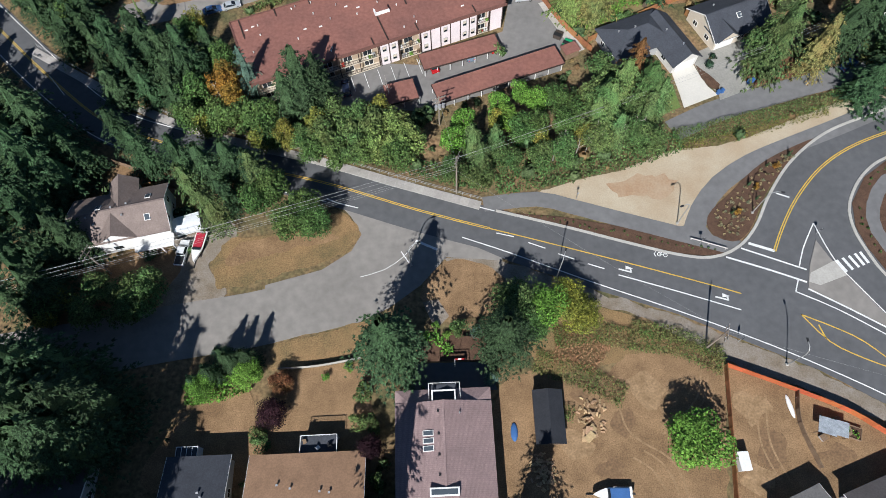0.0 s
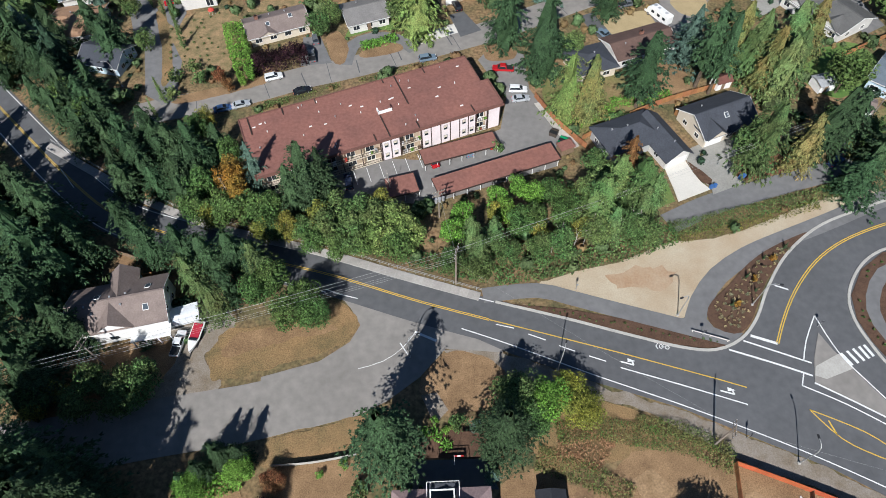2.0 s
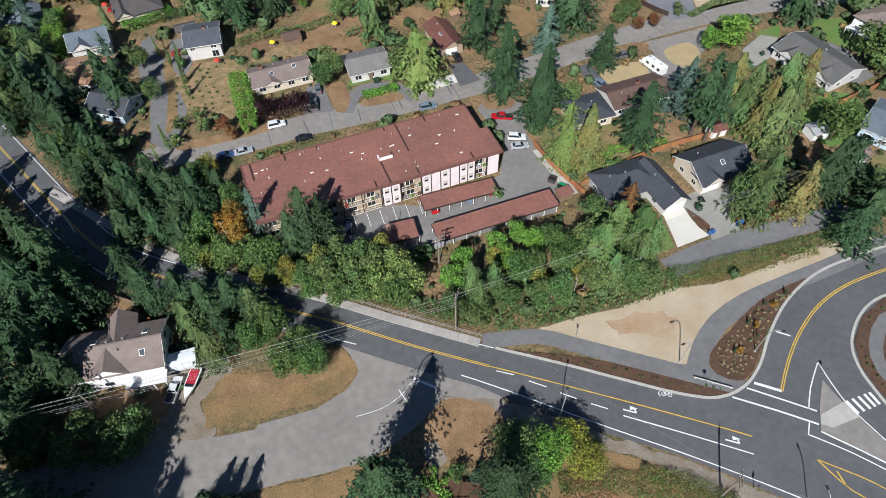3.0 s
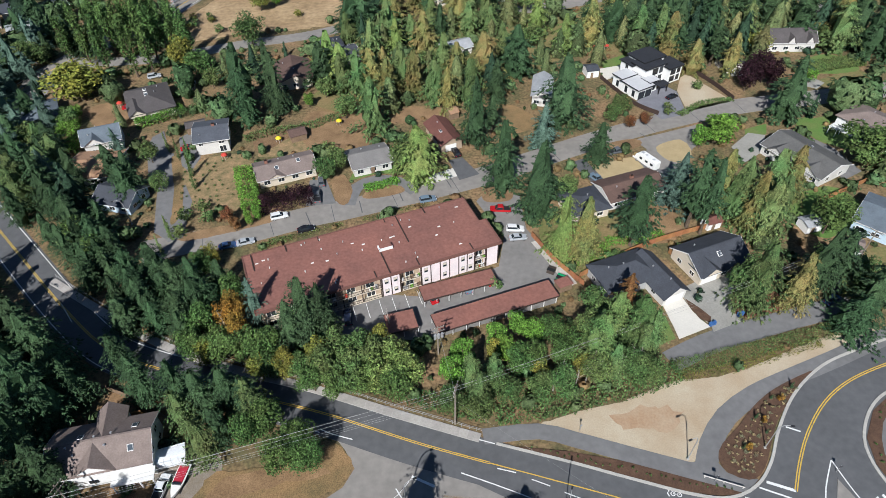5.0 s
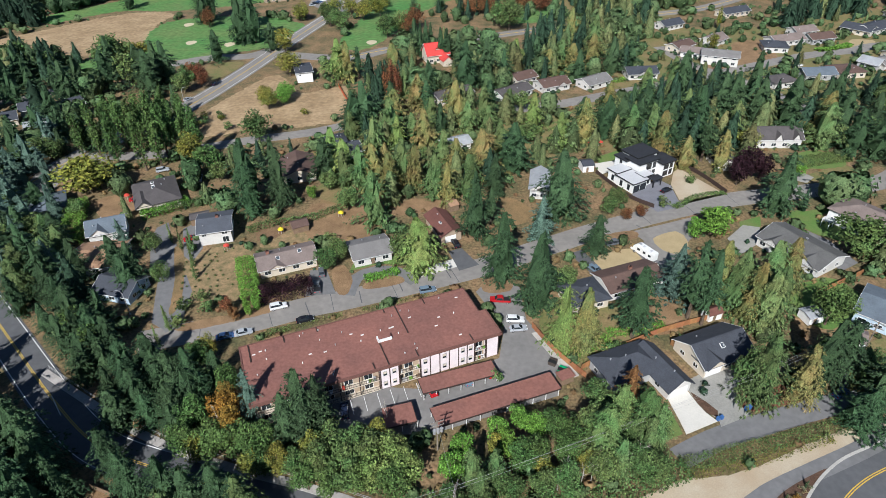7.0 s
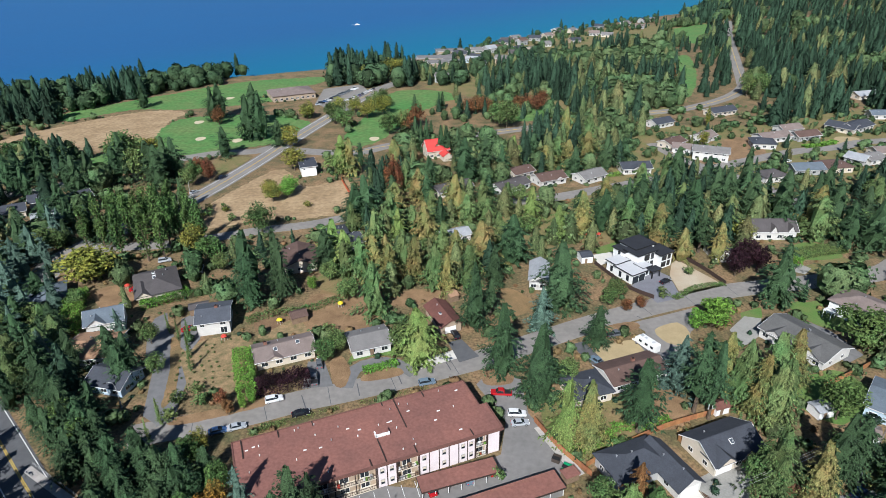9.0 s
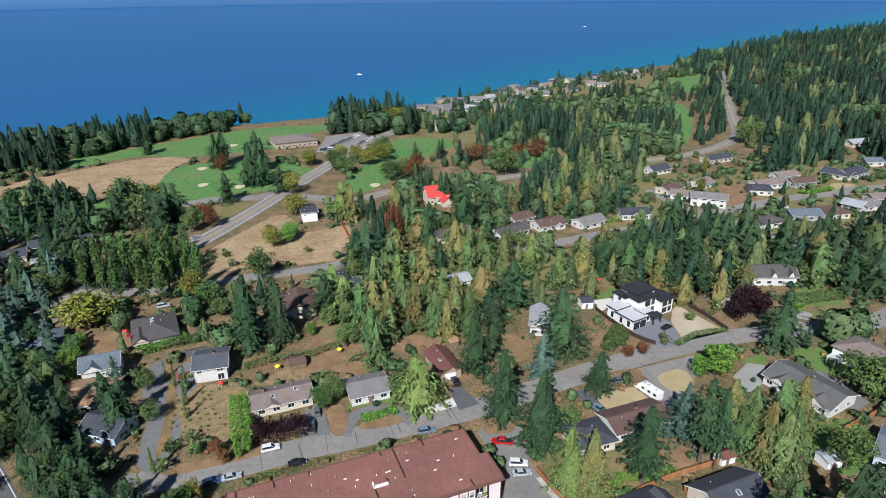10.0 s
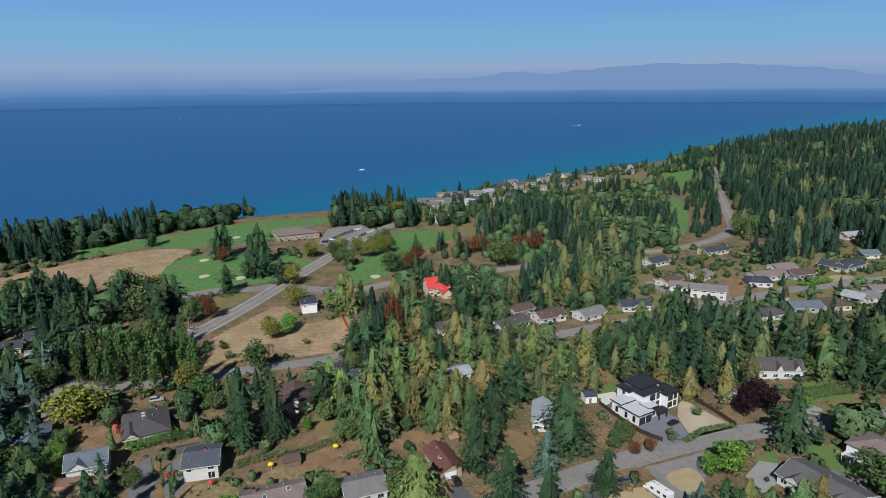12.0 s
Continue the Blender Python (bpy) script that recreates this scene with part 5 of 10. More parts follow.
house((-103.0, 144.8), (-90.2, 146.2), 13, 3.0, "tan", "off_white", label="bungalow with orange-tan roof in tree shade", rise=1.6)
house((-130.5, 175.6), (-120.7, 180.3), 11, 3.0, "bluegrey", "grey_wall", label="grey house with blue-grey hip roof", rise=2.0, hip=True)
house((-92.4, 134.6), (-82.0, 131.6), 9, 3.0, "slate", "blue_wall", label="blue house with dark roof out of view, added to cast shade", rise=2.0)
house((106.0, 197.2), (113.4, 197.4), 10, 3.2, "slate", "off_white", ridge="y", label="small house with slate gable roof", rise=2.2)
house((128.3, 214.5), (145.2, 213.9), 9, 4.0, "charcoal", "off_white", label="wide house with charcoal roof and white dormers", gables=((0.45, 2.6), (0.85, 2.6)), rise=3.0)
house((-30.5, 213.1), (-24.4, 216.5), 9, 3.0, "slate", "off_white", label="house with slate roof half hidden by firs", rise=1.8)
house((-39.3, 220.7), (-31.0, 223.5), 8, 3.0, "slate", "grey_wall", label="grey house with slate roof beyond the firs", rise=1.6, hip=True)
house((7.7, 216.4), (17.6, 220.6), 7, 3.0, "lightgrey", "off_white", label="pale roofed bungalow among cedars", rise=1.3)
# far houses
house((6.6, 263.7), (22.3, 272.8), 9, 3.0, "charcoal", "cream", label="far bungalow between trees", rise=1.6)
house((35.3, 264.8), (50.0, 274.8), 9, 3.0, "charcoal", "off_white", label="white bungalow with dark roof on a far street", rise=1.6)
house((44.5, 285.2), (54.7, 291.0), 9, 3.0, "brown", "cream", label="far bungalow with brown roof", rise=1.6)
house((55.5, 275.2), (68.6, 280.6), 10, 3.0, "brown", "off_white", label="far white house with brown roof", gables=((0.7, 4.0),), rise=1.8)
house((76.9, 277.0), (89.0, 284.1), 9, 3.0, "grey", "off_white", label="far white house with pale roof", rise=1.8)
house((99.2, 290.0), (113.7, 290.7), 10, 3.0, "slate", "off_white", label="far white bungalow with slate roof", gables=((0.5, 4.5),), rise=1.8)
house((142.4, 310.5), (158.6, 303.9), 10, 4.8, "grey", "off_white", label="white two-storey house with grey roof", rise=1.8)
house((135.8, 322.3), (144.7, 317.8), 9, 3.0, "taupe", "off_white", label="far house with taupe roof", rise=1.6)
house((136.7, 326.3), (147.9, 334.0), 9, 3.0, "brown", "cream", label="far house with brown roof", rise=1.6)
house((159.2, 335.4), (169.7, 343.5), 9, 3.0, "taupe", "off_white", label="far small house with taupe roof", rise=2.0)
house((142.5, 366.8), (155.6, 373.5), 9, 3.0, "slate", "off_white", label="far white house with slate roof", rise=2.0)
house((187.9, 390.3), (206.3, 397.6), 9, 3.0, "slate", "cream", label="far house with slate roof by the road bend", rise=2.0)
KEEP_AREAS.append([(-4.8, 286.7), (14.7, 285.5), (15.1, 323.4), (-3.5, 324.6)])
red_house = house((2.2, 319.5), (13.4, 323.0), 10, 4.6, "red", "cream", label="cream house with a bright red roof", rise=4.6, vents=0)
gablet(red_house, 4.6, 10, 6.4, "red", "cream", 3.5, 2.6, 1.5, 1.6)
gablet(red_house, 6.2, 10, 2.8, "red", "cream", 7.5, 5.4, 2.0, -6.8)
part("wing_wall", boxes((6.4, -6.5, -0.3, 11.4, 0.0, 2.7)), "cream", red_house)
house((-61.8, 296.7), (-54.6, 298.7), 13, 5.0, "slate", "white_paint", label="white commercial shed with dark flat-looking roof", rise=0.4, front=((1.5, 3.4, 0.8, 0.6),), sides=False)
house((-107.9, 451.7), (-79.5, 463.8), 24, 4.0, "taupe", "tan_wall", label="large clubhouse with taupe hip roof", rise=3.0, hip=True)
house((-183.3, 250.2), (-175.0, 254.6), 10, 3.0, "slate", "cream", label="grey roofed house by the golf road", rise=1.8)
house((-177.6, 262.4), (-168.1, 267.1), 10, 3.0, "slate", "grey_wall", label="slate roofed house by the golf road", rise=1.8)
house((-160.2, 264.0), (-153.1, 270.3), 10, 3.0, "slate", "grey_wall", label="slate roofed house behind poplars", rise=1.8)
house((-163.4, 239.3), (-152.6, 245.6), 12, 3.0, "lightgrey", "off_white", label="house with a light grey hip roof", rise=1.8, hip=True)
frng = random.Random(5)
for A, B, W, rf, hip in (((182.6, 326.2), (194.4, 323.4), 11, "slate", True), ((192.6, 333.5), (211.4, 338.7), 10, "taupe", False), ((212.5, 349.5), (225.8, 353.3), 9, "taupe", False), ((214.1, 336.2), (228.8, 339.7), 9, "brown", False),
                         ((242.8, 359.5), (252.6, 347.4), 11, "slate", False), ((255.0, 348.9), (272.4, 358.4), 11, "slate", False), ((308.1, 427.6), (325.4, 431.5), 10, "lightgrey", False), ((285.2, 378.8), (295.9, 378.1), 9, "bluegrey", False),
                         ((163.5, 273.4), (175.3, 276.6), 9, "charcoal", True), ((183.0, 283.0), (198.2, 283.6), 10, "bluegrey", False), ((200.4, 284.5), (214.0, 286.1), 11, "brown", True), ((218.9, 301.6), (224.2, 294.1), 9, "lightgrey", False),
                         ((228.5, 294.6), (238.4, 297.6), 10, "grey", False), ((240.1, 306.0), (252.1, 307.1), 9, "taupe", False)):
    house(A, B, W, 3.0, rf, frng.choice(["off_white", "cream", "off_white", "grey_wall"]), label="far bungalow with " + rf + " roof beside a pale street", rise=1.9, vents=1, hip=hip)
# shore houses, small and far
for A, rf in (((8.0, 678.0), "grey"), ((16.1, 642.8), "slate"), ((31.3, 661.7), "taupe"), ((44.8, 603.0), "slate"), ((62.3, 735.6), "grey"), ((80.9, 751.1), "charcoal"), ((104.3, 766.8), "grey"), ((128.8, 793.0), "taupe"),
              ((22.3, 582.2), "grey"), ((81.4, 685.8), "slate"), ((151.5, 843.0), "lightgrey"), ((174.0, 863.3), "grey"), ((197.7, 884.5), "slate"), ((203.8, 730.0), "grey"), ((257.5, 809.8), "taupe"), ((288.6, 874.2), "lightgrey"),
              ((296.0, 849.6), "grey"), ((45.9, 704.5), "charcoal"), ((160.2, 761.9), "grey"), ((212.9, 797.0), "slate"), ((262.7, 792.2), "taupe"), ((39.9, 591.1), "lightgrey"), ((140.0, 725.0), "taupe"), ((229.0, 838.0), "lightgrey"), ((72.0, 655.0), "brown"), ((118.0, 748.0), "slate"), ((808.2, 1278.6), "grey"), ((896.2, 1330.9), "lightgrey"), ((694.8, 1219.9), "taupe"), ((850.3, 1168.7), "grey"), ((783.3, 1330.4), "lightgrey"), ((881.3, 1374.0), "grey"), ((867.9, 1261.8), "taupe")):
    if A[1] > coast_y(A[0]) - 22:
        continue
    a = frng.uniform(-0.5, 0.9)
    L = frng.uniform(9, 13)
    house(A, (A[0] + L * math.cos(a), A[1] + L * math.sin(a)), 8.5, frng.choice([3.0, 3.4]), rf, frng.choice(["off_white", "cream", "grey_wall", "blue_wall"]), label="shoreline house with " + rf + " roof", rise=2.0, vents=0, sides=False)
for A, rf in (((29.8, 624.2), "slate"), ((49.5, 639.6), "grey"), ((64.1, 683.1), "taupe"), ((86.1, 697.4), "charcoal"), ((101.2, 713.0), "grey"), ((94.5, 639.3), "slate"), ((108.0, 627.8), "taupe"), ((118.1, 711.5), "slate"),
              ((125.1, 669.9), "grey"), ((155.6, 739.6), "charcoal"), ((177.1, 761.8), "grey"), ((197.9, 807.3), "slate"), ((193.0, 740.9), "taupe"), ((256.6, 812.9), "grey"), ((288.1, 839.2), "slate"), ((46.7, 562.5), "slate"),
              ((66.9, 583.6), "grey"), ((161.3, 686.6), "slate"), ((9.9, 508.3), "grey"), ((84.2, 619.7), "charcoal"), ((65.6, 634.8), "lightgrey"), ((104.7, 679.5), "brown")):
    if A[1] > coast_y(A[0]) - 22:
        continue
    a = frng.uniform(-0.4, 0.8)
    L = frng.uniform(9, 14)
    house(A, (A[0] + L * math.cos(a), A[1] + L * math.sin(a)), 8.5, frng.choice([3.0, 3.4, 5.0]), rf, frng.choice(["off_white", "tan_wall", "grey_wall", "cream"]), label="seaside village house with " + rf + " roof", rise=2.2, vents=0, sides=False)
for A, L in (((-3.6, 589.2), 34), ((15.4, 625.4), 26), ((5.9, 565.7), 30)):
    house(A, (A[0] + L, A[1] + 3), 16, 4.5, "grey", "tan_wall", label="long flat-looking shop row by the shore", rise=0.8, vents=6, sides=False, name="shop_row", category="building")



# ---- apartment block with carports ----
M["membrane"] = mat("brown roof membrane", (0.245, 0.108, 0.082), 0.9, col2=(0.185, 0.086, 0.068), scale=0.1, var=0.24, fine=1.4)
M["garden_red"] = mat("red plastic", (0.5, 0.06, 0.04), 0.5, var=0.15)
M["dark_trim"] = mat("dark brown trim", (0.05, 0.032, 0.026), 0.7, var=0.15)
APT = pose(-2.9, 101.3, 0, 0, 0, 19.8)


def apartment():
    ob = thing("apartment_building", APT, "long two-storey apartment block with brown flat roof", "building")
    KEEP_AREAS.append([(APT @ Vector((u, v, 0)))[:2] for u, v in ((-42, -6), (24, -6), (24, 22), (-42, 22))])
    part("wall", boxes((-37.6, 1.6, -0.3, 18.6, 18.4, 6.7)), "tan_wall", ob)
    wall = part("wall", boxes((0.2, 0.35, -0.3, 14.0, 1.6, 6.7), (17.0, 0.35, -0.3, 20.3, 8.8, 6.7), (-9.6, 0.35, -0.3, -5.0, 1.6, 6.7)), "pink_wall", ob)
    bm = bmesh.new()
    solid(bm, [(-38.3, -0.2), (20.9, -0.2), (20.9, 9.2), (19.0, 9.2), (19.0, 19.0), (-38.3, 19.0)], 6.72, 7.25)
    roof = part("roof", bm, "membrane", ob)
    rim = [(-38.3, -0.25, 20.95, 0.1), (-38.3, 18.75, 19.05, 19.05), (-38.35, -0.2, -38.05, 19.0), (20.6, -0.2, 20.95, 9.2), (18.75, 9.2, 19.05, 19.0)]
    for x0, y0, x1, y1 in rim:
        part("parapet", boxes((x0, y0, 6.68, x1, y1, 7.42)), "membrane_edge", roof)
    for u, v0, v1 in ((-7.3, 0.2, 7.5), (0.1, 8.5, 18.8), (-10.6, 0.2, 2.2), (-0.2, 0.2, 2.5), (-28, 16.6, 18.8), (-20.0, 17.2, 18.8), (-36.2, 13, 18.8), (13.5, 0.2, 2.4), (7.5, 17, 18.8), (-3, 17.6, 18.8)):
        part("roof_seam", boxes((u - 0.13, v0, 7.2, u + 0.13, v1, 7.45)), "dark_trim", roof)
    part("roof_hatch", boxes((-7.2, 8.2, 7.2, -4.2, 9.4, 8.0)), "membrane", roof)
    part("hatch_curb", boxes((-7.5, 7.9, 7.2, -7.2, 9.5, 7.95), (-7.4, 7.9, 7.2, -4.1, 8.2, 7.95)), "white_paint", roof)
    r = random.Random(3)
    for k in range(36):
        u, v = r.uniform(-36, 18), r.uniform(1.5, 17.8)
        if r.random() < 0.4:
            part("roof_vent", boxes((u - 0.36, v - 0.11, 7.2, u + 0.36, v + 0.11, 7.42)), "white_paint", roof)
        else:
            bm = bmesh.new()
            tube(bm, [(u, v, 7.2), (u, v, 7.6)], [0.1, 0.1], 8)
            tube(bm, [(u, v, 7.6), (u, v, 7.72)], [0.15, 0.12], 8)
            part("roof_vent", bm, "white_paint" if r.random() < 0.7 else "metal_pale", roof)
    # white end bays with brown pilasters and windows on two floors
    for u in (0.25, 2.6, 5.0, 7.4, 9.8, 12.0, 13.9, 17.1, 20.2, -9.5, -7.3, -5.1):
        part("pilaster", boxes((u - 0.09, 0.22, 0, u + 0.09, 0.4, 6.7)), "dark_trim", wall)
    for u in (1.4, 6.2, 10.9, 12.9, -8.4, -6.2):
        for zz in (1.0, 4.2):
            w = window(ob, u, zz, 0.8, 1.25, frame_mat="grey_wall", bars=0)
            w.matrix_local = pose(u, 0.33, zz)
            part("blind", boxes((-0.38, -0.045, 0.55, 0.38, -0.025, 1.24)), "cream", w)
    # galleries: floor slabs, rails and posts, glazed doors behind
    for u0, u1 in ((-37.4, -9.8), (-4.9, 0.1), (14.1, 16.9)):
        part("balcony", boxes((u0, 0.2, 0.1, u1, 1.65, 0.25)), "cream", ob)
        g = part("balcony", boxes((u0, 0.2, 3.1, u1, 1.65, 3.3)), "cream", ob)
        for zz in (0.25, 3.3):
            part("balcony_rail", boxes((u0, 0.22, zz + 0.92, u1, 0.28, zz + 1.0), (u0, 0.22, zz + 0.12, u1, 0.28, zz + 0.2), *[(u0 + k * 0.5, 0.23, zz + 0.1, u0 + k * 0.5 + 0.05, 0.27, zz + 0.95) for k in range(int((u1 - u0) / 0.5))]), "dark_trim", g)
        n = max(1, int((u1 - u0) / 4.6))
        for k in range(n + 1):
            uu = u0 + (u1 - u0) * k / n
            part("post", boxes((uu - 0.1, 0.25, 0, uu + 0.1, 0.45, 6.7)), "dark_trim", g)
        for k in range(n):
            uu = u0 + (u1 - u0) * (k + 0.5) / n
            for zz in (0.3, 3.35):
                w = window(ob, uu, zz, 1.9, 2.05, name="balcony_door")
                w.matrix_local = pose(uu, 1.6, zz)
    gr = random.Random(17)
    for k in range(34):
        u = gr.choice((gr.uniform(-36.5, -10.5), gr.uniform(-36.5, -10.5), gr.uniform(-4.5, -0.3), gr.uniform(14.4, 16.6)))
        zz, w_ = gr.choice((0.25, 3.3)), gr.uniform(0.3, 0.8)
        part("balcony_box", boxes((u - w_ / 2, 0.4, zz, u + w_ / 2, 0.4 + gr.uniform(0.3, 0.6), zz + gr.uniform(0.4, 1.0))), gr.choice(("white_paint", "white_paint", "garden_red", "wood", "leaf_lime", "cream", "metal_pale")), ob)
    for k in range(12):
        window(ob, -35 + k * 4.6, 1.0, 1.4, 1.2, "back", 0, 18.4)
        window(ob, -35 + k * 4.6, 4.2, 1.4, 1.2, "back", 0, 18.4)
    return ob


M["membrane_edge"] = mat("brown roof edging", (0.16, 0.075, 0.058), 0.85, scale=0.3, var=0.2)
apartment()


def carport(A, B, W, h, label):
    """A brown flat-roofed shelter on posts, near edge from A to B."""
    L, turn = plan_of(A, B)
    ob = thing("carport", pose(A[0], A[1], 0, 0, 0, turn), label, "carport")
    rf = part("roof", boxes((0, 0, h - 0.25, L, W, h)), "membrane", ob)
    part("fascia", boxes((-0.05, -0.06, h - 0.38, L + 0.05, 0.0, h + 0.05), (-0.05, W, h - 0.38, L + 0.05, W + 0.06, h + 0.05), (-0.06, 0, h - 0.38, 0, W, h + 0.05), (L, 0, h - 0.38, L + 0.06, W, h + 0.05)), "dark_trim", rf)
    n = int(L / 3)
    for k in range(n + 1):
        for y in (0.3, W - 0.3):
            part("post", boxes((L * k / n * 0.98 + 0.1, y - 0.07, -0.1, L * k / n * 0.98 + 0.24, y + 0.07, h - 0.25)), "white_paint", ob)
    return ob


carport((-2.3, 94.4), (15.2, 99.5), 4.6, 2.6, "brown flat-roofed carport sheltering parked cars")
carport((0.8, 85.0), (28.9, 94.5), 5.4, 2.6, "long brown carport at the edge of the parking lot")
carport((-10.2, 85.2), (-3.7, 86.8), 5.5, 2.6, "short brown carport half hidden by trees")
ob = thing("bin_enclosure", pose(*(29.7, 97.5), 0, 0, 0, 22), "small brown roofed bin shelter", "shed")
part("wall", boxes((0, 0, -0.1, 3.4, 2.4, 1.9)), "wood", ob)
part("roof", boxes((-0.2, -0.2, 1.9, 3.6, 2.6, 2.1)), "membrane", ob)


# ---- modern house ----
def modern_house():
    ob = thing("modern_house", pose(70.6, 183.1, 0, 0, 0, 29), "modern white house with black flat roofs", "house")
    KEEP_AREAS.append([(ob.matrix_world @ Vector((u, v, 0)))[:2] for u, v in ((-3, -12), (26, -12), (26, 19), (-3, 19))])
    blocks = [(0, 0, 6.6, 8.2, 3.6, "white_roof"), (0.3, 8.2, 6.4, 12.4, 4.0, "white_roof"), (6.6, 1.5, 10.5, 5.0, 3.8, "white_roof"), (7.5, 5, 16.5, 11.5, 6.7, "roof_black"), (10, 8.5, 19.5, 16.2, 7.1, "roof_black"), (6.6, 10.5, 12, 16, 6.0, "roof_black"),
              (16.5, 2.5, 22.5, 9, 5.6, "roof_black"), (19.2, 9, 22.8, 14, 5.0, "white_roof")]
    for x0, y0, x1, y1, h, rf in blocks:
        part("wall", boxes((x0, y0, -0.2, x1, y1, h)), "white_paint", ob)
        r = part("roof", boxes((x0 - 0.5, y0 - 0.5, h, x1 + 0.5, y1 + 0.5, h + 0.3)), rf, ob)
        part("fascia", boxes((x0 - 0.56, y0 - 0.56, h - 0.05, x1 + 0.56, y0 - 0.5, h + 0.36), (x1 + 0.5, y0 - 0.5, h - 0.05, x1 + 0.56, y1 + 0.5, h + 0.36), (x0 - 0.56, y0 - 0.5, h - 0.05, x0 - 0.5, y1 + 0.5, h + 0.36)), "metal_dark", r)
    for x0, x1 in ((0.4, 3.2), (3.5, 6.3)):
        part("garage_door", boxes((x0, -0.08, 0, x1, 0.02, 2.7), *[(x0 + 0.1, -0.11, 0.1 + k * 0.65, x1 - 0.1, -0.07, 0.65 + k * 0.65) for k in range(4)]), "glass", ob, "dark glazed garage door")
    part("porch_roof", boxes((8.5, -1.5, 3.0, 13, 1.45, 3.3)), "roof_black", ob)
    for x in (8.8, 12.5):
        part("post", boxes((x, -1.2, 0, x + 0.3, -0.9, 3.0)), "metal_dark", ob)
    for x, y, z0, w, h in ((8.6, 1.5, 0.6, 1.6, 2.2), (12.2, 5, 0.6, 2.4, 2.2), (12.2, 5, 3.7, 2.4, 2.2), (15, 5, 3.7, 1.4, 2.2), (15, 5, 0.6, 1.4, 2.2), (18.4, 2.5, 0.6, 2.2, 1.9), (21, 2.5, 0.6, 1.4, 1.9), (18.4, 2.5, 3.2, 2.2, 1.7), (21, 2.5, 3.2, 1.4, 1.7)):
        win = window(ob, x, z0, w, h, frame_mat="metal_dark")
        win.matrix_local = pose(x, y, z0)
    for x, y in ((0, 2.0), (0, 5.5), (0.3, 10), (6.6, 13)):
        window(ob, y, 0.6, 1.0, 2.0, "left", 0, 0, frame_mat="metal_dark").matrix_local = pose(x, y, 0.6 if x < 5 else 3.4, 0, 0, -90)
    for y in (3.6, 5.5, 7.5):
        for z0 in (0.7, 3.2):
            window(ob, y, z0, 1.2, 1.7, "right", 22.5, 19, frame_mat="metal_dark")
    return ob


M["white_roof"] = mat("pale grey roof membrane", (0.5, 0.5, 0.5), 0.8, scale=0.3, var=0.08)
modern_house()

# ---- white house beside the side street ----
wh = house((-69.6, 53.2), (-52.7, 56.3), 9.8, 5.0, "taupe", "white_paint", label="white two-storey house with taupe shingle roof", rise=2.6, skylights=((0.3, 0.62), (0.82, 0.25), (0.84, 0.7)), vents=6, over=0.6)


gablet(wh, 4.0, 9.8, 5.0, "taupe", "white_paint", 5.4, 7.2, 2.3)
back_wing = part("cross_gable", gable_roof(5.2, 7.4, 0, 2.3, 0.3, along_x=False), "roof_taupe", wh)
back_wing.matrix_local = pose(6.6, 5.0, 5.2)
part("wing_wall", house_walls(4.8, 7.0, 5.4, 2.2, "y"), "white_paint", back_wing).matrix_local = pose(0.2, 0.2, -5.2)
part("porch_roof", boxes((10.0, -2.6, 2.6, 17.5, 0.05, 2.85)), "white_paint", wh)
for k in range(4):
    part("porch_post", boxes((10.2 + k * 2.3, -2.5, 0, 10.4 + k * 2.3, -2.3, 2.6)), "white_paint", wh)
part("deck", boxes((6.5, 9.6, 0, 13.5, 12.5, 2.4), (6.5, 12.4, 2.4, 13.5, 12.5, 3.3)), "cedar_wood", wh)

# houses along the near edge
pink = house((-8.7, -6), (6.4, -6), 26.2, 5.6, "pink", "white_paint", ridge="y", rise=2.2, over=0.5, label="large house with pinkish tiled gable roof", vents=0)
pink_roof = [c for c in pink.children if c.name.startswith("roof")][0]
M["tile_edge"] = mat("tile edges", (0.235, 0.165, 0.16), 0.85, scale=0.4, var=0.2)


def pink_z(x):
    return 5.82 + 2.2 * (1 - abs(x - 7.55) / 7.55)


bm = bmesh.new()
for k in range(1, 39):
    for x in (-0.5 + k * 0.205, 15.55 - k * 0.205):
        box(bm, x, -0.5, pink_z(x) - 0.05, x + 0.05, 26.7, pink_z(x) + 0.022)
for k in range(86):
    y = -0.4 + k * 0.315
    for x0, x1 in ((-0.5, 7.5), (7.6, 15.6)):
        vs = [bm.verts.new((x, yy, pink_z(x) + dz)) for yy in (y, y + 0.04) for x in (x0, x1) for dz in (0.0, 0.016)]
        for f in ((0, 1, 3, 2), (4, 6, 7, 5), (1, 5, 7, 3)):
            bm.faces.new([vs[q] for q in f])
tagged(part("tile_course", bm, "tile_edge", pink_roof), kind="stuff")
part("ridge_cap", boxes((7.4, -0.5, 7.95, 7.7, 26.7, 8.1)), "roof_pink", pink_roof)
for y in (21.6, 20.4, 19.2):
    sky_ob = part("skylight", boxes((-0.92, -0.44, -0.1, 0.92, 0.44, 0.14)), "white_paint", pink_roof)
    sky_ob.matrix_local = pose(5.0, y, pink_z(5.0), 0, -16.2)
    part("pane", boxes((-0.8, -0.33, 0.12, 0.8, 0.33, 0.16)), "skylight_pane", sky_ob)
for y in (24.8, 21.2, 18.0, 15.0):
    part("roof_vent", boxes((6.5, y, pink_z(6.6) - 0.1, 6.85, y + 0.3, pink_z(6.6) + 0.24)), "metal_dark", pink_roof)
bm = bmesh.new()
tube(bm, [(10.2, 24.6, 6.9), (10.2, 24.6, 7.8)], [0.13, 0.13], 8)
part("flue", bm, "metal_pale", pink_roof)
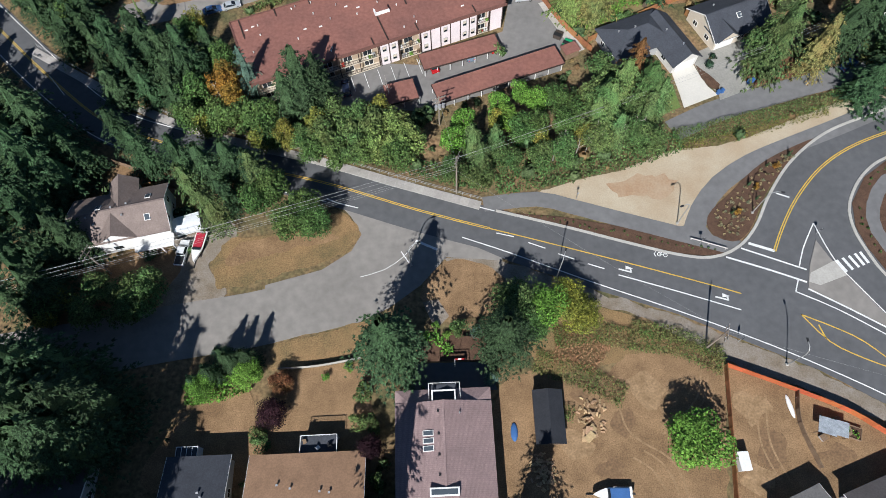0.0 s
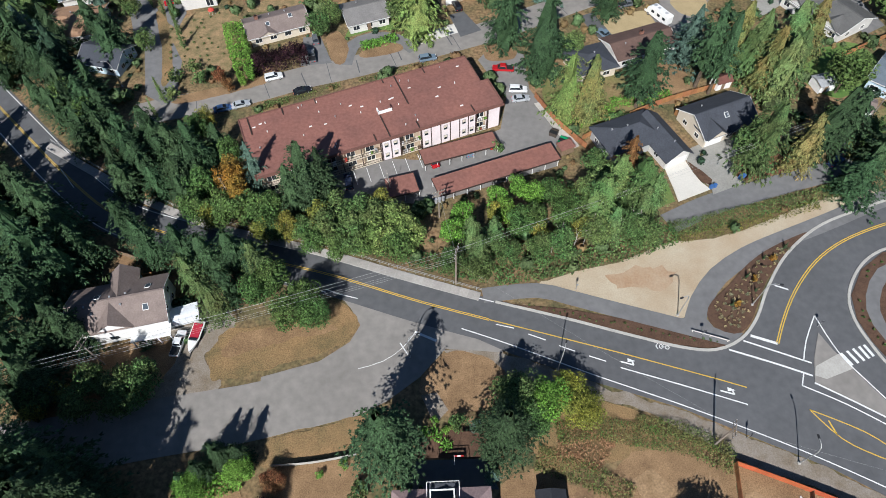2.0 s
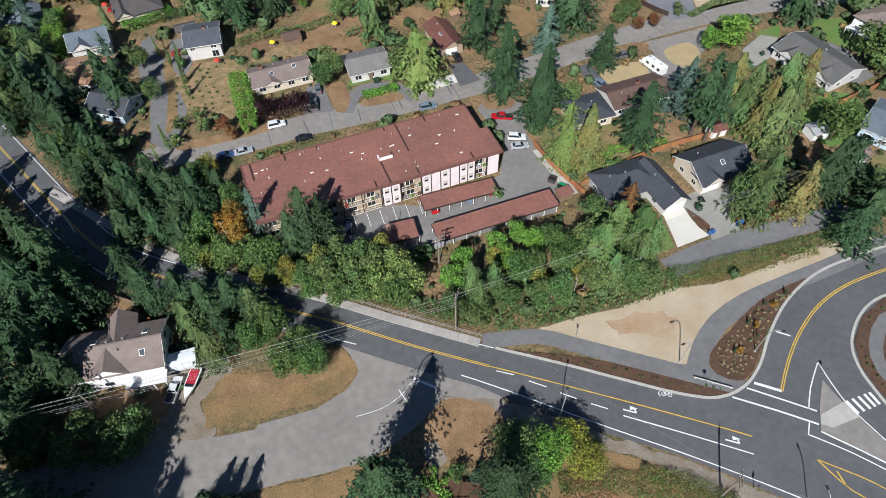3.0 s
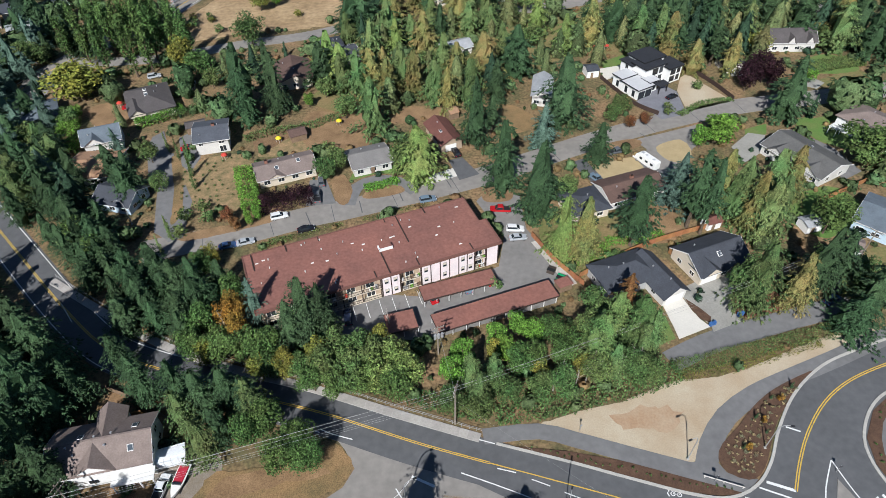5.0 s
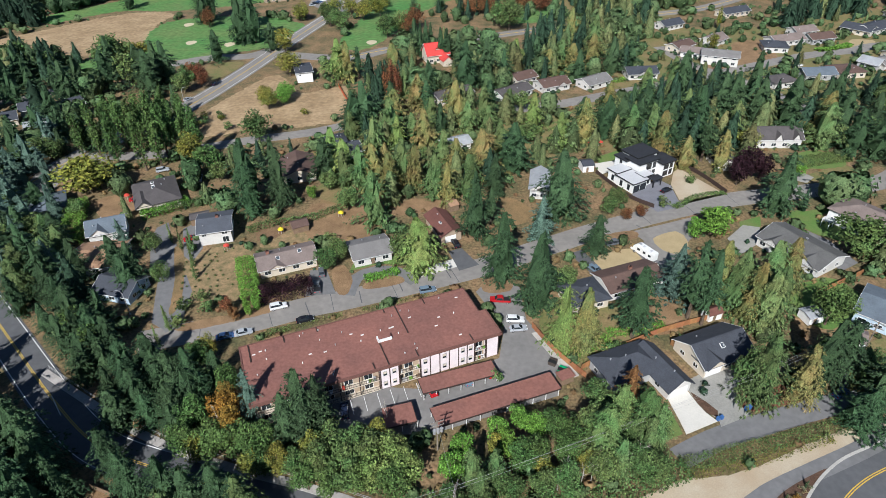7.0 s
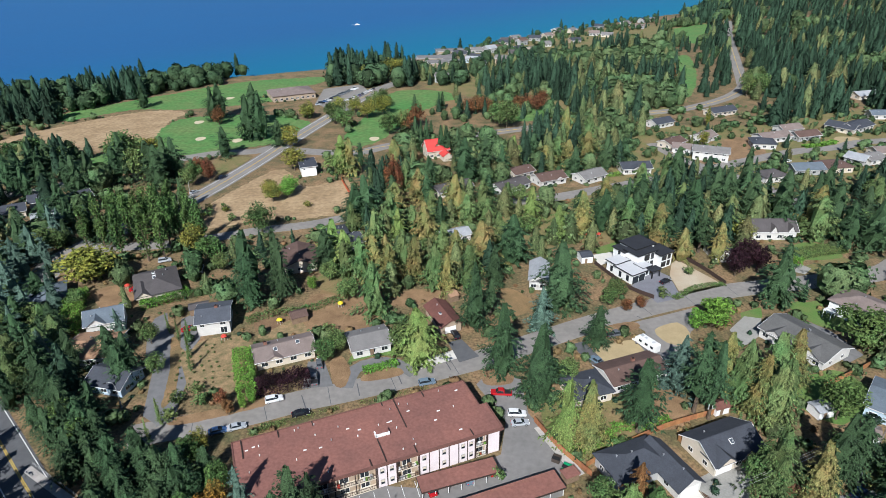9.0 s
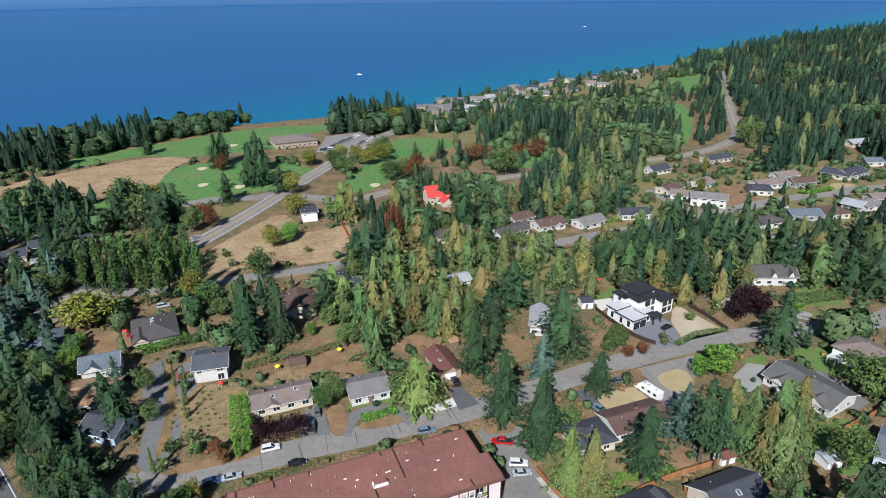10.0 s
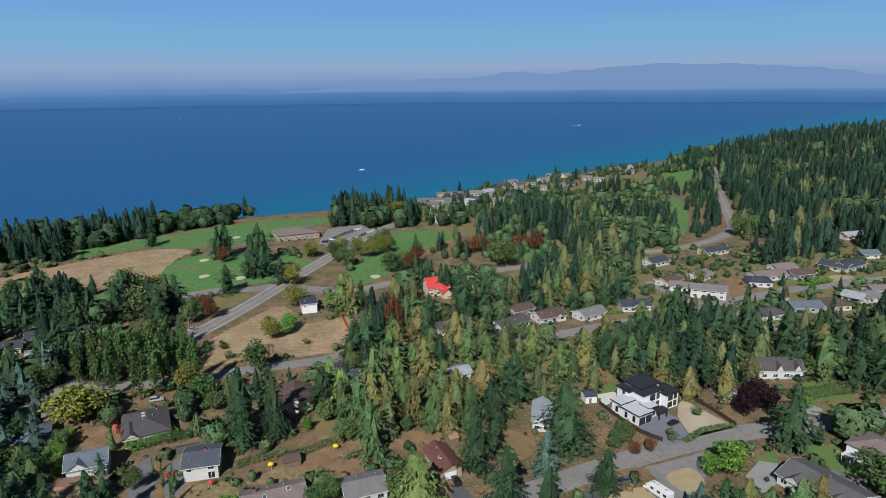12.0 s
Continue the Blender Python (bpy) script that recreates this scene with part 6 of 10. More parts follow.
roof_window = part("skylight", boxes((5.0, 12.0, 7.3, 9.6, 13.3, 8.2)), "white_paint", pink_roof)
part("pane", boxes((5.25, 12.25, 8.1, 9.35, 13.05, 8.22)), "skylight_pane", roof_window)
part("wing_wall", boxes((0.0, 26.2, -0.3, 15.1, 28.6, 5.3)), "white_paint", pink)
for sgn, x0, x1, x2 in ((1, -0.5, 1.9, 5.4), (-1, 15.6, 13.2, 9.9)):
    bm = bmesh.new()
    top = [bm.verts.new(p) for p in ((x0, 29.0, 5.45), (x2, 29.0, 5.45), (x2, 26.72, 6.3), (x1, 26.72, 6.3), (x0, 26.72, 5.45))]
    low = [bm.verts.new((v.co.x, v.co.y, v.co.z - 0.2)) for v in top]
    for f in ((top[0], top[1], top[2], top[3]), (top[0], top[3], top[4]), (low[0], low[1], low[2], low[3]), (low[0], low[3], low[4])):
        bm.faces.new(f)
    for k in range(5):
        bm.faces.new((top[k], top[(k + 1) % 5], low[(k + 1) % 5], low[k]))
    bmesh.ops.recalc_face_normals(bm, faces=bm.faces)
    part("pent_roof", bm, "roof_pink", pink)
balc = thing("roof_terrace", pose(-3.2, 20.75, 0), "dark sunken roof terrace with white railing", "terrace")
part("floor", boxes((0, 0, 5.1, 4.4, 3.0, 5.6)), "roof_slate", balc)
part("railing", boxes((-0.3, 3.0, 6.5, 5.0, 3.08, 6.6), (-0.3, 0.4, 6.5, -0.2, 3.08, 6.6), (4.9, 0.4, 6.5, 5.0, 3.08, 6.6), *[(-0.3 + k * 0.655, 3.0, 5.3, -0.25 + k * 0.655, 3.06, 6.5) for k in range(9)]), "white_paint", balc)
part("pergola", boxes((0.2, 1.5, 7.2, 4.2, 1.72, 7.4), (0.2, 0.0, 7.2, 0.42, 1.5, 7.4), (3.98, 0.0, 7.2, 4.2, 1.5, 7.4), (0.2, 1.5, 5.5, 0.42, 1.72, 7.2), (3.98, 1.5, 5.5, 4.2, 1.72, 7.2)), "white_paint", balc)
br = house((-32.8, -5), (-14.8, -5), 18.3, 3.6, "tan", "cream", rise=2.3, label="low house with orange-brown shingle roof", vents=7, chimney=(0.85, 0.45), over=0.6)
sl = house((-46.5, -5), (-37.0, -5), 18.6, 3.6, "slate", "grey_wall", rise=2.2, label="small house with dark slate gable roof", vents=4, over=0.6)
dk = house((-73, -4), (-60, -4), 18, 3.6, "charcoal", "grey_wall", rise=2.4, label="dark roofed house in the shade of firs", vents=4)
deck = thing("deck", pose(-25.3, 13.8, 0), "raised white-railed deck with garden furniture", "deck")
part("floor", boxes((0, 0, 2.2, 6.2, 3.0, 2.4)), "roof_slate", deck)
part("railing", boxes((0, 2.9, 3.2, 6.2, 3.0, 3.3), (0, 0, 3.2, 0.1, 3.0, 3.3), (6.1, 0, 3.2, 6.2, 3.0, 3.3), *[(k * 0.6, 2.92, 2.4, k * 0.6 + 0.06, 2.98, 3.2) for k in range(11)]), "white_paint", deck)
for x in (0.1, 3.0, 5.9):
    part("post", boxes((x, 2.7, -0.1, x + 0.18, 2.88, 2.2)), "white_paint", deck)
for x, y, c in ((0.5, 1.6, "wood"), (3.4, 1.0, "metal_pale"), (5.0, 1.8, "metal_dark")):
    ch = thing("deck_chair", pose(-25.3 + x, 13.8 + y, 2.4, 0, 0, 40 * x), "weathered reclining chair on the deck", "chair", "deck chairs")
    part("seat", boxes((0, 0, 0.3, 0.6, 0.6, 0.38)), c, ch)
    part("backrest", boxes((0, 0.55, 0.35, 0.6, 0.65, 0.95)), c, ch)
    for lx in (0.02, 0.52):
        for ly in (0.02, 0.52):
            part("leg", boxes((lx, ly, 0, lx + 0.06, ly + 0.06, 0.3)), c, ch)
gh = thing("greenhouse", pose(-46.3, 13.9, 0), "small lean-to greenhouse with pale frame", "greenhouse")
part("frame", boxes(*[(k * 0.9, 0, 0, k * 0.9 + 0.08, 2.0, 2.5) for k in range(5)], (0, 1.95, 2.3, 3.7, 2.05, 2.5), (0, 0, 2.4, 3.7, 0.1, 2.55)), "white_paint", gh)
part("pane", boxes((0.05, 0.05, 0.05, 3.65, 1.95, 2.42)), "glass", gh)


# ---- sheds and small structures ----
def shed(A, B, W, h, roof, wall, label, rise=0.9, ridge="x"):
    L, turn = plan_of(A, B)
    ob = thing("shed", pose(A[0], A[1], 0, 0, 0, turn), label, "shed")
    KEEP_AREAS.append([(ob.matrix_world @ Vector((u, v, 0)))[:2] for u, v in ((-1, -2), (L + 1, -2), (L + 1, W + 1), (-1, W + 1))])
    part("wall", house_walls(L, W, h, rise, ridge), wall, ob)
    part("roof", gable_roof(L, W, h, rise, 0.25, ridge == "x", 0.12), "roof_" + roof, ob)
    dr = part("door", boxes((L * 0.3, -0.06, 0, L * 0.3 + 0.9, 0.02, 1.9)), "wood", ob)
    part("door_handle", boxes((L * 0.3 + 0.7, -0.12, 0.95, L * 0.3 + 0.76, -0.05, 1.05)), "metal_dark", dr)
    return ob


shed((14.3, 13.9), (18.9, 13.8), 8.6, 2.6, "black", "wood", "long dark shingled garden shed with ragged eaves", 1.0, "y")
house((53.5, -6.0), (61.0, -3.2), 8.6, 3.2, "grey", "cream", label="house with grey shingle roof below the yards", rise=1.4, vents=3)
house((65.5, -5.0), (76.0, -1.5), 9.0, 3.2, "charcoal", "grey_wall", label="dark roofed house below the fenced yard", rise=1.4, vents=3)
shed((74.0, 98.0), (77.4, 99.4), 4.2, 2.4, "slate", "blue_wall", "small blue-walled garage beside a new house", 1.2, "y")
shed((71.9, 117.4), (75.7, 118.5), 3.0, 2.2, "maroon", "white_paint", "small red-roofed garden shed", 0.8)
shed((-42.6, 163.9), (-38.1, 165.9), 4.5, 2.2, "brown", "wood", "octagonal-looking brown garden shelter", 1.0)
shed((7.5, 174.4), (10.2, 175.7), 4, 2.2, "tan", "wood", "small tan roofed garden shed", 0.7)
shed((-76.5, 170.3), (-71.0, 172.3), 4, 2.4, "charcoal", "wood", "dark garden shed beside a house", 0.7)
shed((102.8, 106.9), (105.5, 105.2), 5, 2.4, "taupe", "white_paint", "open white shed with brown roof", 0.8)
shed((96.8, 114.9), (101.2, 115.9), 4, 2.3, "lightgrey", "white_paint", "small white shed in tree shade", 0.5)
shed((57.0, 199.0), (61.2, 199.6), 5, 2.6, "slate", "white_paint", "pool house with slate roof", 0.8)


# ---- vehicles ----
M["tyre"] = mat("tyre rubber", (0.02, 0.02, 0.02), 0.9, var=0.2)
M["rim"] = mat("alloy rim", (0.5, 0.5, 0.52), 0.3, 0.8, var=0.1)
M["lamp"] = mat("lamp lens", (0.75, 0.75, 0.72), 0.2, var=0.05)
M["tail"] = mat("red lamp lens", (0.4, 0.02, 0.02), 0.3, var=0.05)
CARPAINT = {"white": (0.75, 0.75, 0.74), "black": (0.015, 0.016, 0.02), "red": (0.42, 0.015, 0.02), "silver": (0.42, 0.44, 0.46), "grey": (0.13, 0.14, 0.15), "blue": (0.06, 0.12, 0.25), "navy": (0.02, 0.03, 0.06), "steel": (0.16, 0.22, 0.28)}
for k, c in CARPAINT.items():
    M["car_" + k] = mat(k + " car paint", c, 0.25, 0.15, var=0.06, spec=0.5)
# side profiles (x from the rear, z) of the painted body and of the glasshouse
CARS = {"sedan": (4.6, 1.8, [(0.0, 0.35), (0.0, 0.85), (0.5, 0.98), (3.4, 0.95), (4.4, 0.8), (4.6, 0.6), (4.6, 0.35)], [(0.6, 0.95), (1.2, 1.42), (2.5, 1.45), (3.4, 0.93)]),
        "suv": (4.7, 1.85, [(0.0, 0.4), (0.0, 1.0), (0.1, 1.1), (3.4, 1.08), (4.5, 0.95), (4.7, 0.7), (4.7, 0.4)], [(0.12, 1.08), (0.35, 1.66), (2.6, 1.7), (3.5, 1.06)]),
        "pickup": (5.6, 1.95, [(0.0, 0.5), (0.0, 1.1), (2.0, 1.1), (2.0, 1.12), (4.2, 1.12), (5.4, 1.05), (5.6, 0.8), (5.6, 0.5)], [(2.05, 1.1), (2.2, 1.78), (3.5, 1.82), (4.25, 1.1)])}


def prism_y(bm, prof, w0, w1):
    """Extrudes a side profile across the width; w1: half width at the top."""
    zlo, zhi = min(p[1] for p in prof), max(p[1] for p in prof)
    rows = []
    for s in (-1, 1):
        rows.append([bm.verts.new((x, s * (w0 + (w1 - w0) * (z - zlo) / (zhi - zlo)), z)) for x, z in prof])
    n = len(prof)
    for i in range(n):
        bm.faces.new((rows[0][i], rows[0][(i + 1) % n], rows[1][(i + 1) % n], rows[1][i]))
    bm.faces.new(rows[0])
    bm.faces.new(rows[1])
    bmesh.ops.recalc_face_normals(bm, faces=bm.faces)
    return bm


CARPROTO = {}


def wheel_parts(ob, spots, r=0.33, w=0.22):
    for x, y in spots:
        bm = bmesh.new()
        tube(bm, [(x, y - w / 2, r), (x, y + w / 2, r)], [r, r], 14)
        t = part("wheel", bm, "tyre", ob)
        bm = bmesh.new()
        e = w / 2 + 0.015
        tube(bm, [(x, y - e, r), (x, y + e, r)], [r * 0.6, r * 0.6], 10)
        part("rim", bm, "rim", t)


def car(kind, pos, turn, colour, label=""):
    m = pose(pos[0], pos[1], 0.05, 0, 0, turn)
    if (kind, colour) in CARPROTO:
        return copy_thing(CARPROTO[(kind, colour)], m)
    L, wd, body, cab = CARS[kind]
    ob = thing(kind if kind != "suv" else "sport_utility_car", m, label or "parked " + colour + " " + {"suv": "sport utility car", "sedan": "saloon car", "pickup": "pickup truck"}[kind] + " on asphalt", "car" if kind != "pickup" else "truck")
    off = Matrix.Translation((-L / 2, 0, 0))
    bm = prism_y(bmesh.new(), body, wd / 2, wd / 2 - 0.05)
    bmesh.ops.bevel(bm, geom=list(bm.edges), offset=0.06, segments=2, affect="EDGES", profile=0.6)
    bmesh.ops.transform(bm, matrix=off, verts=bm.verts)
    bd = part("body", bm, "car_" + colour, ob)
    bm = prism_y(bmesh.new(), cab, wd / 2 - 0.1, wd / 2 - 0.28)
    bmesh.ops.transform(bm, matrix=off, verts=bm.verts)
    gl = part("window_glass", bm, "glass", bd)
    top = max(p[1] for p in cab)
    x0, x1 = [p[0] for p in cab if p[1] > top - 0.1]
    bm = boxes((x0 - L / 2 - 0.06, -wd / 2 + 0.24, top - 0.05, x1 - L / 2 + 0.06, wd / 2 - 0.24, top + 0.05))
    bmesh.ops.bevel(bm, geom=list(bm.edges), offset=0.03, segments=1, affect="EDGES")
    part("roof", bm, "car_" + colour, bd)
    for xa, za, xb, zb in ((cab[0][0], cab[0][1], cab[1][0], cab[1][1]), (cab[3][0], cab[3][1], cab[2][0], cab[2][1])):
        for s in (-1, 1):
            bm = bmesh.new()
            tube(bm, [(xa - L / 2, s * (wd / 2 - 0.1), za), (xb - L / 2, s * (wd / 2 - 0.27), zb)], [0.05, 0.05], 5)
            part("pillar", bm, "car_" + colour, bd)
    if kind == "pickup":
        part("bed", boxes((-L / 2 + 0.12, -wd / 2 + 0.14, 1.09, -L / 2 + 1.9, wd / 2 - 0.14, 1.14)), "metal_dark", bd)
    for s in (-0.6, 0.6):
        part("headlight", boxes((L / 2 - 0.12, s - 0.18, 0.66, L / 2 + 0.02, s + 0.18, 0.82)), "lamp", bd)
        part("tail_light", boxes((-L / 2 - 0.02, s - 0.16, 0.72, -L / 2 + 0.1, s + 0.16, 0.9)), "tail", bd)
        part("mirror", boxes((0.9, s * 1.5 - 0.09, 0.95, 1.06, s * 1.5 + 0.09, 1.1)), "car_" + colour, bd)
    wheel_parts(ob, [(x, y) for x in (-L / 2 + 0.85, L / 2 - 0.9) for y in (-wd / 2 + 0.12, wd / 2 - 0.12)])
    CARPROTO[(kind, colour)] = ob
    return ob


car("suv", (-41.1, 128.4), 17, "white")
car("sedan", (-33.2, 122.8), 17, "black")
car("suv", (-0.8, 133.4), 12, "steel")
car("pickup", (18.8, 128.1), 174, "red", "parked red pickup truck with white tool racks")
car("suv", (21.9, 120.1), -5, "white")
car("sedan", (22.2, 116.8), 5, "silver")
car("sedan", (-52.7, 117.4), 17, "blue")
car("sedan", (-48.3, 118.6), 17, "silver")
car("suv", (8.1, 155.3), 105, "black")
car("pickup", (-31.8, 136.3), 100, "grey")
car("sedan", (-31.3, 143.0), 100, "grey")
car("pickup", (47.7, 140.1), 120, "steel")
car("pickup", (56.5, 153.2), 15, "grey")
car("sedan", (-74.4, 162.5), 25, "red")
car("sedan", (-0.5, 97.3), 110, "red")
car("sedan", (7.7, 100.1), 110, "steel")
car("sedan", (13.3, 102.4), 110, "red")
car("suv", (-19.9, 91.9), 100, "navy")
car("pickup", (95.0, 96.6), 70, "grey")
car("sedan", (92.3, 92.1), 30, "blue")
car("sedan", (-100.6, 187.7), 15, "red")
car("suv", (-98.5, 208.7), 20, "silver")
car("pickup", (-82.8, 201.1), 100, "white")
car("sedan", (82.7, 183.7), 30, "black")
car("suv", (0.6, 269.4), 35, "grey")
car("sedan", (-109.7, 277.9), 60, "silver")
car("sedan", (-108.1, 266.8), 60, "black")
car("sedan", (-101.8, 297.2), 60, "navy")
car("suv", (-79.5, 361.9), 60, "black")
car("pickup", (-51.0, 53.0), 82, "white", "white pickup parked beside a boat")
lot = random.Random(8)
for k in range(26):
    u, v = k % 13, k // 13
    p = Vector((-70.5, 441.7)).lerp(Vector((-48.3, 490.3)), u / 12.0) + Vector((14 * v - 4, -3 * v))
    car(lot.choice(["sedan", "suv"]), (p.x, p.y), 20 + 90 * v, lot.choice(["white", "black", "silver", "grey", "white", "blue"]))
for p, t_ in (((148.1, 311.3), 10), ((154.7, 310.8), 10), ((189.9, 303.2), 20), ((180.2, 302.0), 20)):
    car("sedan", p, t_, lot.choice(["white", "silver", "grey"]))


def motorhome(pos, turn):
    ob = thing("motorhome", pose(pos[0], pos[1], 0.05, 0, 0, turn), "large white motorhome parked on a driveway", "motorhome")
    bm = prism_y(bmesh.new(), [(0, 0.5), (0, 2.95), (0.2, 3.05), (6.6, 3.05), (7.6, 2.2), (7.8, 1.2), (8.6, 1.0), (8.6, 0.5)], 1.2, 1.15)
    bmesh.ops.bevel(bm, geom=list(bm.edges), offset=0.08, segments=2, affect="EDGES")
    bmesh.ops.translate(bm, vec=(-4.3, 0, 0), verts=bm.verts)
    b = part("body", bm, "white_paint", ob)
    part("windscreen", boxes((3.05, -0.95, 1.25, 3.45, 0.95, 2.1)), "glass", b)
    for x in (-3, -1, 1.2):
        for s in (-1, 1):
            part("window", boxes((x - 0.5, s * 1.19 - 0.03, 1.6, x + 0.5, s * 1.19 + 0.03, 2.3)), "glass", b)
    for x in (-2.6, 0.2):
        part("roof_vent", boxes((x - 0.35, -0.35, 3.0, x + 0.35, 0.35, 3.22)), "metal_pale", b)
    part("air_conditioner", boxes((1.2, -0.4, 3.0, 2.2, 0.4, 3.3)), "metal_pale", b)
    wheel_parts(ob, [(x, y) for x in (-2.6, 2.6) for y in (-1.05, 1.05)], 0.42, 0.3)


motorhome((63.8, 147.2), 120)


def boat(pos, turn, L, cover, label, z=0.75):
    ob = thing("boat", pose(pos[0], pos[1], z, 0, 0, turn), label, "boat")
    bm = bmesh.new()
    secs = []
    for k in range(8):
        t = k / 7
        w = L * 0.17 * (1 - max(0, t - 0.45) ** 2 * 3.2)
        w = max(w, 0.03)
        x = -L / 2 + L * t
        zb = -0.55 + 0.5 * max(0, t - 0.6)
        secs.append([bm.verts.new(p) for p in ((x, -w, 0.35 + 0.2 * t), (x, -w * 0.85, -0.1), (x, 0, zb), (x, w * 0.85, -0.1), (x, w, 0.35 + 0.2 * t))])
    for a, b in zip(secs, secs[1:]):
        for k in range(4):
            bm.faces.new((a[k], a[k + 1], b[k + 1], b[k]))
        bm.faces.new((a[4], a[0], b[0], b[4]))
    bm.faces.new(secs[0])
    bm.faces.new(secs[-1])
    bmesh.ops.recalc_face_normals(bm, faces=bm.faces)
    h = part("hull", bm, "white_paint", ob)
    part("cockpit_cover", boxes((-L * 0.42, -L * 0.13, 0.35, L * 0.08, L * 0.13, 0.62)), cover, h)
    part("windscreen", boxes((L * 0.08, -L * 0.12, 0.4, L * 0.14, L * 0.12, 0.85)), "glass", h)
    part("outboard_motor", boxes((-L * 0.55, -0.18, -0.1, -L * 0.49, 0.18, 0.75)), "metal_dark", h)
    tr = part("trailer", boxes((-L * 0.45, -0.8, -0.65, L * 0.3, -0.7, -0.5), (-L * 0.45, 0.7, -0.65, L * 0.3, 0.8, -0.5), (L * 0.3, -0.06, -0.65, L * 0.66, 0.06, -0.5), (-L * 0.1, -0.9, -0.6, 0.0, 0.9, -0.48)), "metal_dark", ob)
    for s in (-0.95, 0.95):
        bm = bmesh.new()
        tube(bm, [(-0.2, s - 0.1, -0.42), (-0.2, s + 0.1, -0.42)], [0.3, 0.3], 12)
        part("wheel", bm, "tyre", tr)
    return ob


M["red_canvas"] = mat("red canvas", (0.38, 0.02, 0.04), 0.8, var=0.15)
M["blue_canvas"] = mat("blue plastic", (0.05, 0.13, 0.32), 0.6, var=0.15)
M["white_tarp"] = mat("white tarpaulin", (0.72, 0.74, 0.76), 0.55, scale=1.2, var=0.12)
boat((-48.0, 54.1), 262, 6.6, "red_canvas", "white motor boat with red cockpit cover on a trailer")
boat((25.9, 5.6), 178, 6.4, "blue_canvas", "grey inflatable boat with blue deck on a trailer")
ob = thing("travel_trailer", pose(*(-50.5, 59.0), 0, 0, 0, 16), "white tarpaulin shelter beside the boat", "shelter")
part("cover", boxes((-2.6, -1.6, 0.2, 2.6, 1.6, 2.2), (-2.7, -0.9, 2.15, 2.7, 0.9, 2.45)), "white_tarp", ob)
for k in range(5):
    part("rib", boxes((-2.6 + k * 1.3 - 0.05, -1.63, 0, -2.6 + k * 1.3 + 0.05, 1.63, 2.24)), "metal_pale", ob)
ob = thing("kayak", pose(*(10.8, 16.2), 0.15, 0, 0, 88), "upturned blue plastic dinghy lying on the dirt", "dinghy")
bm = bmesh.new()
bmesh.ops.create_uvsphere(bm, u_segments=14, v_segments=8, radius=1)
bmesh.ops.scale(bm, vec=(1.6, 0.62, 0.35), verts=bm.verts)
part("hull", bm, "blue_canvas", ob)
ob = thing("utility_trailer", pose(*(48.1, 9.7), 0, 0, 0, 92), "small white box trailer by the fence", "trailer")
part("box", boxes((-1.5, -0.9, 0.45, 1.5, 0.9, 1.9)), "white_paint", ob)
part("drawbar", boxes((1.5, -0.05, 0.45, 2.4, 0.05, 0.55)), "metal_dark", ob)
wheel_parts(ob, [(0, -0.85), (0, 0.85)], 0.3)


def dumpster(pos, turn, material, label):
    ob = thing("dumpster", pose(pos[0], pos[1], 0.05, 0, 0, turn), label, "dumpster")
    bm = prism_y(bmesh.new(), [(-0.9, 0.15), (-1.0, 1.3), (1.0, 1.1), (0.9, 0.15)], 0.9, 0.95)
    part("body", bm, material, ob)
    part("lid", boxes((-1.02, -0.95, 1.3, 0.0, 0.95, 1.38)), "metal_dark", ob)
    for x in (-0.75, 0.75):
        part("caster", boxes((x - 0.1, -0.7, 0, x + 0.1, -0.6, 0.16)), "tyre", ob)


M["green_metal"] = mat("green painted steel", (0.02, 0.33, 0.13), 0.5, var=0.15)
M["brown_metal"] = mat("brown painted steel", (0.07, 0.055, 0.045), 0.6, var=0.2)
dumpster((30.7, 101.8), 60, "green_metal", "bright green steel dumpster in the parking lot")
dumpster((28.9, 104.5), 60, "brown_metal", "dark brown steel dumpster in the parking lot")


# ---- poles, wires, lamps, fences ----
M["pole_wood"] = mat("weathered pole timber", (0.24, 0.20, 0.16), 0.9, scale=0.8, var=0.25)
M["wire"] = mat("cable", (0.30, 0.30, 0.29), 0.5, var=0.05)


def utility_pole(pos, h, turn, arms=2, transformers=0, label="wooden utility pole with crossarms"):
    ob = thing("utility_pole", pose(pos[0], pos[1], 0, 0, 0, turn), label, "utility pole")
    bm = bmesh.new()
    tube(bm, [(0, 0, -0.3), (0, 0, h)], [0.19, 0.12], 10)
    part("pole", bm, "pole_wood", ob)
    for k in range(arms):
        z0 = h - 0.4 - k * 1.2
        a = part("crossarm", boxes((-1.5, -0.16, z0 - 0.08, 1.5, -0.05, z0 + 0.08)), "pole_wood", ob)
        for x in (-1.35, -0.7, 0.7, 1.35):
            bm = bmesh.new()
            tube(bm, [(x, -0.1, z0 + 0.08), (x, -0.1, z0 + 0.3)], [0.06, 0.045], 7)
            part("insulator", bm, "metal_pale", a)
    for k in range(transformers):
        bm = bmesh.new()
        x = -0.8 + 0.8 * k
        tube(bm, [(x, -0.5, h - 3.2), (x, -0.5, h - 2.1)], [0.32, 0.32], 12)
        part("transformer", bm, "metal_pale", ob)
    return ob


def wire(a, b, sag, r=0.02):
    bm = bmesh.new()
    n = 14
    pts = []
    for k in range(n + 1):
        t = k / n
        p = Vector(a).lerp(Vector(b), t)
        pts.append((p.x, p.y, p.z - sag * 4 * t * (1 - t)))
    tube(bm, pts, [r] * (n + 1), 4)
    return bm


